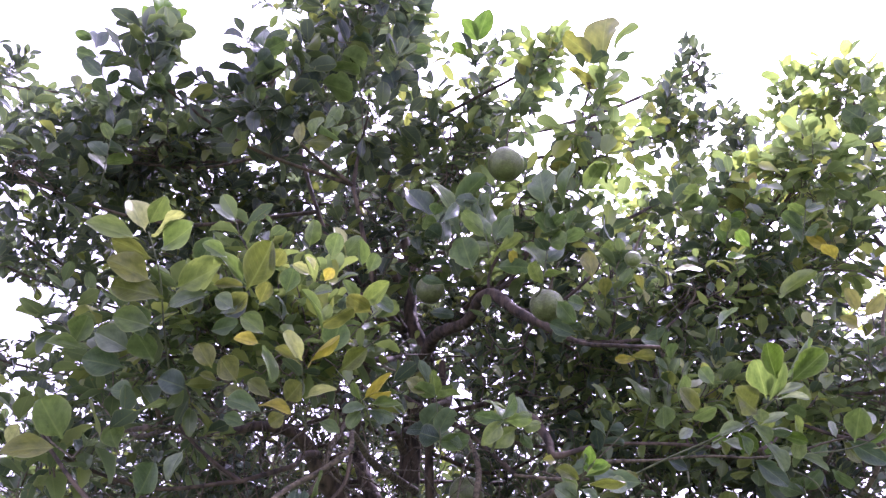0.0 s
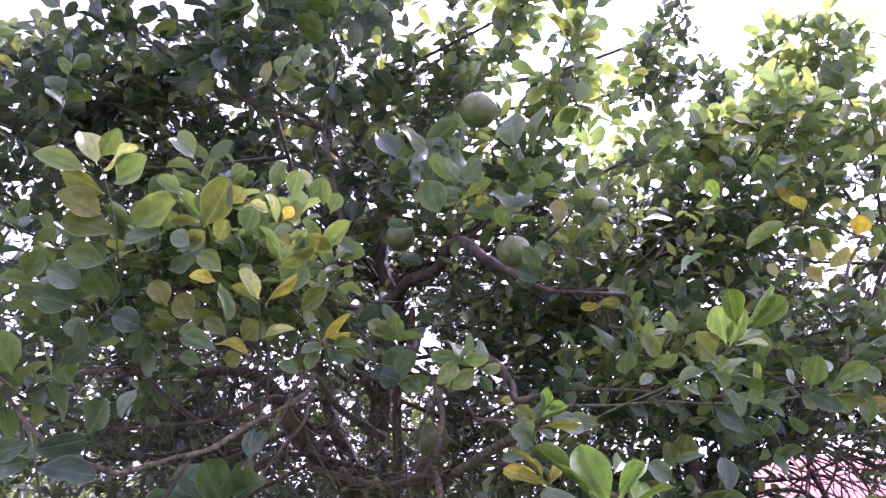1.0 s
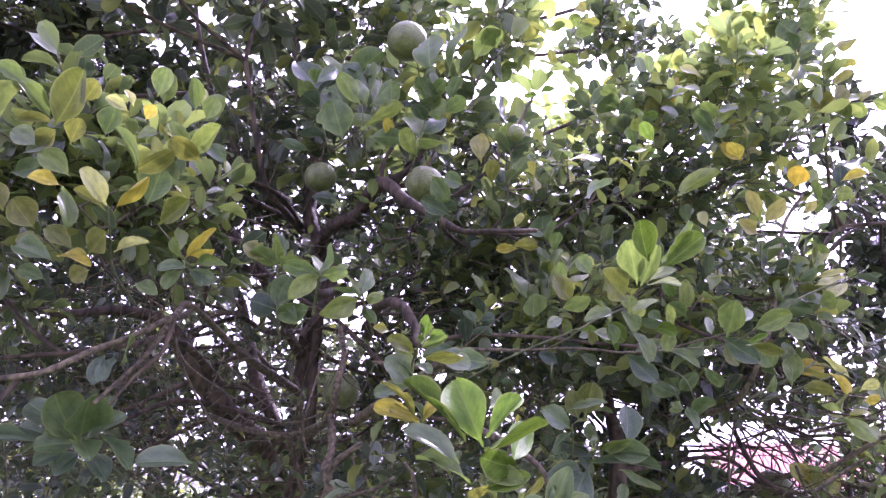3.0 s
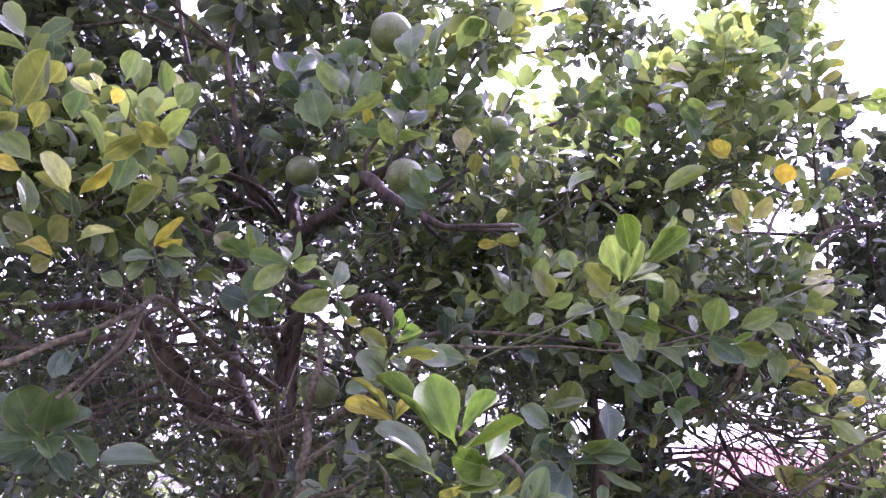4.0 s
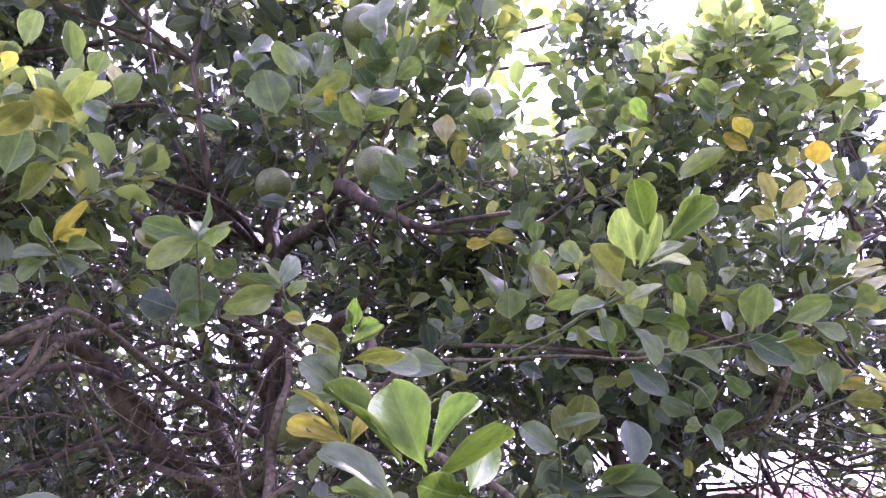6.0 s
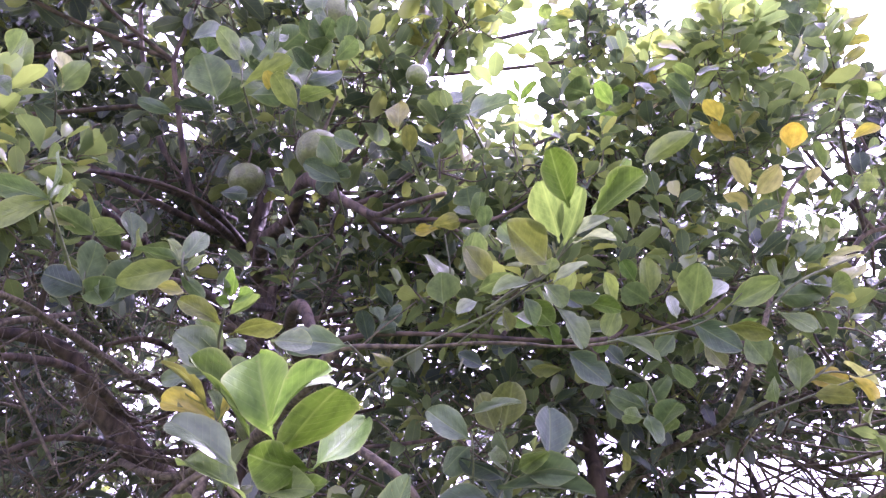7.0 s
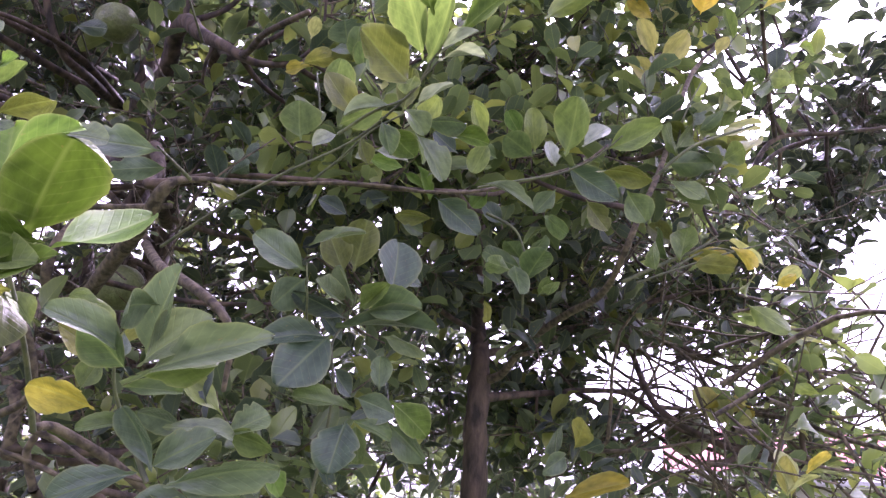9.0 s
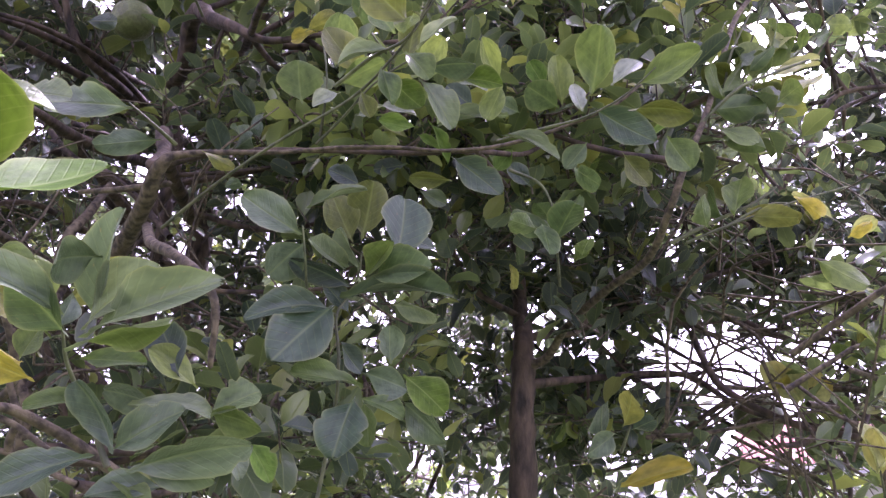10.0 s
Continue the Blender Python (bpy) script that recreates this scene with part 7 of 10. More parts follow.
leaf(s, (0.549, 1.897, 2.053), (0.489, 1.932, 2.065), (-0.498, -0.866, 0.035), 0.026, "yellow")
leaf(s, (0.522, 1.904, 2.058), (0.588, 1.862, 2.062), (-0.060, 0.005, 0.998), 0.029, "olive")
leaf(s, (0.535, 1.903, 2.114), (0.548, 1.868, 2.140), (-0.342, 0.475, 0.810), 0.025, "cream")
s = shoot(tree, [(0.599, 1.760, 1.742, 0.0028), (0.593, 1.740, 1.715, 0.0013)])
leaf(s, (0.447, 1.737, 1.740), (0.480, 1.773, 1.731), (-0.711, 0.676, 0.192), 0.018, "olive")
leaf(s, (0.392, 1.740, 1.757), (0.311, 1.736, 1.746), (-0.143, 0.407, 0.902), 0.030, "blue")
leaf(s, (0.482, 1.742, 1.691), (0.512, 1.723, 1.690), (0.415, 0.629, 0.658), 0.017, "dark")
s = shoot(tree2, [(1.259, 1.980, 1.997, 0.0028), (1.268, 1.950, 2.064, 0.0020), (1.320, 1.950, 2.168, 0.0013)])
leaf(s, (1.339, 1.947, 2.072), (1.389, 1.976, 2.162), (-0.053, -0.943, 0.330), 0.044, "light")
leaf(s, (1.335, 1.951, 2.022), (1.420, 1.943, 2.055), (-0.306, -0.705, 0.640), 0.033, "cream")
leaf(s, (1.293, 1.953, 2.031), (1.332, 1.919, 2.059), (0.468, 0.820, 0.330), 0.029, "green")
leaf(s, (1.249, 1.954, 1.972), (1.209, 1.914, 2.019), (-0.009, 0.764, 0.646), 0.033, "light")
leaf(s, (1.245, 1.948, 1.983), (1.310, 1.973, 2.070), (0.522, -0.841, -0.145), 0.040, "light")
leaf(s, (1.282, 1.950, 1.965), (1.375, 1.950, 2.000), (-0.104, -0.956, 0.275), 0.036, "green")
leaf(s, (1.226, 1.953, 1.925), (1.277, 1.916, 1.875), (-0.586, -0.810, -0.002), 0.042, "green")
leaf(s, (1.220, 1.950, 1.954), (1.310, 1.950, 1.961), (-0.047, 0.769, 0.637), 0.046, "green")
s = shoot(tree2, [(1.263, 2.050, 1.776, 0.0028), (1.379, 2.080, 1.840, 0.0023), (1.474, 2.080, 1.812, 0.0018), (1.503, 2.080, 1.780, 0.0013)])
leaf(s, (1.478, 2.079, 1.806), (1.418, 2.091, 1.870), (0.697, 0.437, 0.568), 0.032, "cream")
leaf(s, (1.500, 2.084, 1.775), (1.529, 2.040, 1.801), (0.324, 0.627, 0.709), 0.030, "cream")
leaf(s, (1.319, 2.080, 1.824), (1.420, 2.080, 1.811), (0.091, 0.731, 0.677), 0.043, "olive")
leaf(s, (1.307, 2.077, 1.825), (1.339, 2.112, 1.913), (0.481, -0.861, 0.165), 0.036, "light")
leaf(s, (1.526, 2.080, 1.669), (1.426, 2.080, 1.730), (0.499, 0.300, 0.813), 0.043, "green")
leaf(s, (1.440, 2.077, 1.744), (1.432, 2.106, 1.786), (-0.941, -0.333, 0.054), 0.019, "light")
leaf(s, (1.281, 2.077, 1.803), (1.251, 2.113, 1.880), (-0.655, -0.749, 0.101), 0.048, "green")
leaf(s, (1.535, 2.085, 1.664), (1.568, 2.033, 1.648), (-0.599, -0.552, 0.580), 0.023, "cream")
s = shoot(tree2, [(1.627, 2.450, 1.456, 0.0028), (1.556, 2.400, 1.509, 0.0020), (1.537, 2.400, 1.532, 0.0013)])
leaf(s, (1.520, 2.400, 1.520), (1.462, 2.400, 1.609), (0.652, 0.628, 0.424), 0.039, "cream")
leaf(s, (1.539, 2.403, 1.517), (1.506, 2.368, 1.585), (0.287, 0.789, 0.543), 0.047, "cream")
leaf(s, (1.550, 2.404, 1.528), (1.577, 2.356, 1.552), (0.559, 0.596, 0.576), 0.030, "cream")
leaf(s, (1.524, 2.405, 1.546), (1.448, 2.353, 1.579), (0.292, 0.180, 0.939), 0.035, "yellow")
leaf(s, (1.564, 2.396, 1.522), (1.633, 2.442, 1.489), (0.282, 0.239, 0.929), 0.032, "light")
leaf(s, (1.532, 2.404, 1.522), (1.475, 2.362, 1.554), (0.159, 0.451, 0.878), 0.028, "cream")
s = shoot(tree2, [(1.434, 2.000, 1.301, 0.0028), (1.402, 1.950, 1.373, 0.0013)])
leaf(s, (1.395, 1.946, 1.364), (1.421, 1.988, 1.443), (-0.203, -0.835, 0.511), 0.036, "cream")
leaf(s, (1.399, 1.955, 1.365), (1.418, 1.899, 1.405), (0.068, 0.588, 0.806), 0.026, "cream")
leaf(s, (1.436, 1.954, 1.402), (1.451, 1.906, 1.436), (0.570, 0.579, 0.583), 0.022, "yellow")
leaf(s, (1.479, 1.947, 1.536), (1.454, 1.985, 1.550), (0.841, 0.432, 0.327), 0.022, "light")
leaf(s, (1.422, 1.945, 1.471), (1.518, 1.996, 1.496), (-0.037, -0.380, 0.924), 0.041, "light")
s = shoot(tree2, [(0.971, 2.050, 1.661, 0.0028), (0.951, 1.950, 1.691, 0.0020), (0.948, 1.950, 1.731, 0.0013)])
leaf(s, (0.950, 1.953, 1.717), (0.871, 1.921, 1.735), (-0.168, 0.762, 0.625), 0.034, "green")
leaf(s, (0.951, 1.954, 1.731), (0.913, 1.912, 1.762), (0.179, 0.477, 0.860), 0.036, "green")
leaf(s, (0.949, 1.953, 1.725), (0.991, 1.922, 1.772), (0.436, 0.878, 0.197), 0.040, "green")
leaf(s, (0.977, 1.953, 1.669), (0.995, 1.919, 1.696), (0.253, 0.677, 0.692), 0.022, "light")
leaf(s, (0.949, 1.947, 1.706), (0.938, 1.981, 1.762), (-0.068, -0.861, 0.504), 0.028, "blue")
s = shoot(tree, [(0.562, 2.500, 3.147, 0.0028), (0.604, 2.400, 3.304, 0.0020), (0.659, 2.400, 3.513, 0.0013)])
leaf(s, (0.653, 2.400, 3.478), (0.687, 2.400, 3.802), (0.067, -0.998, -0.007), 0.119, "olive")
leaf(s, (0.659, 2.400, 3.511), (0.506, 2.400, 3.640), (0.361, 0.830, 0.425), 0.093, "olive")
leaf(s, (0.690, 2.400, 3.505), (0.850, 2.400, 3.593), (-0.040, -0.997, 0.073), 0.066, "light")
leaf(s, (0.716, 2.400, 3.586), (0.804, 2.400, 3.741), (-0.634, -0.685, 0.359), 0.065, "light")
leaf(s, (0.630, 2.400, 3.351), (0.521, 2.400, 3.484), (0.475, 0.790, 0.389), 0.062, "olive")
leaf(s, (0.608, 2.403, 3.330), (0.722, 2.374, 3.371), (-0.046, 0.758, 0.651), 0.047, "olive")
s = shoot(tree, [(-1.313, 2.600, 3.532, 0.0028), (-1.348, 2.500, 3.783, 0.0013)])
leaf(s, (-1.356, 2.500, 3.797), (-1.481, 2.500, 3.942), (0.508, 0.741, 0.439), 0.070, "lime")
leaf(s, (-1.356, 2.500, 3.825), (-1.399, 2.500, 4.047), (-0.178, -0.983, -0.035), 0.082, "lime")
leaf(s, (-1.359, 2.500, 3.818), (-1.271, 2.500, 3.922), (-0.616, 0.587, 0.525), 0.053, "lime")
leaf(s, (-1.352, 2.500, 3.754), (-1.276, 2.500, 3.614), (-0.250, -0.958, -0.136), 0.066, "blue")
leaf(s, (-1.338, 2.500, 3.719), (-1.484, 2.500, 3.854), (0.531, 0.620, 0.577), 0.072, "lime")
s = shoot(tree, [(0.087, 2.700, 3.670, 0.0028), (0.127, 2.600, 3.825, 0.0013)])
leaf(s, (0.133, 2.600, 3.805), (0.058, 2.600, 3.950), (0.853, 0.278, 0.441), 0.059, "lime")
leaf(s, (0.122, 2.600, 3.808), (0.174, 2.600, 3.996), (-0.873, 0.422, 0.243), 0.071, "lime")
leaf(s, (0.113, 2.600, 3.669), (0.053, 2.600, 3.879), (0.847, 0.475, 0.241), 0.079, "dark")
leaf(s, (0.107, 2.600, 3.676), (0.018, 2.600, 3.809), (0.722, 0.495, 0.484), 0.058, "lime")
s = shoot(tree, [(0.329, 1.850, 2.345, 0.0028), (0.321, 1.700, 2.359, 0.0020), (0.299, 1.700, 2.449, 0.0013)])
leaf(s, (0.296, 1.700, 2.417), (0.269, 1.700, 2.553), (0.078, -0.997, 0.015), 0.072, "green")
leaf(s, (0.335, 1.700, 2.412), (0.363, 1.700, 2.569), (-0.381, -0.922, 0.070), 0.058, "green")
leaf(s, (0.456, 1.704, 2.508), (0.428, 1.656, 2.539), (-0.207, 0.607, 0.768), 0.051, "green")
leaf(s, (0.325, 1.705, 2.354), (0.285, 1.654, 2.381), (-0.261, 0.604, 0.753), 0.044, "green")
leaf(s, (0.348, 1.705, 2.340), (0.352, 1.654, 2.389), (-0.129, 0.682, 0.720), 0.041, "green")
leaf(s, (0.330, 1.704, 2.330), (0.277, 1.664, 2.327), (-0.393, 0.462, 0.795), 0.046, "dark")
leaf(s, (0.327, 1.705, 2.315), (0.382, 1.654, 2.331), (0.055, 0.354, 0.934), 0.036, "green")
leaf(s, (0.400, 1.702, 2.469), (0.437, 1.677, 2.549), (0.149, 0.961, 0.232), 0.044, "light")
s = shoot(tree, [(0.054, 2.200, 2.565, 0.0028), (0.041, 2.100, 2.626, 0.0020), (0.044, 2.100, 2.703, 0.0013)])
leaf(s, (0.044, 2.100, 2.610), (-0.034, 2.100, 2.742), (0.223, -0.966, 0.132), 0.056, "green")
leaf(s, (0.044, 2.100, 2.629), (0.112, 2.100, 2.772), (-0.429, 0.880, 0.203), 0.075, "green")
leaf(s, (-0.019, 2.100, 2.566), (-0.119, 2.100, 2.716), (-0.155, -0.982, -0.104), 0.077, "dark")
leaf(s, (0.061, 2.100, 2.555), (0.103, 2.100, 2.688), (0.276, -0.957, -0.087), 0.074, "green")
leaf(s, (0.053, 2.100, 2.568), (-0.074, 2.100, 2.580), (0.055, 0.816, 0.576), 0.065, "green")
leaf(s, (0.060, 2.100, 2.522), (-0.012, 2.100, 2.641), (-0.114, -0.991, -0.069), 0.069, "green")
leaf(s, (0.059, 2.100, 2.594), (0.079, 2.100, 2.746), (-0.294, -0.955, 0.039), 0.056, "light")
s = shoot(tree, [(-0.276, 1.600, 1.729, 0.0028), (-0.276, 1.600, 1.685, 0.0013)])
leaf(s, (-0.271, 1.604, 1.679), (-0.269, 1.561, 1.623), (0.356, -0.735, 0.577), 0.031, "blue")
leaf(s, (-0.287, 1.604, 1.676), (-0.288, 1.564, 1.625), (0.784, -0.497, 0.372), 0.023, "blue")
leaf(s, (-0.256, 1.604, 1.657), (-0.224, 1.560, 1.708), (0.444, 0.794, 0.415), 0.027, "light")
s = shoot(tree, [(-0.589, 1.400, 1.498, 0.0028), (-0.563, 1.300, 1.570, 0.0020), (-0.586, 1.300, 1.626, 0.0013)])
leaf(s, (-0.573, 1.302, 1.609), (-0.645, 1.282, 1.585), (0.274, -0.961, -0.034), 0.039, "dark")
leaf(s, (-0.578, 1.300, 1.596), (-0.488, 1.300, 1.613), (0.005, -1.000, -0.028), 0.043, "dark")
leaf(s, (-0.573, 1.300, 1.571), (-0.464, 1.300, 1.563), (0.022, -0.957, 0.289), 0.043, "dark")
leaf(s, (-0.560, 1.300, 1.582), (-0.669, 1.300, 1.560), (-0.024, -0.993, 0.119), 0.040, "dark")
s = shoot(tree2, [(1.033, 2.050, 2.251, 0.0028), (0.992, 1.950, 2.271, 0.0013)])
leaf(s, (0.991, 1.954, 2.269), (0.925, 1.912, 2.289), (0.055, 0.355, 0.933), 0.029, "light")
leaf(s, (0.986, 1.950, 2.255), (1.085, 1.950, 2.346), (-0.485, 0.696, 0.529), 0.049, "light")
leaf(s, (0.935, 1.953, 2.416), (0.888, 1.924, 2.465), (0.145, 0.792, 0.592), 0.039, "lime")
leaf(s, (0.943, 1.951, 2.387), (0.854, 1.936, 2.391), (0.046, -0.004, 0.999), 0.033, "lime")
leaf(s, (1.177, 1.954, 2.377), (1.131, 1.910, 2.415), (0.274, 0.441, 0.855), 0.042, "yellow")
s = shoot(tree, [(0.831, 3.250, 3.243, 0.0028), (0.841, 3.200, 3.465, 0.0013)])
leaf(s, (0.840, 3.200, 3.386), (0.774, 3.200, 3.460), (0.227, 0.952, 0.205), 0.037, "lime")
leaf(s, (0.835, 3.200, 3.399), (0.886, 3.200, 3.507), (-0.562, 0.784, 0.263), 0.043, "lime")
leaf(s, (0.838, 3.200, 3.415), (0.810, 3.200, 3.522), (0.806, 0.553, 0.210), 0.040, "lime")
leaf(s, (0.836, 3.200, 3.371), (0.927, 3.200, 3.438), (-0.133, -0.974, 0.181), 0.041, "lime")
leaf(s, (0.842, 3.202, 3.369), (0.755, 3.176, 3.344), (-0.341, 0.920, 0.195), 0.034, "lime")
s = shoot(tree, [(0.490, 2.000, 2.243, 0.0028), (0.475, 1.900, 2.239, 0.0013)])
leaf(s, (0.474, 1.904, 2.231), (0.469, 1.857, 2.283), (0.144, 0.722, 0.677), 0.036, "olive")
leaf(s, (0.444, 1.898, 2.288), (0.434, 1.921, 2.393), (-0.842, -0.538, 0.036), 0.039, "olive")
leaf(s, (0.591, 1.896, 2.210), (0.585, 1.935, 2.323), (0.397, -0.861, 0.317), 0.044, "olive")
leaf(s, (0.510, 1.897, 2.411), (0.467, 1.932, 2.508), (-0.780, -0.614, -0.119), 0.054, "dark")
leaf(s, (0.664, 1.900, 2.318), (0.761, 1.900, 2.332), (-0.147, 0.006, 0.989), 0.036, "cream")

# leaves along the long arm
s = shoot(tree, [(0.861, 1.800, 1.755, 0.0028), (0.906, 1.790, 1.726, 0.0020), (0.928, 1.790, 1.667, 0.0013)])
leaf(s, (0.922, 1.794, 1.645), (0.941, 1.749, 1.691), (0.277, 0.744, 0.608), 0.047, "green")
leaf(s, (0.902, 1.793, 1.662), (0.855, 1.760, 1.663), (-0.512, 0.724, 0.463), 0.031, "green")
leaf(s, (0.904, 1.793, 1.671), (0.914, 1.763, 1.623), (-0.265, -0.844, 0.466), 0.034, "green")
leaf(s, (0.952, 1.793, 1.757), (0.978, 1.762, 1.715), (-0.805, -0.590, -0.062), 0.036, "green")
leaf(s, (0.957, 1.792, 1.626), (0.962, 1.771, 1.645), (0.303, 0.677, 0.671), 0.026, "light")
leaf(s, (0.861, 1.788, 1.611), (0.876, 1.812, 1.588), (0.174, 0.612, 0.772), 0.017, "olive")
s = shoot(tree2, [(1.165, 1.970, 1.716, 0.0028), (1.238, 1.950, 1.744, 0.0023), (1.334, 1.950, 1.782, 0.0018), (1.432, 1.950, 1.815, 0.0013)])
leaf(s, (1.260, 1.952, 1.756), (1.332, 1.929, 1.749), (0.290, 0.732, 0.616), 0.040, "olive")
leaf(s, (1.343, 1.954, 1.797), (1.368, 1.907, 1.739), (0.948, 0.150, 0.282), 0.029, "yellow")
leaf(s, (1.418, 1.954, 1.727), (1.439, 1.914, 1.736), (0.811, 0.507, 0.292), 0.025, "yellow")
leaf(s, (1.359, 1.952, 1.689), (1.419, 1.928, 1.632), (0.650, 0.640, 0.410), 0.036, "light")
leaf(s, (1.237, 1.947, 1.751), (1.275, 1.984, 1.846), (-0.816, -0.340, 0.468), 0.040, "light")
leaf(s, (1.195, 1.954, 1.735), (1.168, 1.911, 1.774), (-0.056, 0.693, 0.718), 0.040, "green")
leaf(s, (1.357, 1.950, 1.965), (1.413, 1.950, 2.055), (-0.784, -0.377, 0.493), 0.039, "cream")
leaf(s, (1.340, 1.954, 1.972), (1.364, 1.912, 1.983), (0.479, 0.461, 0.748), 0.043, "light")
leaf(s, (1.235, 1.946, 1.896), (1.314, 1.987, 1.914), (-0.435, 0.531, 0.727), 0.044, "green")
leaf(s, (1.330, 1.947, 2.023), (1.336, 1.978, 2.090), (-0.661, -0.661, 0.355), 0.045, "light")
leaf(s, (1.279, 1.946, 2.032), (1.317, 1.987, 2.121), (0.012, -0.913, 0.408), 0.040, "green")
leaf(s, (1.356, 1.947, 1.699), (1.392, 1.981, 1.756), (-0.561, -0.506, 0.655), 0.027, "light")
leaf(s, (1.341, 1.946, 2.068), (1.406, 1.987, 2.162), (-0.449, -0.658, 0.604), 0.044, "cream")
s = shoot(tree, [(1.047, 2.000, 1.387, 0.0028), (1.036, 1.900, 1.415, 0.0013)])
leaf(s, (1.027, 1.904, 1.413), (1.041, 1.857, 1.460), (0.531, 0.665, 0.525), 0.039, "olive")
leaf(s, (0.997, 1.903, 1.399), (0.989, 1.866, 1.441), (-0.051, 0.752, 0.657), 0.040, "dark")
leaf(s, (1.016, 1.903, 1.406), (0.978, 1.870, 1.378), (0.370, -0.810, 0.455), 0.031, "dark")
leaf(s, (1.038, 1.903, 1.410), (1.064, 1.871, 1.425), (0.564, 0.672, 0.480), 0.028, "dark")

# fuller growth behind and above
clump(tree, "crown_green", (-2.3, 3.6, 1.7), (0.5, 0.4, 0.36), 62, 0.1)
clump(tree, "crown_dark", (-1.6, 3.9, 2.1), (0.5, 0.4, 0.36), 62, 0.1)
clump(tree, "crown_dark", (-1.0, 4.2, 2.6), (0.5, 0.4, 0.36), 30, 0.1)
clump(tree, "crown_green", (-0.4, 4.3, 2.2), (0.5, 0.4, 0.36), 50, 0.1)
clump(tree, "crown_dark", (0.2, 4.2, 2.9), (0.5, 0.4, 0.36), 14, 0.1)
clump(tree, "crown_dark", (0.5, 4.0, 2.0), (0.5, 0.4, 0.36), 30, 0.1)
clump(tree, "crown_green", (-1.9, 3.4, 3.3), (0.5, 0.4, 0.36), 62, 0.1)
clump(tree, "crown_dark", (-1.1, 3.7, 3.3), (0.5, 0.4, 0.36), 62, 0.1)
clump(tree, "crown_dark", (-0.4, 3.9, 3.7), (0.5, 0.4, 0.36), 62, 0.1)
clump(tree, "crown_green", (-0.6, 3.0, 4.2), (0.5, 0.4, 0.36), 62, 0.1)
clump(tree, "crown_dark", (-1.7, 4.1, 1.2), (0.5, 0.4, 0.36), 62, 0.1)
clump(tree, "crown_dark", (-0.6, 4.4, 1.3), (0.5, 0.4, 0.36), 62, 0.1)
clump(tree, "crown_green", (0.3, 4.2, 1.2), (0.5, 0.4, 0.36), 62, 0.1)
clump(tree, "crown_dark", (-2.6, 3.0, 2.3), (0.5, 0.4, 0.36), 62, 0.1)
clump(tree, "crown_dark", (-0.9, 3.2, 3.9), (0.5, 0.4, 0.36), 62, 0.1)
clump(tree, "crown_green", (-0.3, 4.4, 3.0), (0.5, 0.4, 0.36), 14, 0.1)
clump(tree2, "crown_green", (1.0, 3.9, 2.5), (0.42, 0.4, 0.34), 50, 0.1)
clump(tree2, "crown_dark", (1.5, 3.8, 3.0), (0.42, 0.4, 0.34), 50, 0.1)
clump(tree2, "crown_dark", (1.2, 3.6, 1.4), (0.42, 0.4, 0.34), 50, 0.1)
clump(tree2, "crown_green", (1.9, 3.9, 2.4), (0.42, 0.4, 0.34), 50, 0.1)
clump(tree2, "crown_shaded", (3.0, 3.7, 3.2), (0.42, 0.4, 0.34), 50, 0.1)
clump(tree2, "crown_dark", (0.9, 4.2, 1.9), (0.42, 0.4, 0.34), 50, 0.1)
clump(tree2, "crown_green", (2.2, 4.3, 3.2), (0.42, 0.4, 0.34), 50, 0.1)

# upright leafy shoots against the sky
s = shoot(tree2, [(1.764, 2.660, 2.827, 0.0028), (1.749, 2.600, 2.923, 0.0020), (1.844, 2.600, 3.497, 0.0013)])
leaf(s, (1.752, 2.600, 2.912), (1.714, 2.600, 3.027), (0.855, 0.434, 0.284), 0.055, "green")
leaf(s, (1.749, 2.600, 2.953), (1.818, 2.600, 3.078), (-0.664, -0.653, 0.364), 0.052, "light")
leaf(s, (1.764, 2.597, 2.994), (1.745, 2.627, 3.127), (-0.878, -0.478, -0.023), 0.078, "green")
leaf(s, (1.759, 2.600, 3.042), (1.878, 2.600, 3.108), (-0.295, 0.791, 0.536), 0.053, "green")
leaf(s, (1.782, 2.600, 3.083), (1.721, 2.600, 3.168), (0.544, 0.741, 0.393), 0.044, "green")
leaf(s, (1.777, 2.600, 3.126), (1.849, 2.600, 3.214), (0.117, -0.989, -0.095), 0.050, "green")
leaf(s, (1.794, 2.601, 3.170), (1.757, 2.590, 3.250), (0.316, 0.908, 0.275), 0.051, "green")
leaf(s, (1.790, 2.600, 3.212), (1.884, 2.600, 3.318), (-0.293, 0.919, 0.263), 0.051, "green")
leaf(s, (1.809, 2.601, 3.258), (1.772, 2.589, 3.352), (0.465, 0.836, 0.292), 0.060, "green")
leaf(s, (1.807, 2.601, 3.306), (1.877, 2.588, 3.369), (-0.178, -0.984, -0.004), 0.060, "light")
leaf(s, (1.824, 2.596, 3.350), (1.790, 2.644, 3.434), (0.933, 0.288, 0.214), 0.080, "green")
leaf(s, (1.823, 2.604, 3.403), (1.880, 2.558, 3.412), (0.588, 0.768, 0.254), 0.078, "green")
leaf(s, (1.843, 2.600, 3.445), (1.767, 2.604, 3.496), (0.540, 0.312, 0.781), 0.042, "green")
leaf(s, (1.837, 2.600, 3.487), (1.910, 2.600, 3.600), (0.111, -0.991, -0.072), 0.061, "light")
s = shoot(tree2, [(1.707, 2.860, 2.898, 0.0028), (1.665, 2.800, 3.005, 0.0020), (1.624, 2.800, 3.623, 0.0013)])
leaf(s, (1.670, 2.800, 2.996), (1.614, 2.800, 3.095), (0.691, 0.606, 0.393), 0.041, "green")
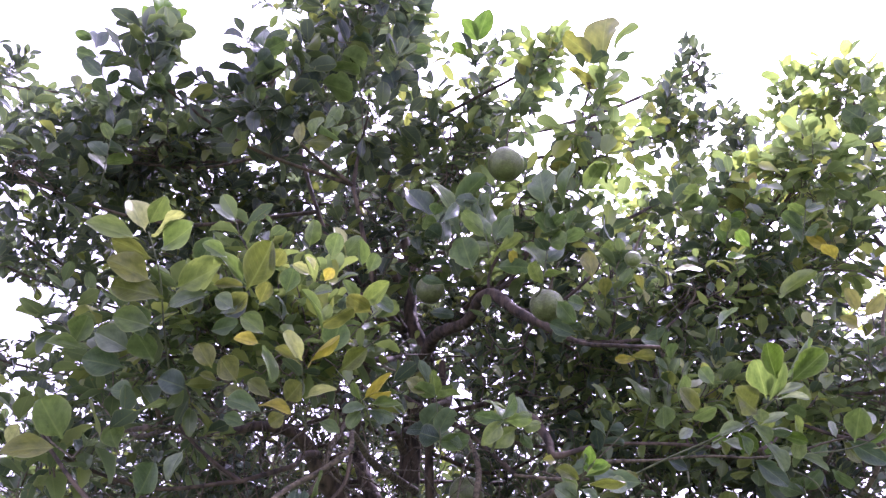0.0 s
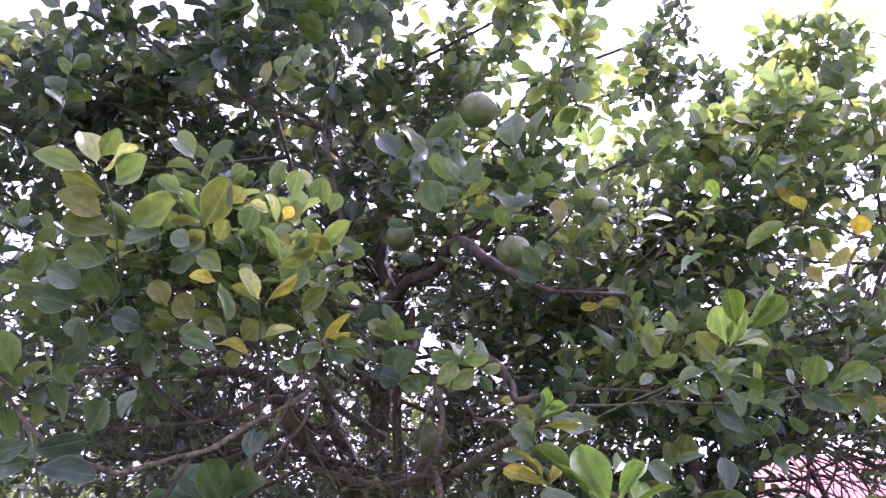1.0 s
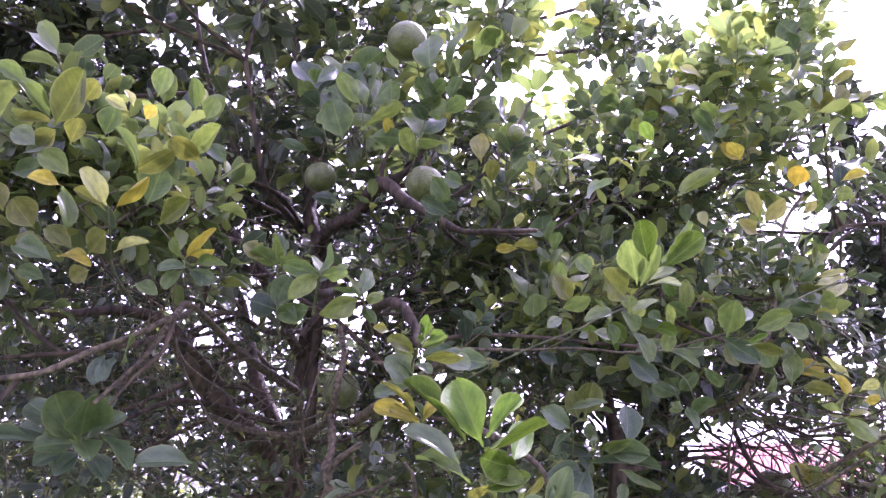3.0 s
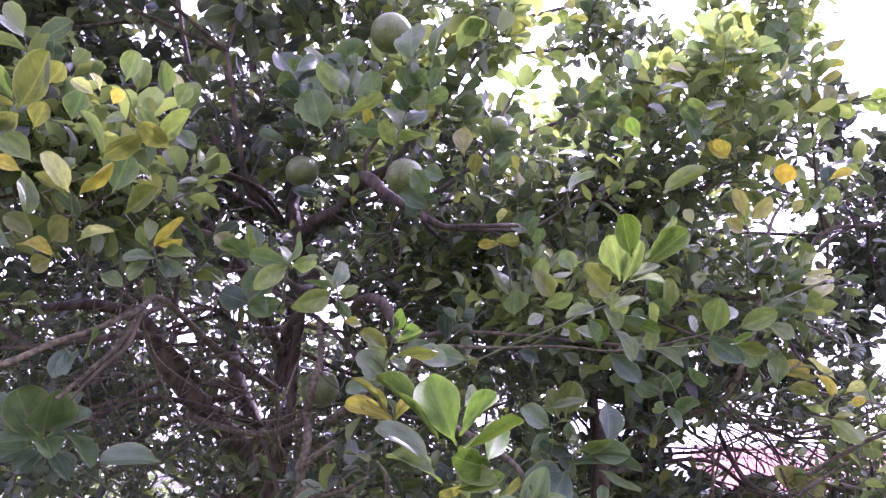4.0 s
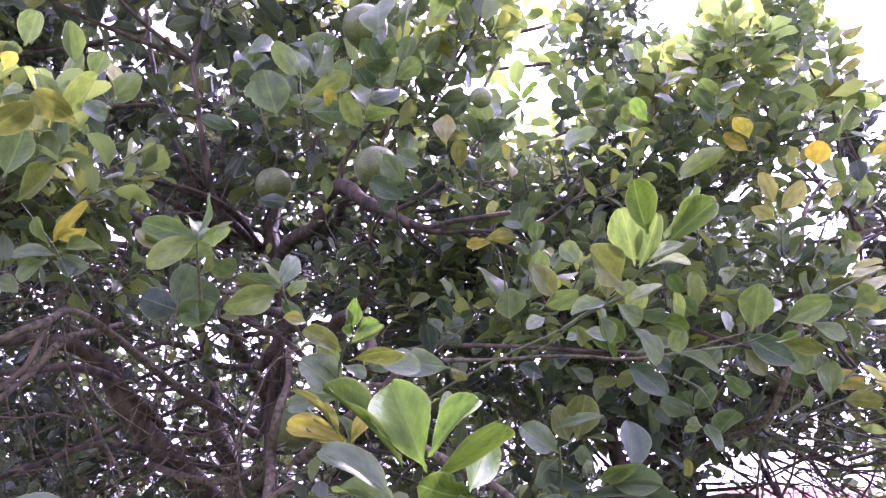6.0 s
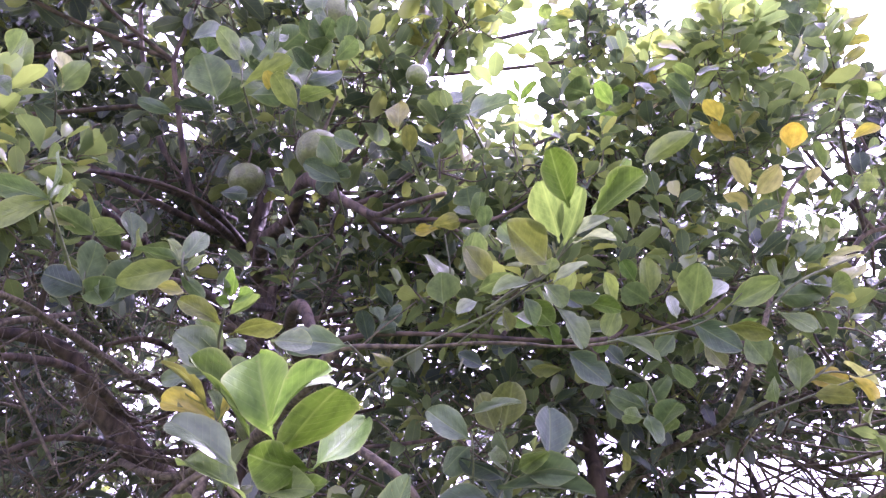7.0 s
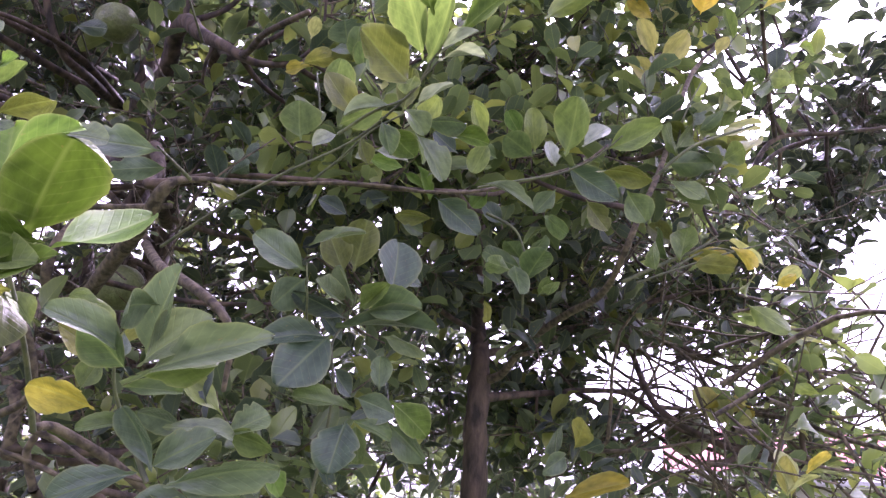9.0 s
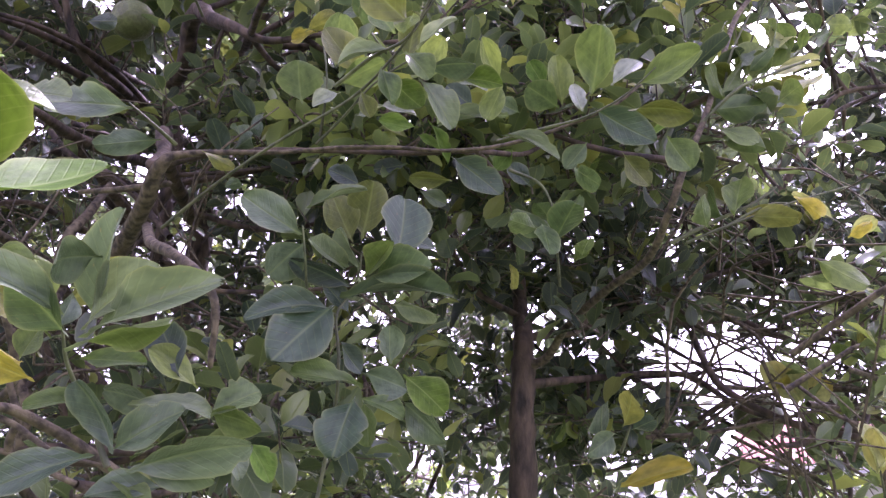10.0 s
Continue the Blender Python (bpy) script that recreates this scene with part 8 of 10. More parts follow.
leaf(s, (1.657, 2.800, 3.049), (1.703, 2.800, 3.143), (-0.394, -0.899, 0.192), 0.055, "green")
leaf(s, (1.665, 2.800, 3.105), (1.587, 2.800, 3.170), (0.549, 0.516, 0.658), 0.046, "light")
leaf(s, (1.647, 2.796, 3.154), (1.732, 2.840, 3.272), (0.155, -0.957, 0.247), 0.068, "green")
leaf(s, (1.656, 2.798, 3.210), (1.595, 2.824, 3.319), (-0.443, -0.896, -0.028), 0.067, "green")
leaf(s, (1.644, 2.804, 3.269), (1.679, 2.763, 3.332), (0.592, 0.787, 0.171), 0.079, "green")
leaf(s, (1.649, 2.799, 3.324), (1.584, 2.814, 3.400), (0.446, 0.870, 0.208), 0.044, "green")
leaf(s, (1.639, 2.805, 3.384), (1.643, 2.751, 3.427), (0.056, 0.625, 0.778), 0.076, "green")
leaf(s, (1.644, 2.800, 3.441), (1.554, 2.800, 3.493), (0.271, 0.839, 0.472), 0.050, "green")
leaf(s, (1.625, 2.800, 3.498), (1.703, 2.800, 3.562), (0.020, -1.000, -0.024), 0.052, "green")
leaf(s, (1.637, 2.803, 3.565), (1.546, 2.768, 3.540), (-0.429, 0.760, 0.488), 0.050, "green")
leaf(s, (1.618, 2.797, 3.610), (1.685, 2.829, 3.744), (0.031, -0.976, 0.217), 0.070, "green")
s = shoot(tree2, [(1.872, 2.560, 2.889, 0.0028), (1.845, 2.500, 2.923, 0.0020), (1.908, 2.500, 3.228, 0.0013)])
leaf(s, (1.852, 2.500, 2.916), (1.780, 2.500, 2.985), (0.628, 0.420, 0.655), 0.047, "olive")
leaf(s, (1.846, 2.500, 2.956), (1.931, 2.500, 3.049), (-0.358, -0.875, 0.327), 0.046, "olive")
leaf(s, (1.871, 2.504, 3.006), (1.776, 2.456, 3.016), (-0.002, 0.186, 0.982), 0.066, "green")
leaf(s, (1.863, 2.500, 3.043), (1.954, 2.500, 3.122), (-0.311, 0.879, 0.361), 0.050, "olive")
leaf(s, (1.889, 2.504, 3.094), (1.797, 2.460, 3.092), (-0.298, 0.591, 0.750), 0.064, "olive")
leaf(s, (1.882, 2.501, 3.135), (1.962, 2.492, 3.170), (-0.198, 0.753, 0.628), 0.043, "olive")
leaf(s, (1.905, 2.504, 3.180), (1.832, 2.457, 3.207), (0.277, 0.106, 0.955), 0.059, "olive")
leaf(s, (1.898, 2.498, 3.223), (1.999, 2.523, 3.278), (-0.337, 0.922, 0.189), 0.045, "olive")
s = shoot(tree2, [(1.768, 2.560, 2.968, 0.0028), (1.804, 2.500, 2.944, 0.0020), (2.108, 2.500, 3.011, 0.0013)])
leaf(s, (1.803, 2.505, 2.939), (1.811, 2.452, 2.988), (0.454, 0.644, 0.616), 0.070, "olive")
leaf(s, (1.841, 2.504, 2.960), (1.902, 2.464, 2.889), (0.740, 0.598, 0.308), 0.064, "light")
leaf(s, (1.882, 2.500, 2.957), (1.961, 2.500, 3.023), (0.077, -0.993, -0.091), 0.054, "light")
leaf(s, (1.926, 2.496, 2.975), (2.001, 2.542, 2.947), (-0.088, 0.617, 0.782), 0.060, "light")
leaf(s, (1.974, 2.501, 2.976), (1.998, 2.487, 3.042), (-0.392, -0.918, -0.062), 0.041, "olive")
leaf(s, (2.012, 2.500, 2.994), (2.098, 2.505, 2.969), (0.185, 0.629, 0.755), 0.047, "light")
leaf(s, (2.059, 2.503, 2.998), (2.109, 2.470, 3.032), (0.214, 0.831, 0.514), 0.060, "light")
leaf(s, (2.107, 2.503, 3.020), (2.110, 2.470, 2.921), (-0.664, -0.714, 0.222), 0.053, "light")
s = shoot(tree2, [(1.182, 2.460, 2.688, 0.0028), (1.156, 2.400, 2.704, 0.0020), (1.147, 2.400, 2.914, 0.0013)])
leaf(s, (1.166, 2.400, 2.701), (1.060, 2.400, 2.733), (0.129, 0.901, 0.414), 0.053, "olive")
leaf(s, (1.149, 2.397, 2.720), (1.212, 2.431, 2.822), (-0.414, -0.757, 0.506), 0.045, "yellow")
leaf(s, (1.161, 2.400, 2.747), (1.087, 2.400, 2.830), (0.330, 0.896, 0.297), 0.044, "yellow")
leaf(s, (1.145, 2.396, 2.771), (1.233, 2.437, 2.883), (0.264, -0.954, 0.141), 0.068, "olive")
leaf(s, (1.161, 2.406, 2.806), (1.059, 2.344, 2.814), (-0.230, 0.486, 0.843), 0.071, "olive")
leaf(s, (1.145, 2.400, 2.826), (1.202, 2.400, 2.904), (0.025, -1.000, -0.019), 0.046, "yellow")
leaf(s, (1.152, 2.396, 2.852), (1.126, 2.441, 2.938), (-0.721, -0.678, 0.143), 0.074, "yellow")
leaf(s, (1.143, 2.402, 2.881), (1.200, 2.381, 2.941), (-0.012, 0.941, 0.338), 0.040, "yellow")
leaf(s, (1.151, 2.396, 2.908), (1.105, 2.442, 2.974), (0.844, 0.468, 0.260), 0.073, "olive")
s = shoot(tree2, [(1.162, 2.110, 2.491, 0.0028), (1.142, 2.050, 2.485, 0.0020), (1.178, 2.050, 2.604, 0.0013)])
leaf(s, (1.145, 2.050, 2.476), (1.117, 2.050, 2.569), (-0.414, -0.902, -0.123), 0.050, "green")
leaf(s, (1.144, 2.053, 2.507), (1.195, 2.022, 2.522), (0.404, 0.845, 0.351), 0.034, "green")
leaf(s, (1.161, 2.050, 2.525), (1.103, 2.050, 2.596), (0.653, 0.528, 0.544), 0.050, "green")
leaf(s, (1.157, 2.050, 2.549), (1.221, 2.050, 2.624), (-0.365, 0.880, 0.304), 0.036, "light")
leaf(s, (1.176, 2.053, 2.576), (1.112, 2.024, 2.612), (-0.147, 0.884, 0.443), 0.033, "light")
leaf(s, (1.174, 2.054, 2.604), (1.214, 2.011, 2.595), (-0.741, -0.661, -0.120), 0.045, "green")
s = shoot(tree2, [(0.977, 2.260, 2.560, 0.0028), (0.964, 2.200, 2.552, 0.0020), (0.996, 2.200, 2.658, 0.0013)])
leaf(s, (0.965, 2.198, 2.543), (0.955, 2.224, 2.636), (-0.611, -0.778, 0.150), 0.042, "lime")
leaf(s, (0.963, 2.200, 2.569), (1.043, 2.200, 2.613), (-0.408, 0.536, 0.739), 0.033, "light")
leaf(s, (0.979, 2.203, 2.590), (0.957, 2.169, 2.633), (-0.080, 0.796, 0.600), 0.043, "light")
leaf(s, (0.981, 2.203, 2.614), (1.012, 2.165, 2.625), (0.566, 0.613, 0.551), 0.043, "green")
leaf(s, (0.991, 2.197, 2.629), (0.979, 2.228, 2.716), (0.254, -0.902, 0.350), 0.034, "lime")
leaf(s, (0.993, 2.203, 2.660), (1.033, 2.167, 2.644), (-0.687, -0.722, -0.083), 0.027, "lime")
s = shoot(tree2, [(1.003, 2.460, 2.677, 0.0028), (0.983, 2.400, 2.688, 0.0020), (0.979, 2.400, 2.873, 0.0013)])
leaf(s, (0.987, 2.401, 2.680), (0.942, 2.390, 2.762), (0.503, 0.776, 0.381), 0.044, "light")
leaf(s, (0.980, 2.405, 2.715), (1.006, 2.352, 2.746), (0.054, 0.534, 0.844), 0.066, "green")
leaf(s, (0.987, 2.396, 2.742), (0.927, 2.443, 2.808), (0.739, 0.640, 0.211), 0.058, "light")
leaf(s, (0.976, 2.404, 2.775), (1.032, 2.364, 2.821), (0.165, 0.837, 0.522), 0.064, "green")
leaf(s, (0.989, 2.405, 2.811), (0.893, 2.350, 2.799), (-0.507, 0.806, 0.307), 0.070, "green")
leaf(s, (0.974, 2.396, 2.834), (1.037, 2.442, 2.916), (0.295, -0.913, 0.281), 0.050, "light")
leaf(s, (0.986, 2.404, 2.874), (0.907, 2.360, 2.864), (-0.465, 0.716, 0.521), 0.052, "green")
s = shoot(tree2, [(1.388, 2.360, 2.597, 0.0028), (1.363, 2.300, 2.580, 0.0020), (1.389, 2.300, 2.647, 0.0013)])
leaf(s, (1.370, 2.300, 2.574), (1.297, 2.300, 2.635), (-0.089, -0.990, -0.106), 0.034, "yellow")
leaf(s, (1.361, 2.297, 2.592), (1.451, 2.335, 2.635), (-0.475, 0.845, 0.245), 0.039, "olive")
leaf(s, (1.382, 2.304, 2.611), (1.318, 2.259, 2.637), (-0.005, 0.507, 0.862), 0.056, "light")
leaf(s, (1.378, 2.302, 2.627), (1.431, 2.276, 2.655), (0.065, 0.788, 0.612), 0.031, "olive")
leaf(s, (1.391, 2.298, 2.639), (1.367, 2.323, 2.723), (-0.299, -0.934, 0.194), 0.033, "olive")
s = shoot(tree2, [(1.576, 2.360, 1.584, 0.0028), (1.576, 2.300, 1.594, 0.0020), (1.710, 2.300, 1.673, 0.0013)])
leaf(s, (1.578, 2.303, 1.590), (1.561, 2.265, 1.631), (0.455, 0.559, 0.693), 0.036, "light")
leaf(s, (1.592, 2.304, 1.607), (1.620, 2.260, 1.587), (0.861, 0.453, 0.232), 0.021, "green")
leaf(s, (1.614, 2.303, 1.613), (1.609, 2.265, 1.651), (0.619, 0.512, 0.595), 0.024, "olive")
leaf(s, (1.630, 2.304, 1.628), (1.659, 2.259, 1.617), (-0.786, -0.571, 0.237), 0.029, "light")
leaf(s, (1.653, 2.304, 1.635), (1.644, 2.264, 1.675), (0.491, 0.564, 0.664), 0.026, "light")
leaf(s, (1.669, 2.304, 1.650), (1.694, 2.262, 1.652), (-0.853, -0.517, 0.073), 0.019, "olive")
leaf(s, (1.692, 2.304, 1.658), (1.668, 2.260, 1.705), (-0.217, 0.763, 0.609), 0.025, "olive")
leaf(s, (1.708, 2.302, 1.674), (1.725, 2.275, 1.664), (0.868, 0.473, 0.152), 0.036, "light")
s = shoot(tree2, [(1.515, 2.260, 1.452, 0.0028), (1.515, 2.200, 1.469, 0.0020), (1.651, 2.200, 1.562, 0.0013)])
leaf(s, (1.518, 2.203, 1.465), (1.491, 2.166, 1.508), (0.044, 0.734, 0.677), 0.023, "green")
leaf(s, (1.528, 2.197, 1.481), (1.597, 2.234, 1.499), (0.300, -0.797, 0.524), 0.029, "cream")
leaf(s, (1.549, 2.196, 1.490), (1.600, 2.242, 1.552), (0.525, -0.830, 0.188), 0.034, "light")
leaf(s, (1.566, 2.196, 1.510), (1.636, 2.235, 1.494), (0.515, -0.788, 0.338), 0.030, "cream")
leaf(s, (1.589, 2.197, 1.517), (1.622, 2.231, 1.566), (0.384, -0.855, 0.347), 0.025, "cream")
leaf(s, (1.606, 2.197, 1.535), (1.663, 2.227, 1.531), (-0.389, 0.809, 0.442), 0.034, "green")
leaf(s, (1.626, 2.196, 1.544), (1.683, 2.236, 1.593), (-0.491, -0.315, 0.812), 0.031, "light")
leaf(s, (1.645, 2.197, 1.560), (1.709, 2.230, 1.575), (0.208, -0.704, 0.679), 0.027, "green")
s = shoot(tree2, [(1.713, 2.560, 2.479, 0.0028), (1.726, 2.500, 2.488, 0.0020), (1.920, 2.500, 2.699, 0.0013)])
leaf(s, (1.725, 2.503, 2.483), (1.730, 2.472, 2.538), (0.650, 0.688, 0.322), 0.028, "light")
leaf(s, (1.744, 2.496, 2.511), (1.842, 2.537, 2.577), (0.395, -0.918, -0.018), 0.047, "green")
leaf(s, (1.783, 2.503, 2.543), (1.746, 2.470, 2.588), (0.356, 0.593, 0.722), 0.040, "green")
leaf(s, (1.800, 2.497, 2.575), (1.877, 2.532, 2.594), (-0.413, 0.486, 0.770), 0.050, "light")
leaf(s, (1.833, 2.498, 2.596), (1.857, 2.518, 2.708), (0.251, -0.961, 0.117), 0.042, "dark")
leaf(s, (1.856, 2.497, 2.631), (1.934, 2.534, 2.691), (0.268, -0.934, 0.237), 0.041, "dark")
leaf(s, (1.886, 2.496, 2.658), (1.948, 2.541, 2.761), (0.238, -0.935, 0.263), 0.056, "dark")
leaf(s, (1.917, 2.503, 2.701), (1.947, 2.468, 2.672), (0.802, 0.206, 0.561), 0.053, "light")
s = shoot(tree, [(1.447, 3.660, 3.740, 0.0028), (1.445, 3.600, 3.820, 0.0020), (1.523, 3.600, 4.331, 0.0013)])
leaf(s, (1.449, 3.600, 3.810), (1.402, 3.600, 3.917), (0.785, 0.512, 0.348), 0.042, "dark")
leaf(s, (1.447, 3.600, 3.854), (1.500, 3.600, 3.967), (-0.086, -0.995, 0.041), 0.048, "dark")
leaf(s, (1.463, 3.600, 3.902), (1.411, 3.600, 3.981), (0.486, 0.814, 0.318), 0.034, "dark")
leaf(s, (1.458, 3.600, 3.951), (1.540, 3.600, 3.985), (-0.179, 0.879, 0.443), 0.034, "green")
leaf(s, (1.478, 3.598, 3.995), (1.416, 3.622, 4.049), (0.522, 0.822, 0.226), 0.045, "dark")
leaf(s, (1.472, 3.600, 4.040), (1.559, 3.600, 4.108), (-0.435, 0.705, 0.560), 0.041, "green")
leaf(s, (1.490, 3.599, 4.085), (1.447, 3.611, 4.164), (0.538, 0.825, 0.172), 0.047, "dark")
leaf(s, (1.488, 3.600, 4.131), (1.551, 3.600, 4.219), (-0.282, 0.938, 0.202), 0.039, "dark")
leaf(s, (1.504, 3.600, 4.178), (1.474, 3.600, 4.268), (0.735, 0.632, 0.246), 0.036, "green")
leaf(s, (1.502, 3.600, 4.228), (1.565, 3.603, 4.294), (0.142, -0.986, -0.089), 0.043, "dark")
leaf(s, (1.518, 3.596, 4.275), (1.488, 3.636, 4.355), (-0.779, -0.626, 0.010), 0.044, "green")
leaf(s, (1.516, 3.600, 4.326), (1.589, 3.600, 4.381), (-0.306, 0.862, 0.404), 0.045, "dark")
s = shoot(tree, [(0.773, 2.660, 3.097, 0.0028), (0.793, 2.600, 3.118, 0.0020), (0.922, 2.600, 3.381, 0.0013)])
leaf(s, (0.795, 2.601, 3.111), (0.769, 2.591, 3.187), (0.435, 0.862, 0.260), 0.037, "olive")
leaf(s, (0.801, 2.603, 3.152), (0.887, 2.566, 3.121), (0.473, 0.479, 0.740), 0.061, "light")
leaf(s, (0.823, 2.600, 3.173), (0.834, 2.600, 3.269), (-0.431, -0.901, 0.049), 0.038, "green")
leaf(s, (0.833, 2.597, 3.209), (0.910, 2.631, 3.268), (0.438, -0.898, -0.045), 0.050, "light")
leaf(s, (0.856, 2.600, 3.237), (0.867, 2.600, 3.349), (-0.498, -0.866, 0.049), 0.044, "green")
leaf(s, (0.864, 2.597, 3.275), (0.962, 2.630, 3.336), (-0.536, 0.696, 0.477), 0.059, "light")
leaf(s, (0.892, 2.604, 3.310), (0.857, 2.563, 3.353), (-0.154, 0.775, 0.613), 0.057, "light")
leaf(s, (0.898, 2.600, 3.347), (0.982, 2.600, 3.346), (0.017, 0.474, 0.881), 0.040, "olive")
leaf(s, (0.925, 2.597, 3.373), (0.894, 2.626, 3.465), (-0.535, -0.841, 0.080), 0.048, "olive")
s = shoot(tree, [(0.507, 2.460, 2.836, 0.0028), (0.517, 2.400, 2.851, 0.0020), (0.583, 2.400, 3.077, 0.0013)])
leaf(s, (0.518, 2.400, 2.839), (0.513, 2.400, 2.967), (-0.359, -0.933, -0.012), 0.048, "green")
leaf(s, (0.521, 2.402, 2.877), (0.583, 2.380, 2.932), (-0.193, 0.819, 0.540), 0.055, "green")
leaf(s, (0.541, 2.400, 2.906), (0.481, 2.400, 2.998), (0.101, -0.993, 0.066), 0.040, "green")
leaf(s, (0.537, 2.402, 2.946), (0.624, 2.384, 2.953), (0.082, 0.704, 0.706), 0.041, "light")
leaf(s, (0.558, 2.404, 2.976), (0.515, 2.356, 3.003), (-0.141, 0.572, 0.808), 0.059, "green")
leaf(s, (0.558, 2.404, 3.012), (0.625, 2.361, 3.001), (0.553, 0.807, 0.207), 0.047, "light")
leaf(s, (0.576, 2.397, 3.035), (0.542, 2.427, 3.133), (-0.404, -0.906, 0.130), 0.046, "olive")
leaf(s, (0.577, 2.403, 3.078), (0.644, 2.366, 3.076), (0.416, 0.722, 0.553), 0.039, "light")
s = shoot(tree, [(0.321, 2.260, 2.827, 0.0028), (0.355, 2.200, 2.832, 0.0020), (0.497, 2.200, 3.029, 0.0013)])
leaf(s, (0.353, 2.200, 2.822), (0.378, 2.200, 2.930), (-0.688, 0.707, 0.162), 0.041, "light")
leaf(s, (0.369, 2.196, 2.862), (0.465, 2.236, 2.880), (-0.400, 0.676, 0.619), 0.060, "olive")
leaf(s, (0.400, 2.200, 2.887), (0.409, 2.200, 2.985), (-0.325, -0.945, 0.029), 0.039, "green")
leaf(s, (0.418, 2.196, 2.923), (0.492, 2.235, 2.992), (0.480, -0.877, -0.023), 0.046, "olive")
leaf(s, (0.451, 2.204, 2.959), (0.426, 2.158, 2.990), (0.112, 0.499, 0.859), 0.060, "green")
leaf(s, (0.465, 2.195, 2.989), (0.547, 2.247, 3.062), (-0.732, 0.479, 0.484), 0.066, "olive")
leaf(s, (0.497, 2.200, 3.021), (0.495, 2.200, 3.119), (-0.241, -0.970, -0.005), 0.045, "light")
s = shoot(tree, [(-1.106, 2.060, 2.935, 0.0028), (-1.072, 2.000, 2.983, 0.0020), (-1.077, 2.000, 3.374, 0.0013)])
leaf(s, (-1.063, 2.000, 2.974), (-1.160, 2.000, 3.070), (0.400, 0.822, 0.406), 0.049, "green")
leaf(s, (-1.077, 1.996, 3.005), (-1.022, 2.038, 3.128), (-0.896, 0.340, 0.285), 0.074, "blue")
leaf(s, (-1.065, 2.000, 3.036), (-1.149, 2.000, 3.192), (-0.063, -0.997, -0.034), 0.073, "dark")
leaf(s, (-1.084, 2.005, 3.087), (-0.961, 1.951, 3.062), (0.312, 0.289, 0.905), 0.070, "green")
leaf(s, (-1.065, 2.000, 3.112), (-1.160, 2.000, 3.192), (-0.030, -0.999, -0.036), 0.065, "blue")
leaf(s, (-1.087, 2.005, 3.156), (-0.942, 1.950, 3.136), (0.372, 0.850, 0.373), 0.086, "blue")
leaf(s, (-1.066, 2.000, 3.182), (-1.167, 2.000, 3.275), (0.403, 0.805, 0.436), 0.053, "blue")
leaf(s, (-1.086, 2.005, 3.228), (-0.964, 1.948, 3.204), (0.438, 0.706, 0.556), 0.087, "blue")
leaf(s, (-1.075, 2.005, 3.257), (-1.081, 1.950, 3.316), (-0.293, 0.715, 0.635), 0.086, "blue")
leaf(s, (-1.086, 2.005, 3.300), (-0.983, 1.953, 3.296), (0.225, 0.384, 0.895), 0.079, "green")
leaf(s, (-1.072, 2.000, 3.325), (-1.122, 2.000, 3.449), (0.347, -0.927, 0.141), 0.057, "blue")
leaf(s, (-1.089, 2.005, 3.377), (-0.964, 1.948, 3.347), (0.330, 0.236, 0.914), 0.084, "dark")
s = shoot(tree, [(-1.170, 2.060, 2.923, 0.0028), (-1.168, 2.000, 2.959, 0.0020), (-1.319, 2.000, 3.294, 0.0013)])
leaf(s, (-1.160, 2.000, 2.950), (-1.245, 2.000, 3.052), (0.100, -0.991, 0.083), 0.061, "green")
leaf(s, (-1.188, 1.996, 2.987), (-1.160, 2.037, 3.119), (0.941, -0.325, -0.098), 0.071, "dark")
leaf(s, (-1.199, 2.002, 3.035), (-1.255, 1.980, 3.085), (-0.141, 0.957, 0.254), 0.053, "dark")
leaf(s, (-1.228, 2.003, 3.075), (-1.165, 1.974, 3.128), (-0.466, 0.415, 0.781), 0.036, "dark")
leaf(s, (-1.232, 2.000, 3.114), (-1.329, 2.000, 3.201), (0.138, 0.978, 0.154), 0.057, "dark")
leaf(s, (-1.266, 2.000, 3.157), (-1.196, 2.000, 3.231), (-0.402, 0.832, 0.383), 0.045, "dark")
leaf(s, (-1.270, 2.000, 3.204), (-1.376, 2.000, 3.236), (-0.044, -0.989, -0.143), 0.052, "dark")
leaf(s, (-1.295, 1.996, 3.236), (-1.335, 2.037, 3.388), (0.432, -0.836, 0.339), 0.072, "dark")
leaf(s, (-1.313, 2.003, 3.293), (-1.378, 1.975, 3.306), (-0.305, 0.889, 0.341), 0.037, "green")
s = shoot(tree, [(-0.802, 2.260, 3.129, 0.0028), (-0.771, 2.200, 3.159, 0.0020), (-0.745, 2.200, 3.470, 0.0013)])
leaf(s, (-0.765, 2.200, 3.147), (-0.840, 2.200, 3.271), (0.310, -0.932, 0.189), 0.053, "blue")
leaf(s, (-0.780, 2.200, 3.191), (-0.652, 2.200, 3.203), (-0.072, 0.650, 0.756), 0.050, "green")
leaf(s, (-0.759, 2.200, 3.215), (-0.830, 2.200, 3.326), (0.167, -0.980, 0.106), 0.066, "dark")
leaf(s, (-0.771, 2.197, 3.248), (-0.684, 2.227, 3.374), (-0.595, 0.772, 0.226), 0.082, "green")
leaf(s, (-0.756, 2.200, 3.277), (-0.796, 2.200, 3.458), (-0.499, -0.860, -0.108), 0.067, "dark")
leaf(s, (-0.764, 2.205, 3.326), (-0.684, 2.145, 3.353), (0.135, 0.553, 0.823), 0.091, "dark")
leaf(s, (-0.748, 2.200, 3.351), (-0.814, 2.200, 3.486), (0.180, -0.980, 0.088), 0.089, "dark")
leaf(s, (-0.761, 2.203, 3.395), (-0.655, 2.171, 3.436), (-0.249, 0.337, 0.908), 0.070, "green")
leaf(s, (-0.745, 2.200, 3.422), (-0.784, 2.200, 3.556), (0.509, -0.848, 0.148), 0.051, "blue")
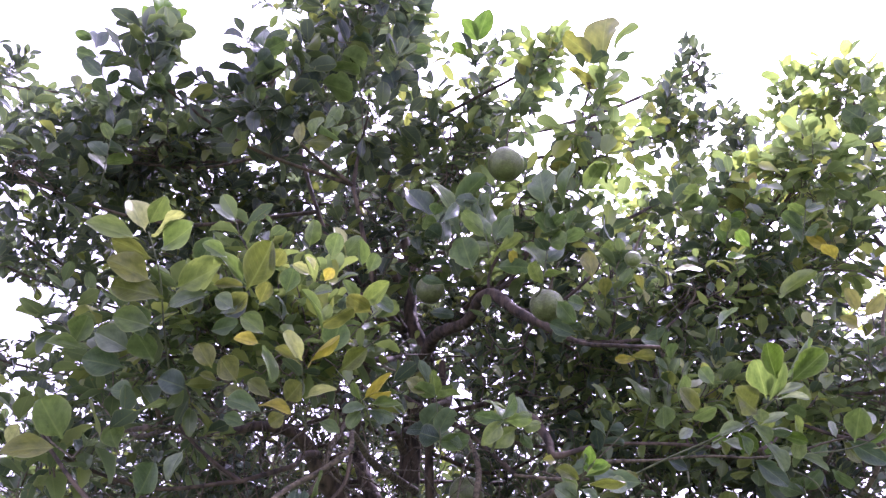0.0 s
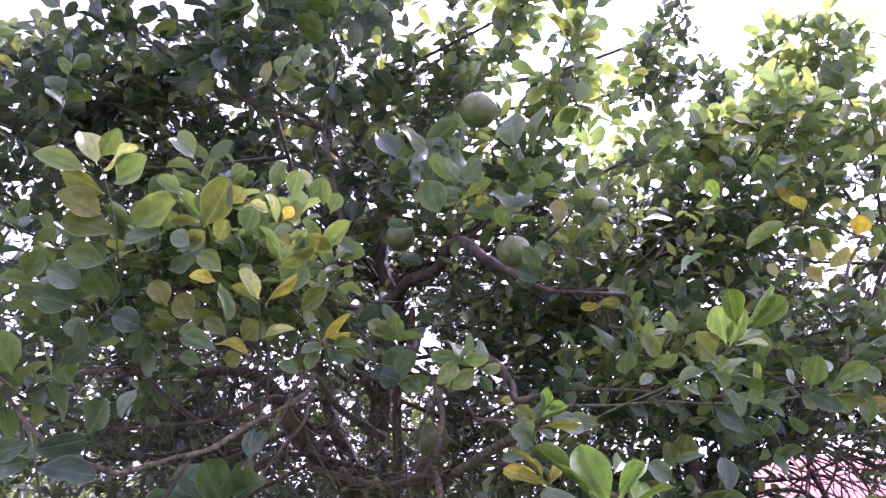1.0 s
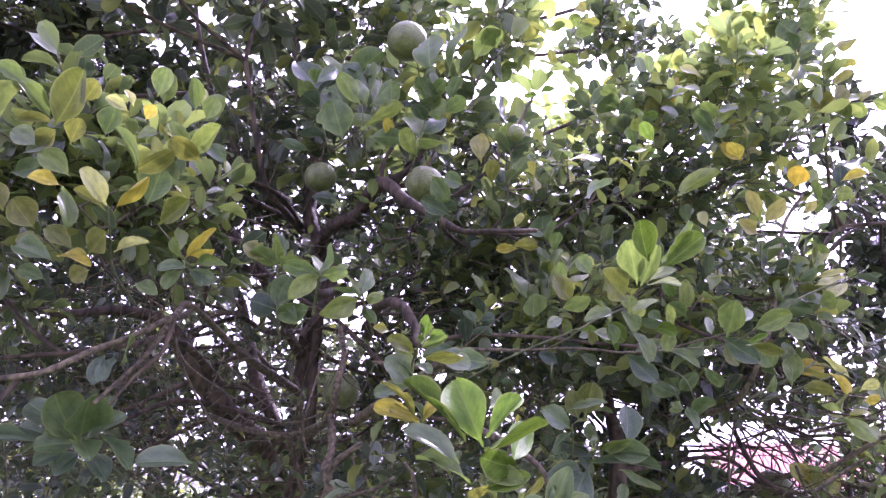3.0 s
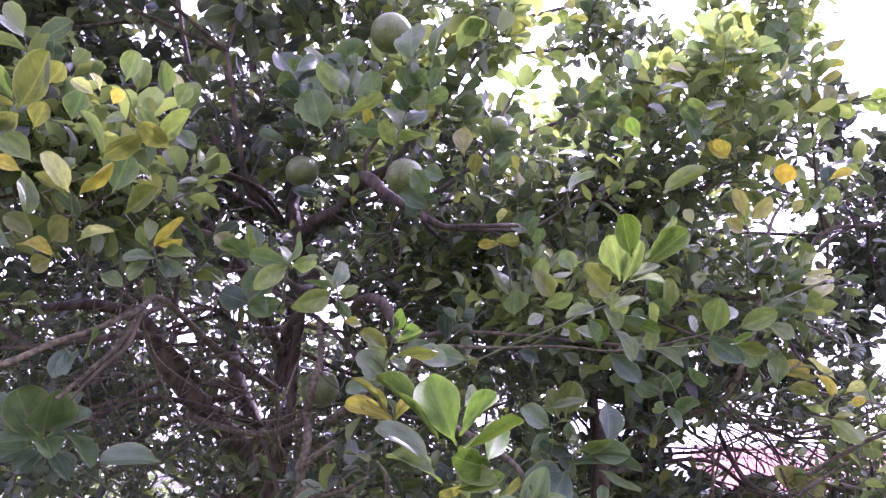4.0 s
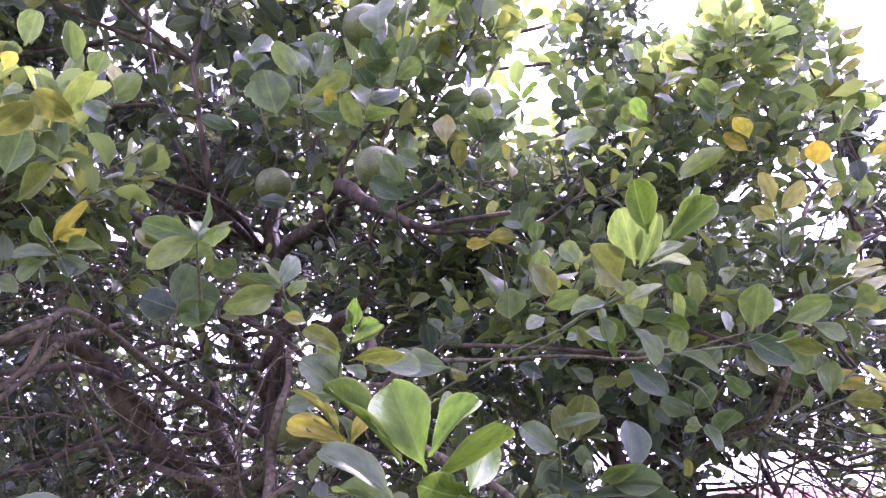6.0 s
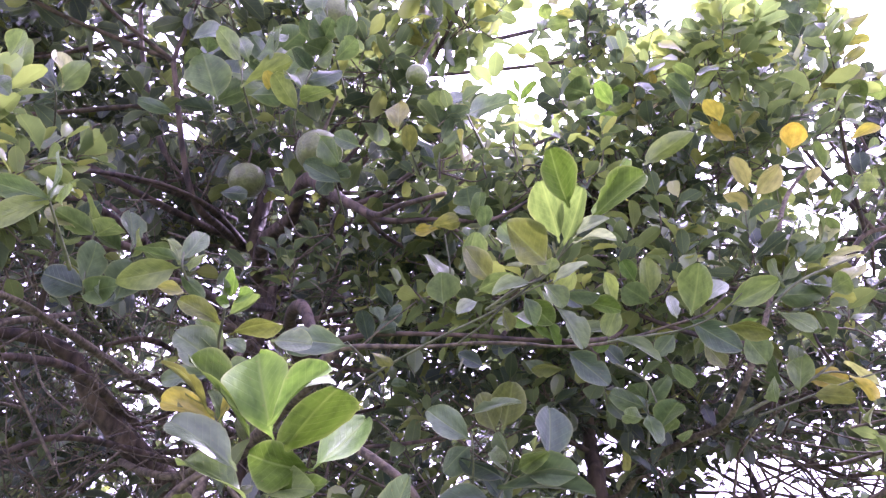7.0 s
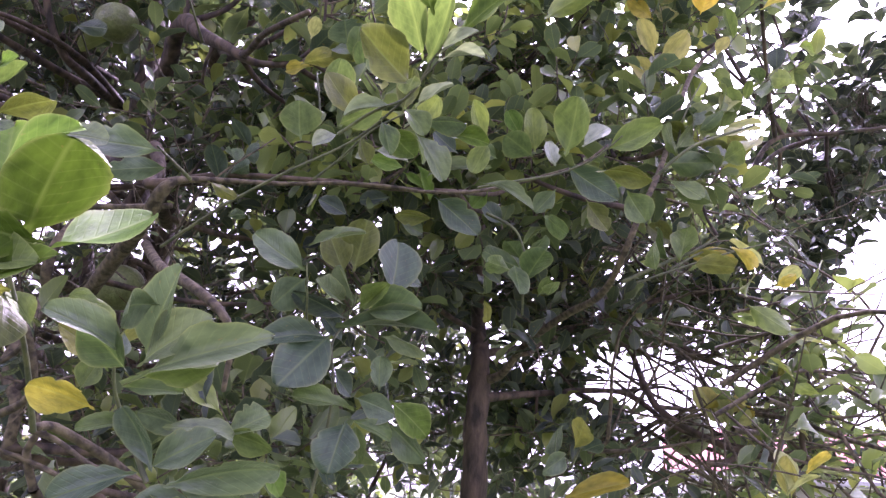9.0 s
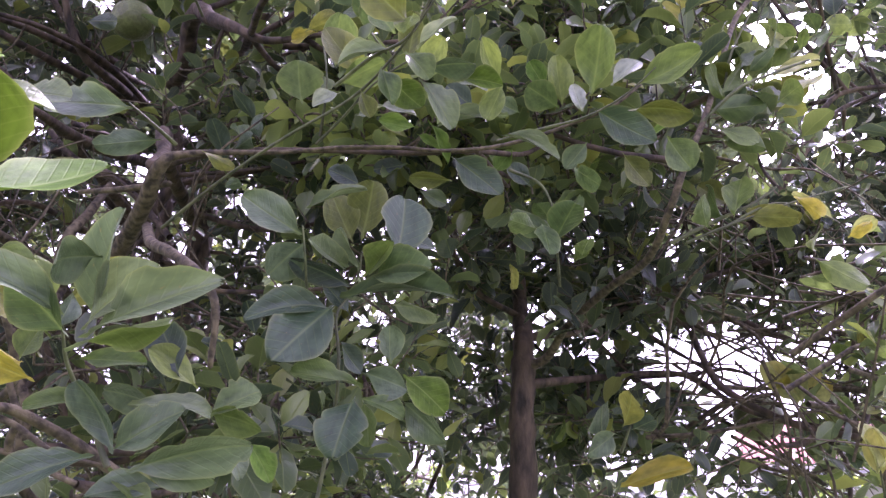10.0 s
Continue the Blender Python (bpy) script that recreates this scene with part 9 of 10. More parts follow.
leaf(s, (-0.753, 2.197, 3.465), (-0.668, 2.230, 3.526), (-0.613, 0.587, 0.529), 0.058, "dark")
s = shoot(tree, [(-0.565, 2.260, 3.179, 0.0028), (-0.511, 2.200, 3.212, 0.0020), (-0.356, 2.200, 3.542, 0.0013)])
leaf(s, (-0.504, 2.200, 3.198), (-0.584, 2.200, 3.346), (0.458, 0.853, 0.250), 0.079, "dark")
leaf(s, (-0.508, 2.200, 3.251), (-0.360, 2.200, 3.205), (0.110, 0.927, 0.358), 0.097, "green")
leaf(s, (-0.475, 2.200, 3.268), (-0.511, 2.200, 3.423), (0.212, -0.976, 0.049), 0.075, "green")
leaf(s, (-0.473, 2.200, 3.318), (-0.345, 2.200, 3.316), (0.010, 0.726, 0.687), 0.067, "green")
leaf(s, (-0.439, 2.200, 3.342), (-0.500, 2.200, 3.474), (-0.194, -0.977, -0.090), 0.071, "green")
leaf(s, (-0.436, 2.194, 3.390), (-0.341, 2.255, 3.404), (-0.548, 0.798, 0.251), 0.083, "green")
leaf(s, (-0.404, 2.198, 3.414), (-0.466, 2.218, 3.564), (-0.392, -0.919, -0.042), 0.080, "dark")
leaf(s, (-0.402, 2.203, 3.467), (-0.291, 2.169, 3.448), (0.261, 0.357, 0.897), 0.065, "dark")
leaf(s, (-0.369, 2.200, 3.491), (-0.421, 2.200, 3.628), (0.288, -0.951, 0.109), 0.064, "green")
leaf(s, (-0.365, 2.200, 3.536), (-0.271, 2.200, 3.601), (-0.373, 0.760, 0.533), 0.062, "dark")
s = shoot(tree, [(-0.237, 2.360, 3.228, 0.0028), (-0.214, 2.300, 3.289, 0.0020), (-0.149, 2.300, 3.746, 0.0013)])
leaf(s, (-0.210, 2.300, 3.276), (-0.252, 2.300, 3.412), (0.010, -1.000, 0.003), 0.081, "dark")
leaf(s, (-0.215, 2.295, 3.318), (-0.142, 2.355, 3.424), (-0.814, 0.515, 0.269), 0.079, "dark")
leaf(s, (-0.196, 2.300, 3.358), (-0.271, 2.300, 3.460), (0.422, 0.851, 0.314), 0.064, "green")
leaf(s, (-0.206, 2.295, 3.400), (-0.107, 2.350, 3.483), (-0.711, 0.409, 0.572), 0.076, "dark")
leaf(s, (-0.184, 2.300, 3.438), (-0.262, 2.300, 3.549), (0.566, 0.725, 0.393), 0.049, "dark")
leaf(s, (-0.197, 2.300, 3.488), (-0.072, 2.300, 3.503), (-0.095, 0.651, 0.753), 0.046, "green")
leaf(s, (-0.175, 2.300, 3.521), (-0.226, 2.300, 3.632), (0.420, 0.887, 0.192), 0.057, "dark")
leaf(s, (-0.179, 2.300, 3.564), (-0.117, 2.300, 3.662), (-0.571, 0.736, 0.364), 0.061, "dark")
leaf(s, (-0.159, 2.300, 3.607), (-0.252, 2.300, 3.701), (0.458, 0.765, 0.452), 0.055, "dark")
leaf(s, (-0.169, 2.303, 3.658), (-0.083, 2.274, 3.666), (0.095, 0.519, 0.850), 0.056, "dark")
leaf(s, (-0.150, 2.300, 3.691), (-0.212, 2.300, 3.814), (0.091, -0.995, 0.046), 0.054, "green")
leaf(s, (-0.159, 2.305, 3.750), (-0.049, 2.250, 3.709), (0.527, 0.698, 0.485), 0.079, "dark")
s = shoot(tree, [(0.310, 2.560, 3.420, 0.0028), (0.335, 2.500, 3.443, 0.0020), (0.461, 2.500, 3.731, 0.0013)])
leaf(s, (0.337, 2.500, 3.426), (0.310, 2.500, 3.613), (-0.194, -0.981, -0.029), 0.075, "green")
leaf(s, (0.341, 2.500, 3.477), (0.463, 2.500, 3.546), (-0.351, 0.707, 0.614), 0.065, "green")
leaf(s, (0.376, 2.503, 3.517), (0.309, 2.468, 3.586), (0.144, 0.816, 0.560), 0.071, "olive")
leaf(s, (0.378, 2.497, 3.559), (0.480, 2.526, 3.619), (-0.448, 0.808, 0.383), 0.062, "green")
leaf(s, (0.412, 2.500, 3.593), (0.338, 2.500, 3.727), (0.159, -0.983, 0.089), 0.056, "green")
leaf(s, (0.416, 2.504, 3.645), (0.502, 2.458, 3.662), (0.172, 0.592, 0.787), 0.087, "olive")
leaf(s, (0.442, 2.500, 3.675), (0.442, 2.500, 3.828), (-0.267, -0.964, -0.000), 0.083, "light")
leaf(s, (0.450, 2.497, 3.728), (0.565, 2.532, 3.768), (-0.354, 0.907, 0.227), 0.067, "green")
s = shoot(tree, [(-0.685, 2.660, 3.851, 0.0028), (-0.654, 2.600, 3.868, 0.0020), (-0.596, 2.600, 4.163, 0.0013)])
leaf(s, (-0.650, 2.600, 3.848), (-0.692, 2.600, 4.072), (-0.318, -0.946, -0.060), 0.101, "dark")
leaf(s, (-0.657, 2.600, 3.910), (-0.518, 2.600, 3.972), (-0.299, 0.676, 0.674), 0.055, "dark")
leaf(s, (-0.626, 2.600, 3.952), (-0.723, 2.600, 4.080), (0.423, 0.847, 0.320), 0.090, "dark")
leaf(s, (-0.633, 2.595, 4.003), (-0.551, 2.651, 4.105), (-0.754, 0.595, 0.279), 0.088, "dark")
leaf(s, (-0.607, 2.600, 4.051), (-0.711, 2.600, 4.175), (0.231, 0.954, 0.193), 0.090, "dark")
leaf(s, (-0.615, 2.603, 4.110), (-0.517, 2.575, 4.132), (-0.130, 0.281, 0.951), 0.063, "dark")
leaf(s, (-0.591, 2.604, 4.160), (-0.654, 2.555, 4.189), (-0.404, 0.789, 0.463), 0.099, "dark")
s = shoot(tree, [(-0.511, 1.960, 2.774, 0.0028), (-0.462, 1.900, 2.754, 0.0020), (-0.347, 1.900, 2.842, 0.0013)])
leaf(s, (-0.461, 1.899, 2.744), (-0.475, 1.908, 2.857), (-0.296, -0.954, 0.039), 0.041, "olive")
leaf(s, (-0.453, 1.900, 2.769), (-0.349, 1.900, 2.767), (0.017, 0.612, 0.791), 0.042, "olive")
leaf(s, (-0.425, 1.900, 2.774), (-0.412, 1.900, 2.875), (0.237, -0.971, -0.032), 0.042, "light")
leaf(s, (-0.415, 1.905, 2.801), (-0.308, 1.854, 2.766), (0.497, 0.687, 0.531), 0.066, "green")
leaf(s, (-0.390, 1.900, 2.804), (-0.346, 1.900, 2.897), (-0.716, 0.610, 0.339), 0.037, "green")
leaf(s, (-0.373, 1.904, 2.833), (-0.299, 1.858, 2.770), (0.696, 0.621, 0.361), 0.048, "light")
leaf(s, (-0.345, 1.896, 2.832), (-0.366, 1.936, 2.946), (-0.191, -0.938, 0.289), 0.050, "light")
s = shoot(tree, [(-1.181, 2.060, 2.704, 0.0028), (-1.144, 2.000, 2.721, 0.0020), (-1.157, 2.000, 2.943, 0.0013)])
leaf(s, (-1.140, 2.003, 2.715), (-1.179, 1.972, 2.779), (0.603, -0.797, -0.018), 0.062, "light")
leaf(s, (-1.155, 2.000, 2.749), (-1.058, 2.000, 2.776), (-0.160, 0.798, 0.581), 0.050, "light")
leaf(s, (-1.142, 2.003, 2.778), (-1.202, 1.970, 2.825), (0.431, -0.899, -0.075), 0.065, "dark")
leaf(s, (-1.159, 2.005, 2.816), (-1.050, 1.953, 2.796), (0.417, 0.640, 0.646), 0.062, "dark")
leaf(s, (-1.148, 2.002, 2.840), (-1.178, 1.978, 2.905), (0.630, -0.777, 0.004), 0.041, "light")
leaf(s, (-1.162, 2.002, 2.876), (-1.065, 1.976, 2.899), (-0.064, 0.513, 0.856), 0.054, "green")
leaf(s, (-1.151, 2.000, 2.902), (-1.198, 2.000, 2.995), (-0.042, -0.999, -0.022), 0.041, "dark")
leaf(s, (-1.160, 1.996, 2.938), (-1.128, 2.038, 2.999), (0.837, -0.544, -0.062), 0.061, "dark")
s = shoot(tree, [(0.177, 1.960, 2.394, 0.0028), (0.168, 1.900, 2.396, 0.0020), (0.108, 1.900, 2.549, 0.0013)])
leaf(s, (0.177, 1.902, 2.398), (0.082, 1.876, 2.380), (-0.311, 0.773, 0.553), 0.038, "green")
leaf(s, (0.157, 1.900, 2.405), (0.203, 1.900, 2.514), (-0.480, 0.853, 0.203), 0.054, "green")
leaf(s, (0.160, 1.898, 2.425), (0.084, 1.920, 2.512), (0.685, 0.571, 0.452), 0.043, "green")
leaf(s, (0.145, 1.895, 2.441), (0.156, 1.949, 2.561), (0.743, -0.633, 0.215), 0.048, "green")
leaf(s, (0.144, 1.904, 2.467), (0.086, 1.864, 2.512), (-0.109, 0.810, 0.576), 0.038, "blue")
leaf(s, (0.131, 1.900, 2.481), (0.135, 1.900, 2.589), (-0.336, -0.942, 0.013), 0.040, "green")
leaf(s, (0.129, 1.904, 2.507), (0.072, 1.863, 2.538), (0.025, 0.588, 0.808), 0.034, "dark")
leaf(s, (0.113, 1.896, 2.522), (0.145, 1.938, 2.602), (0.477, -0.844, 0.246), 0.036, "green")
leaf(s, (0.114, 1.896, 2.546), (0.050, 1.935, 2.577), (0.615, 0.628, 0.477), 0.046, "dark")
s = shoot(tree, [(0.261, 1.760, 2.183, 0.0028), (0.272, 1.700, 2.195, 0.0020), (0.304, 1.700, 2.379, 0.0013)])
leaf(s, (0.276, 1.704, 2.191), (0.232, 1.655, 2.240), (-0.011, 0.712, 0.702), 0.038, "light")
leaf(s, (0.269, 1.705, 2.218), (0.340, 1.654, 2.213), (0.385, 0.462, 0.799), 0.037, "light")
leaf(s, (0.283, 1.696, 2.229), (0.241, 1.737, 2.345), (-0.440, -0.885, 0.150), 0.047, "light")
leaf(s, (0.278, 1.696, 2.257), (0.337, 1.741, 2.317), (-0.756, 0.582, 0.299), 0.035, "blue")
leaf(s, (0.290, 1.704, 2.283), (0.262, 1.660, 2.312), (0.072, 0.520, 0.851), 0.044, "blue")
leaf(s, (0.287, 1.704, 2.308), (0.339, 1.663, 2.312), (0.443, 0.626, 0.643), 0.044, "green")
leaf(s, (0.299, 1.703, 2.326), (0.268, 1.671, 2.391), (0.277, 0.808, 0.520), 0.039, "green")
leaf(s, (0.297, 1.705, 2.352), (0.333, 1.654, 2.383), (-0.028, 0.508, 0.861), 0.036, "green")
leaf(s, (0.306, 1.704, 2.376), (0.289, 1.659, 2.409), (-0.182, 0.627, 0.757), 0.032, "blue")
s = shoot(tree, [(0.030, 1.960, 2.324, 0.0028), (0.028, 1.900, 2.332, 0.0020), (-0.022, 1.900, 2.499, 0.0013)])
leaf(s, (0.036, 1.903, 2.331), (-0.045, 1.867, 2.339), (-0.198, 0.606, 0.771), 0.041, "dark")
leaf(s, (0.015, 1.897, 2.348), (0.081, 1.928, 2.431), (-0.645, 0.726, 0.239), 0.050, "green")
leaf(s, (0.019, 1.904, 2.378), (-0.032, 1.857, 2.391), (-0.327, 0.559, 0.762), 0.031, "dark")
leaf(s, (0.007, 1.895, 2.392), (0.012, 1.946, 2.507), (0.561, -0.767, 0.310), 0.046, "dark")
leaf(s, (0.004, 1.904, 2.425), (-0.041, 1.856, 2.438), (-0.643, 0.681, 0.351), 0.047, "dark")
leaf(s, (-0.008, 1.896, 2.440), (-0.004, 1.936, 2.558), (-0.542, -0.791, 0.284), 0.045, "dark")
leaf(s, (-0.010, 1.903, 2.477), (-0.057, 1.866, 2.457), (-0.623, 0.421, 0.659), 0.051, "green")
leaf(s, (-0.023, 1.904, 2.497), (-0.009, 1.865, 2.527), (0.070, 0.631, 0.772), 0.045, "green")
s = shoot(tree, [(0.534, 2.060, 2.242, 0.0028), (0.530, 2.000, 2.261, 0.0020), (0.540, 2.000, 2.456, 0.0013)])
leaf(s, (0.533, 2.004, 2.258), (0.491, 1.956, 2.292), (-0.255, 0.690, 0.677), 0.030, "dark")
leaf(s, (0.526, 2.000, 2.280), (0.577, 2.000, 2.369), (-0.570, 0.755, 0.324), 0.037, "green")
leaf(s, (0.540, 2.004, 2.315), (0.461, 1.955, 2.320), (-0.513, 0.836, 0.194), 0.034, "blue")
leaf(s, (0.531, 2.004, 2.339), (0.560, 1.958, 2.378), (0.066, 0.670, 0.740), 0.028, "blue")
leaf(s, (0.538, 2.004, 2.366), (0.513, 1.963, 2.416), (-0.358, 0.799, 0.482), 0.045, "dark")
leaf(s, (0.531, 2.003, 2.397), (0.598, 1.968, 2.416), (0.223, 0.754, 0.618), 0.043, "blue")
leaf(s, (0.542, 2.004, 2.425), (0.503, 1.961, 2.452), (-0.359, 0.707, 0.609), 0.050, "green")
leaf(s, (0.535, 1.996, 2.451), (0.593, 2.036, 2.503), (0.425, -0.883, 0.200), 0.045, "blue")
s = shoot(tree, [(0.672, 1.960, 2.042, 0.0028), (0.649, 1.900, 2.038, 0.0020), (0.606, 1.900, 2.110, 0.0013)])
leaf(s, (0.641, 1.904, 2.048), (0.631, 1.858, 2.093), (0.129, 0.676, 0.726), 0.029, "green")
leaf(s, (0.623, 1.904, 2.077), (0.623, 1.857, 2.122), (0.126, 0.683, 0.720), 0.036, "green")
leaf(s, (0.619, 1.896, 2.092), (0.573, 1.939, 2.138), (-0.436, -0.834, 0.338), 0.037, "blue")
leaf(s, (0.607, 1.903, 2.107), (0.592, 1.868, 2.140), (0.293, 0.581, 0.759), 0.053, "blue")
s = shoot(tree, [(0.413, 1.960, 1.801, 0.0028), (0.422, 1.900, 1.809, 0.0020), (0.472, 1.900, 1.895, 0.0013)])
leaf(s, (0.423, 1.905, 1.804), (0.409, 1.852, 1.858), (-0.653, 0.623, 0.431), 0.028, "dark")
leaf(s, (0.426, 1.905, 1.825), (0.483, 1.854, 1.834), (0.264, 0.456, 0.850), 0.028, "blue")
leaf(s, (0.443, 1.896, 1.837), (0.419, 1.941, 1.902), (0.327, -0.719, 0.613), 0.030, "green")
leaf(s, (0.448, 1.903, 1.860), (0.488, 1.868, 1.862), (0.563, 0.689, 0.457), 0.036, "blue")
leaf(s, (0.464, 1.904, 1.873), (0.432, 1.859, 1.915), (0.399, 0.447, 0.801), 0.025, "dark")
s = shoot(tree, [(0.617, 1.500, 1.986, 0.0028), (0.592, 1.420, 1.985, 0.0013)])
leaf(s, (0.588, 1.416, 1.979), (0.646, 1.457, 2.043), (-0.765, 0.533, 0.360), 0.035, "blue")
s = shoot(tree, [(0.125, 1.400, 1.727, 0.0028), (0.142, 1.300, 1.766, 0.0013)])
leaf(s, (0.146, 1.296, 1.763), (0.127, 1.342, 1.830), (0.216, -0.771, 0.600), 0.030, "light")
leaf(s, (0.140, 1.304, 1.766), (0.166, 1.261, 1.803), (0.206, 0.703, 0.680), 0.024, "green")
leaf(s, (0.143, 1.303, 1.765), (0.109, 1.266, 1.726), (0.632, -0.756, 0.171), 0.030, "light")
leaf(s, (0.143, 1.304, 1.766), (0.194, 1.260, 1.764), (0.556, 0.605, 0.570), 0.025, "light")
leaf(s, (0.147, 1.304, 1.766), (0.096, 1.263, 1.768), (0.619, -0.781, -0.085), 0.026, "green")
s = shoot(tree, [(0.345, 1.900, 2.082, 0.0028), (0.336, 1.780, 2.115, 0.0013)])
leaf(s, (0.329, 1.783, 2.102), (0.376, 1.748, 2.100), (0.458, 0.576, 0.677), 0.041, "dark")
leaf(s, (0.340, 1.777, 2.097), (0.309, 1.807, 2.082), (0.483, 0.739, 0.469), 0.039, "dark")
leaf(s, (0.338, 1.782, 2.109), (0.351, 1.760, 2.170), (0.278, 0.920, 0.278), 0.037, "green")
s = shoot(tree, [(-0.097, 2.400, 2.332, 0.0028), (-0.042, 2.200, 2.305, 0.0013)])
leaf(s, (-0.049, 2.202, 2.298), (0.040, 2.178, 2.281), (0.318, 0.792, 0.521), 0.040, "dark")

# a darker tree that closes the view behind
tree3 = new("citrus_tree")
tagged(tree3, "dark leafy tree standing close behind the citrus trees", "tree")
branch(tree3, [(-1.3, 5.0, -0.05, 0.07), (-1.25, 5.0, 0.6, 0.06), (-1.3, 4.95, 1.4, 0.045), (-1.2, 4.9, 2.4, 0.025)], "trunk", label="brown trunk in deep shade")
branch(tree3, [(-1.28, 4.98, 0.7, 0.04), (-0.6, 4.9, 1.0, 0.03), (0.2, 4.8, 1.3, 0.024), (1.2, 4.8, 1.2, 0.015)])
branch(tree3, [(-1.28, 4.98, 0.8, 0.035), (-1.9, 4.9, 1.2, 0.028), (-2.7, 4.8, 1.5, 0.02), (-3.4, 4.8, 1.6, 0.012)])
clump(tree3, "crown_dark", (-3.4, 4.8, 0.72), (0.46, 0.4, 0.34), 36, 0.1)
clump(tree3, "crown_dark", (-3.26, 4.84, 1.15), (0.46, 0.4, 0.34), 36, 0.1)
clump(tree3, "crown_dark", (-3.49, 4.96, 1.69), (0.46, 0.4, 0.34), 36, 0.1)
clump(tree3, "crown_dark", (-3.41, 5.05, 2.19), (0.46, 0.4, 0.34), 36, 0.1)
clump(tree3, "crown_dark", (-2.47, 4.76, 0.78), (0.46, 0.4, 0.34), 36, 0.1)
clump(tree3, "crown_dark", (-2.74, 4.85, 1.34), (0.46, 0.4, 0.34), 36, 0.1)
clump(tree3, "crown_dark", (-2.59, 4.91, 1.79), (0.46, 0.4, 0.34), 36, 0.1)
clump(tree3, "crown_dark", (-2.77, 4.92, 2.22), (0.46, 0.4, 0.34), 36, 0.1)
clump(tree3, "crown_dark", (-1.98, 4.52, 0.84), (0.46, 0.4, 0.34), 36, 0.1)
clump(tree3, "crown_dark", (-1.91, 4.9, 1.34), (0.46, 0.4, 0.34), 36, 0.1)
clump(tree3, "crown_dark", (-1.81, 5.01, 1.72), (0.46, 0.4, 0.34), 36, 0.1)
clump(tree3, "crown_dark", (-1.78, 4.74, 2.3), (0.46, 0.4, 0.34), 36, 0.1)
clump(tree3, "crown_dark", (-1.15, 4.55, 0.66), (0.46, 0.4, 0.34), 36, 0.1)
clump(tree3, "crown_dark", (-1.41, 5.03, 1.23), (0.46, 0.4, 0.34), 36, 0.1)
clump(tree3, "crown_dark", (-1.25, 4.67, 1.75), (0.46, 0.4, 0.34), 36, 0.1)
clump(tree3, "crown_dark", (-1.35, 4.69, 2.22), (0.46, 0.4, 0.34), 36, 0.1)
clump(tree3, "crown_dark", (-0.67, 5.0, 0.79), (0.46, 0.4, 0.34), 36, 0.1)
clump(tree3, "crown_dark", (-0.53, 4.97, 1.37), (0.46, 0.4, 0.34), 36, 0.1)
clump(tree3, "crown_dark", (-0.63, 4.59, 1.84), (0.46, 0.4, 0.34), 36, 0.1)
clump(tree3, "crown_dark", (-0.51, 5.0, 2.22), (0.46, 0.4, 0.34), 36, 0.1)
clump(tree3, "crown_dark", (-0.01, 4.62, 0.83), (0.46, 0.4, 0.34), 36, 0.1)
clump(tree3, "crown_dark", (-0.07, 4.66, 1.15), (0.46, 0.4, 0.34), 36, 0.1)
clump(tree3, "crown_dark", (0.04, 5.04, 1.65), (0.46, 0.4, 0.34), 36, 0.1)
clump(tree3, "crown_dark", (0.02, 4.73, 2.12), (0.46, 0.4, 0.34), 36, 0.1)
clump(tree3, "crown_dark", (0.42, 4.92, 0.84), (0.46, 0.4, 0.34), 36, 0.1)
clump(tree3, "crown_dark", (0.32, 4.84, 1.14), (0.46, 0.4, 0.34), 36, 0.1)
clump(tree3, "crown_dark", (0.59, 4.68, 1.84), (0.46, 0.4, 0.34), 36, 0.1)
clump(tree3, "crown_dark", (0.69, 4.78, 2.32), (0.46, 0.4, 0.34), 36, 0.1)
clump(tree3, "crown_dark", (1.02, 4.54, 0.77), (0.46, 0.4, 0.34), 36, 0.1)
clump(tree3, "crown_dark", (0.91, 4.61, 1.23), (0.46, 0.4, 0.34), 36, 0.1)
clump(tree3, "crown_dark", (1.14, 4.59, 1.64), (0.46, 0.4, 0.34), 36, 0.1)
clump(tree3, "crown_dark", (1.25, 4.67, 2.31), (0.46, 0.4, 0.34), 36, 0.1)
clump(tree3, "crown_dark", (-1.74, 4.76, 2.74), (0.42, 0.4, 0.3), 24, 0.1)
clump(tree3, "crown_dark", (-1.89, 4.9, 3.33), (0.42, 0.4, 0.3), 24, 0.1)
clump(tree3, "crown_dark", (-1.18, 4.89, 2.88), (0.42, 0.4, 0.3), 9, 0.1)
clump(tree3, "crown_dark", (-1.2, 4.79, 3.37), (0.42, 0.4, 0.3), 9, 0.1)
clump(tree3, "crown_dark", (-0.6, 4.72, 2.89), (0.42, 0.4, 0.3), 9, 0.1)
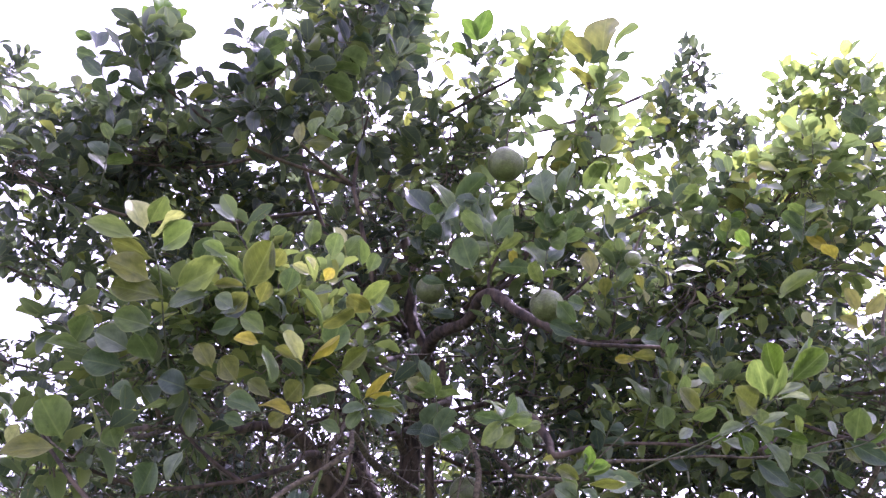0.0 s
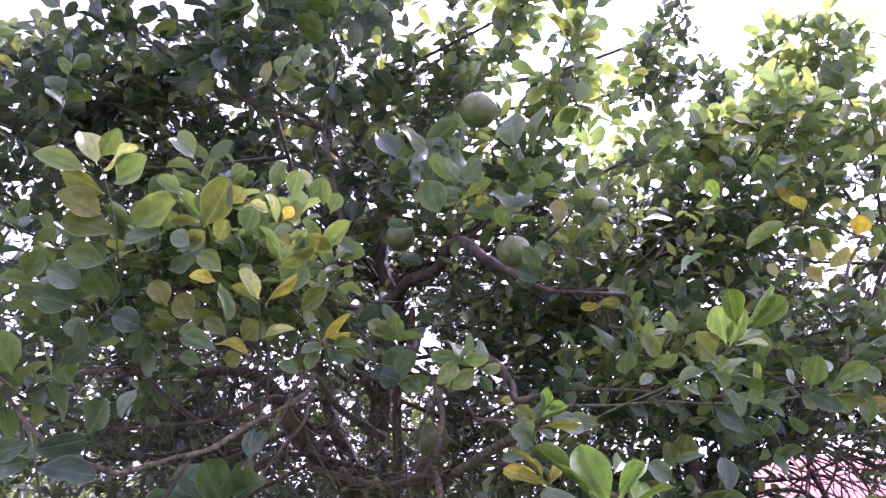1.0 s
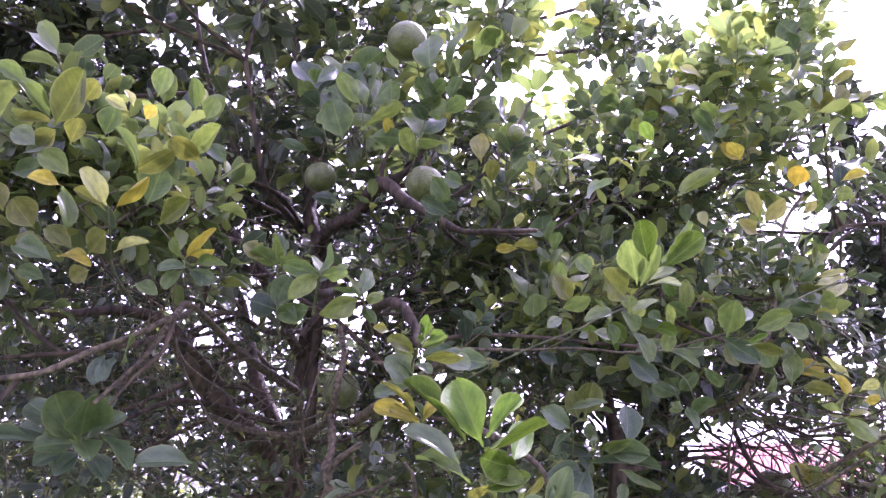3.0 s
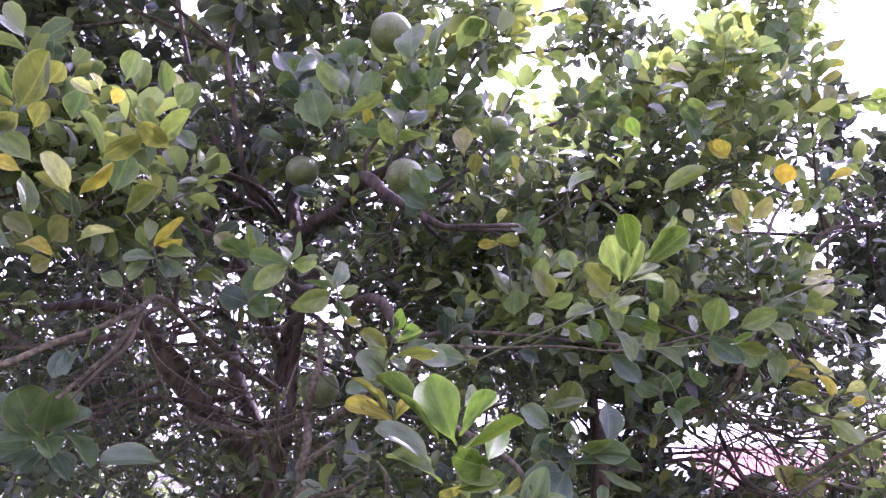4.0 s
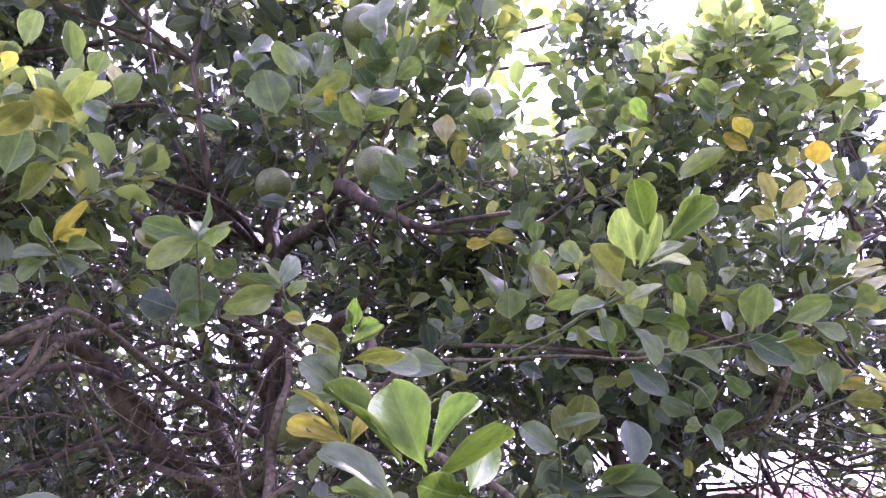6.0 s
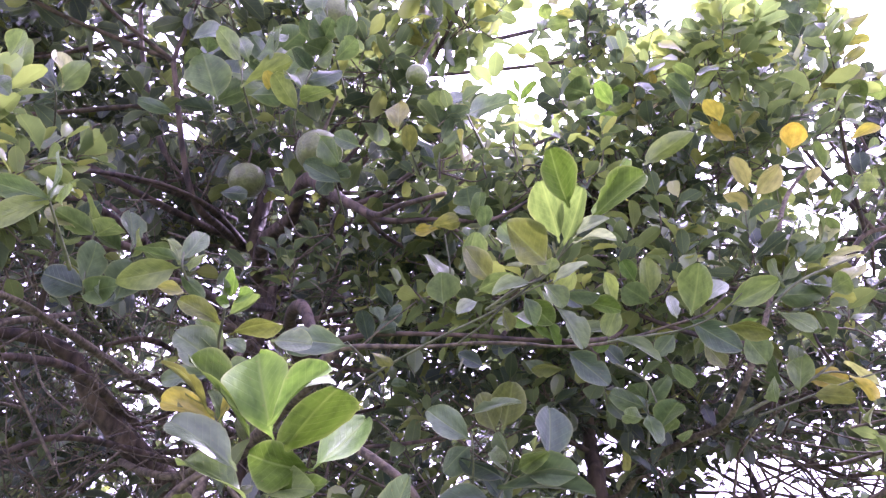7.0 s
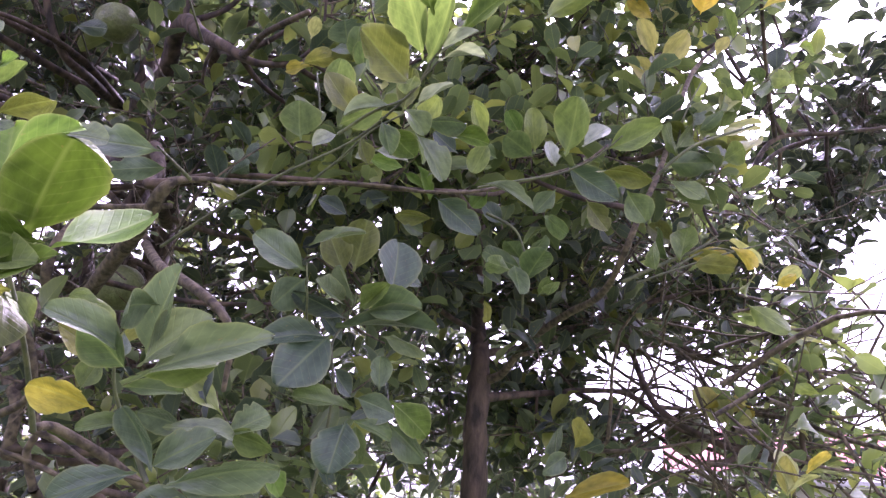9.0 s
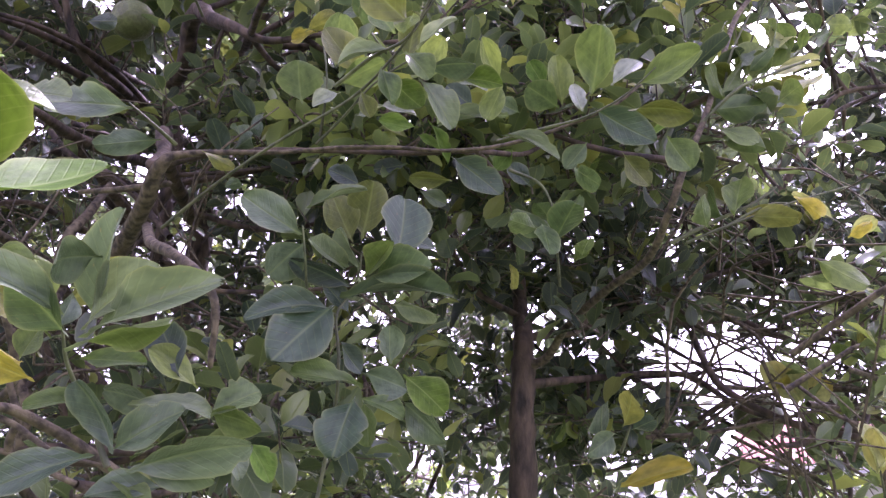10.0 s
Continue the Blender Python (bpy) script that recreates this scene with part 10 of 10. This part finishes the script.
clump(tree3, "crown_dark", (-0.49, 4.85, 3.15), (0.42, 0.4, 0.3), 9, 0.1)
clump(tree3, "crown_dark", (0.17, 4.87, 2.61), (0.42, 0.4, 0.3), 9, 0.1)
clump(tree3, "crown_dark", (0.25, 4.9, 3.17), (0.42, 0.4, 0.3), 9, 0.1)
clump(tree3, "crown_dark", (0.95, 4.81, 2.8), (0.42, 0.4, 0.3), 9, 0.1)
clump(tree3, "crown_dark", (0.84, 4.94, 3.37), (0.42, 0.4, 0.3), 9, 0.1)
clump(tree3, "crown_dark", (-0.75, 4.7, 1.5), (0.5, 0.4, 0.3), 40, 0.1)
clump(tree3, "crown_dark", (-0.2, 4.8, 1.45), (0.5, 0.4, 0.3), 40, 0.1)
clump(tree3, "crown_dark", (0.3, 4.7, 1.5), (0.5, 0.4, 0.3), 30, 0.1)
clump(tree3, "crown_dark", (1.8, 4.7, 0.8), (0.42, 0.4, 0.26), 26, 0.1)
clump(tree3, "crown_dark", (2.4, 4.7, 0.7), (0.42, 0.4, 0.26), 26, 0.1)
clump(tree3, "crown_dark", (3.0, 4.7, 0.8), (0.42, 0.4, 0.26), 26, 0.1)
clump(tree3, "crown_dark", (3.6, 4.7, 0.9), (0.42, 0.4, 0.26), 26, 0.1)
clump(tree3, "crown_dark", (1.5, 4.7, 1.2), (0.42, 0.4, 0.26), 26, 0.1)

# house and bushes beyond
house((6.75, 15.3, 0), -22, 10.0, 7.0, 2.05)
far_bush("bush", (-3.5, 8.0, 0), 2.9, 2.2, 16, "bush_light", "light green leafy garden bush behind the trees", "bush")
far_bush("bush", (0.5, 9.0, 0), 2.3, 2.2, 16, "bush_light", "light green leafy garden bush behind the trees", "bush")
far_bush("bush", (4.0, 8.0, 0), 1.75, 1.8, 12, "bush_light", "low light green bush before the house", "bush")

# ---- join the crowns ----
for owner in [o for o in scene.objects if o.parent is None and o.name in TWIGS]:
    TWIGS[owner.name].build("twig_growth", TWIG, owner)
    for (who, tone), fol in FOLIAGE.items():
        if who == owner.name:
            fol.build("foliage", CROWN[tone], owner)
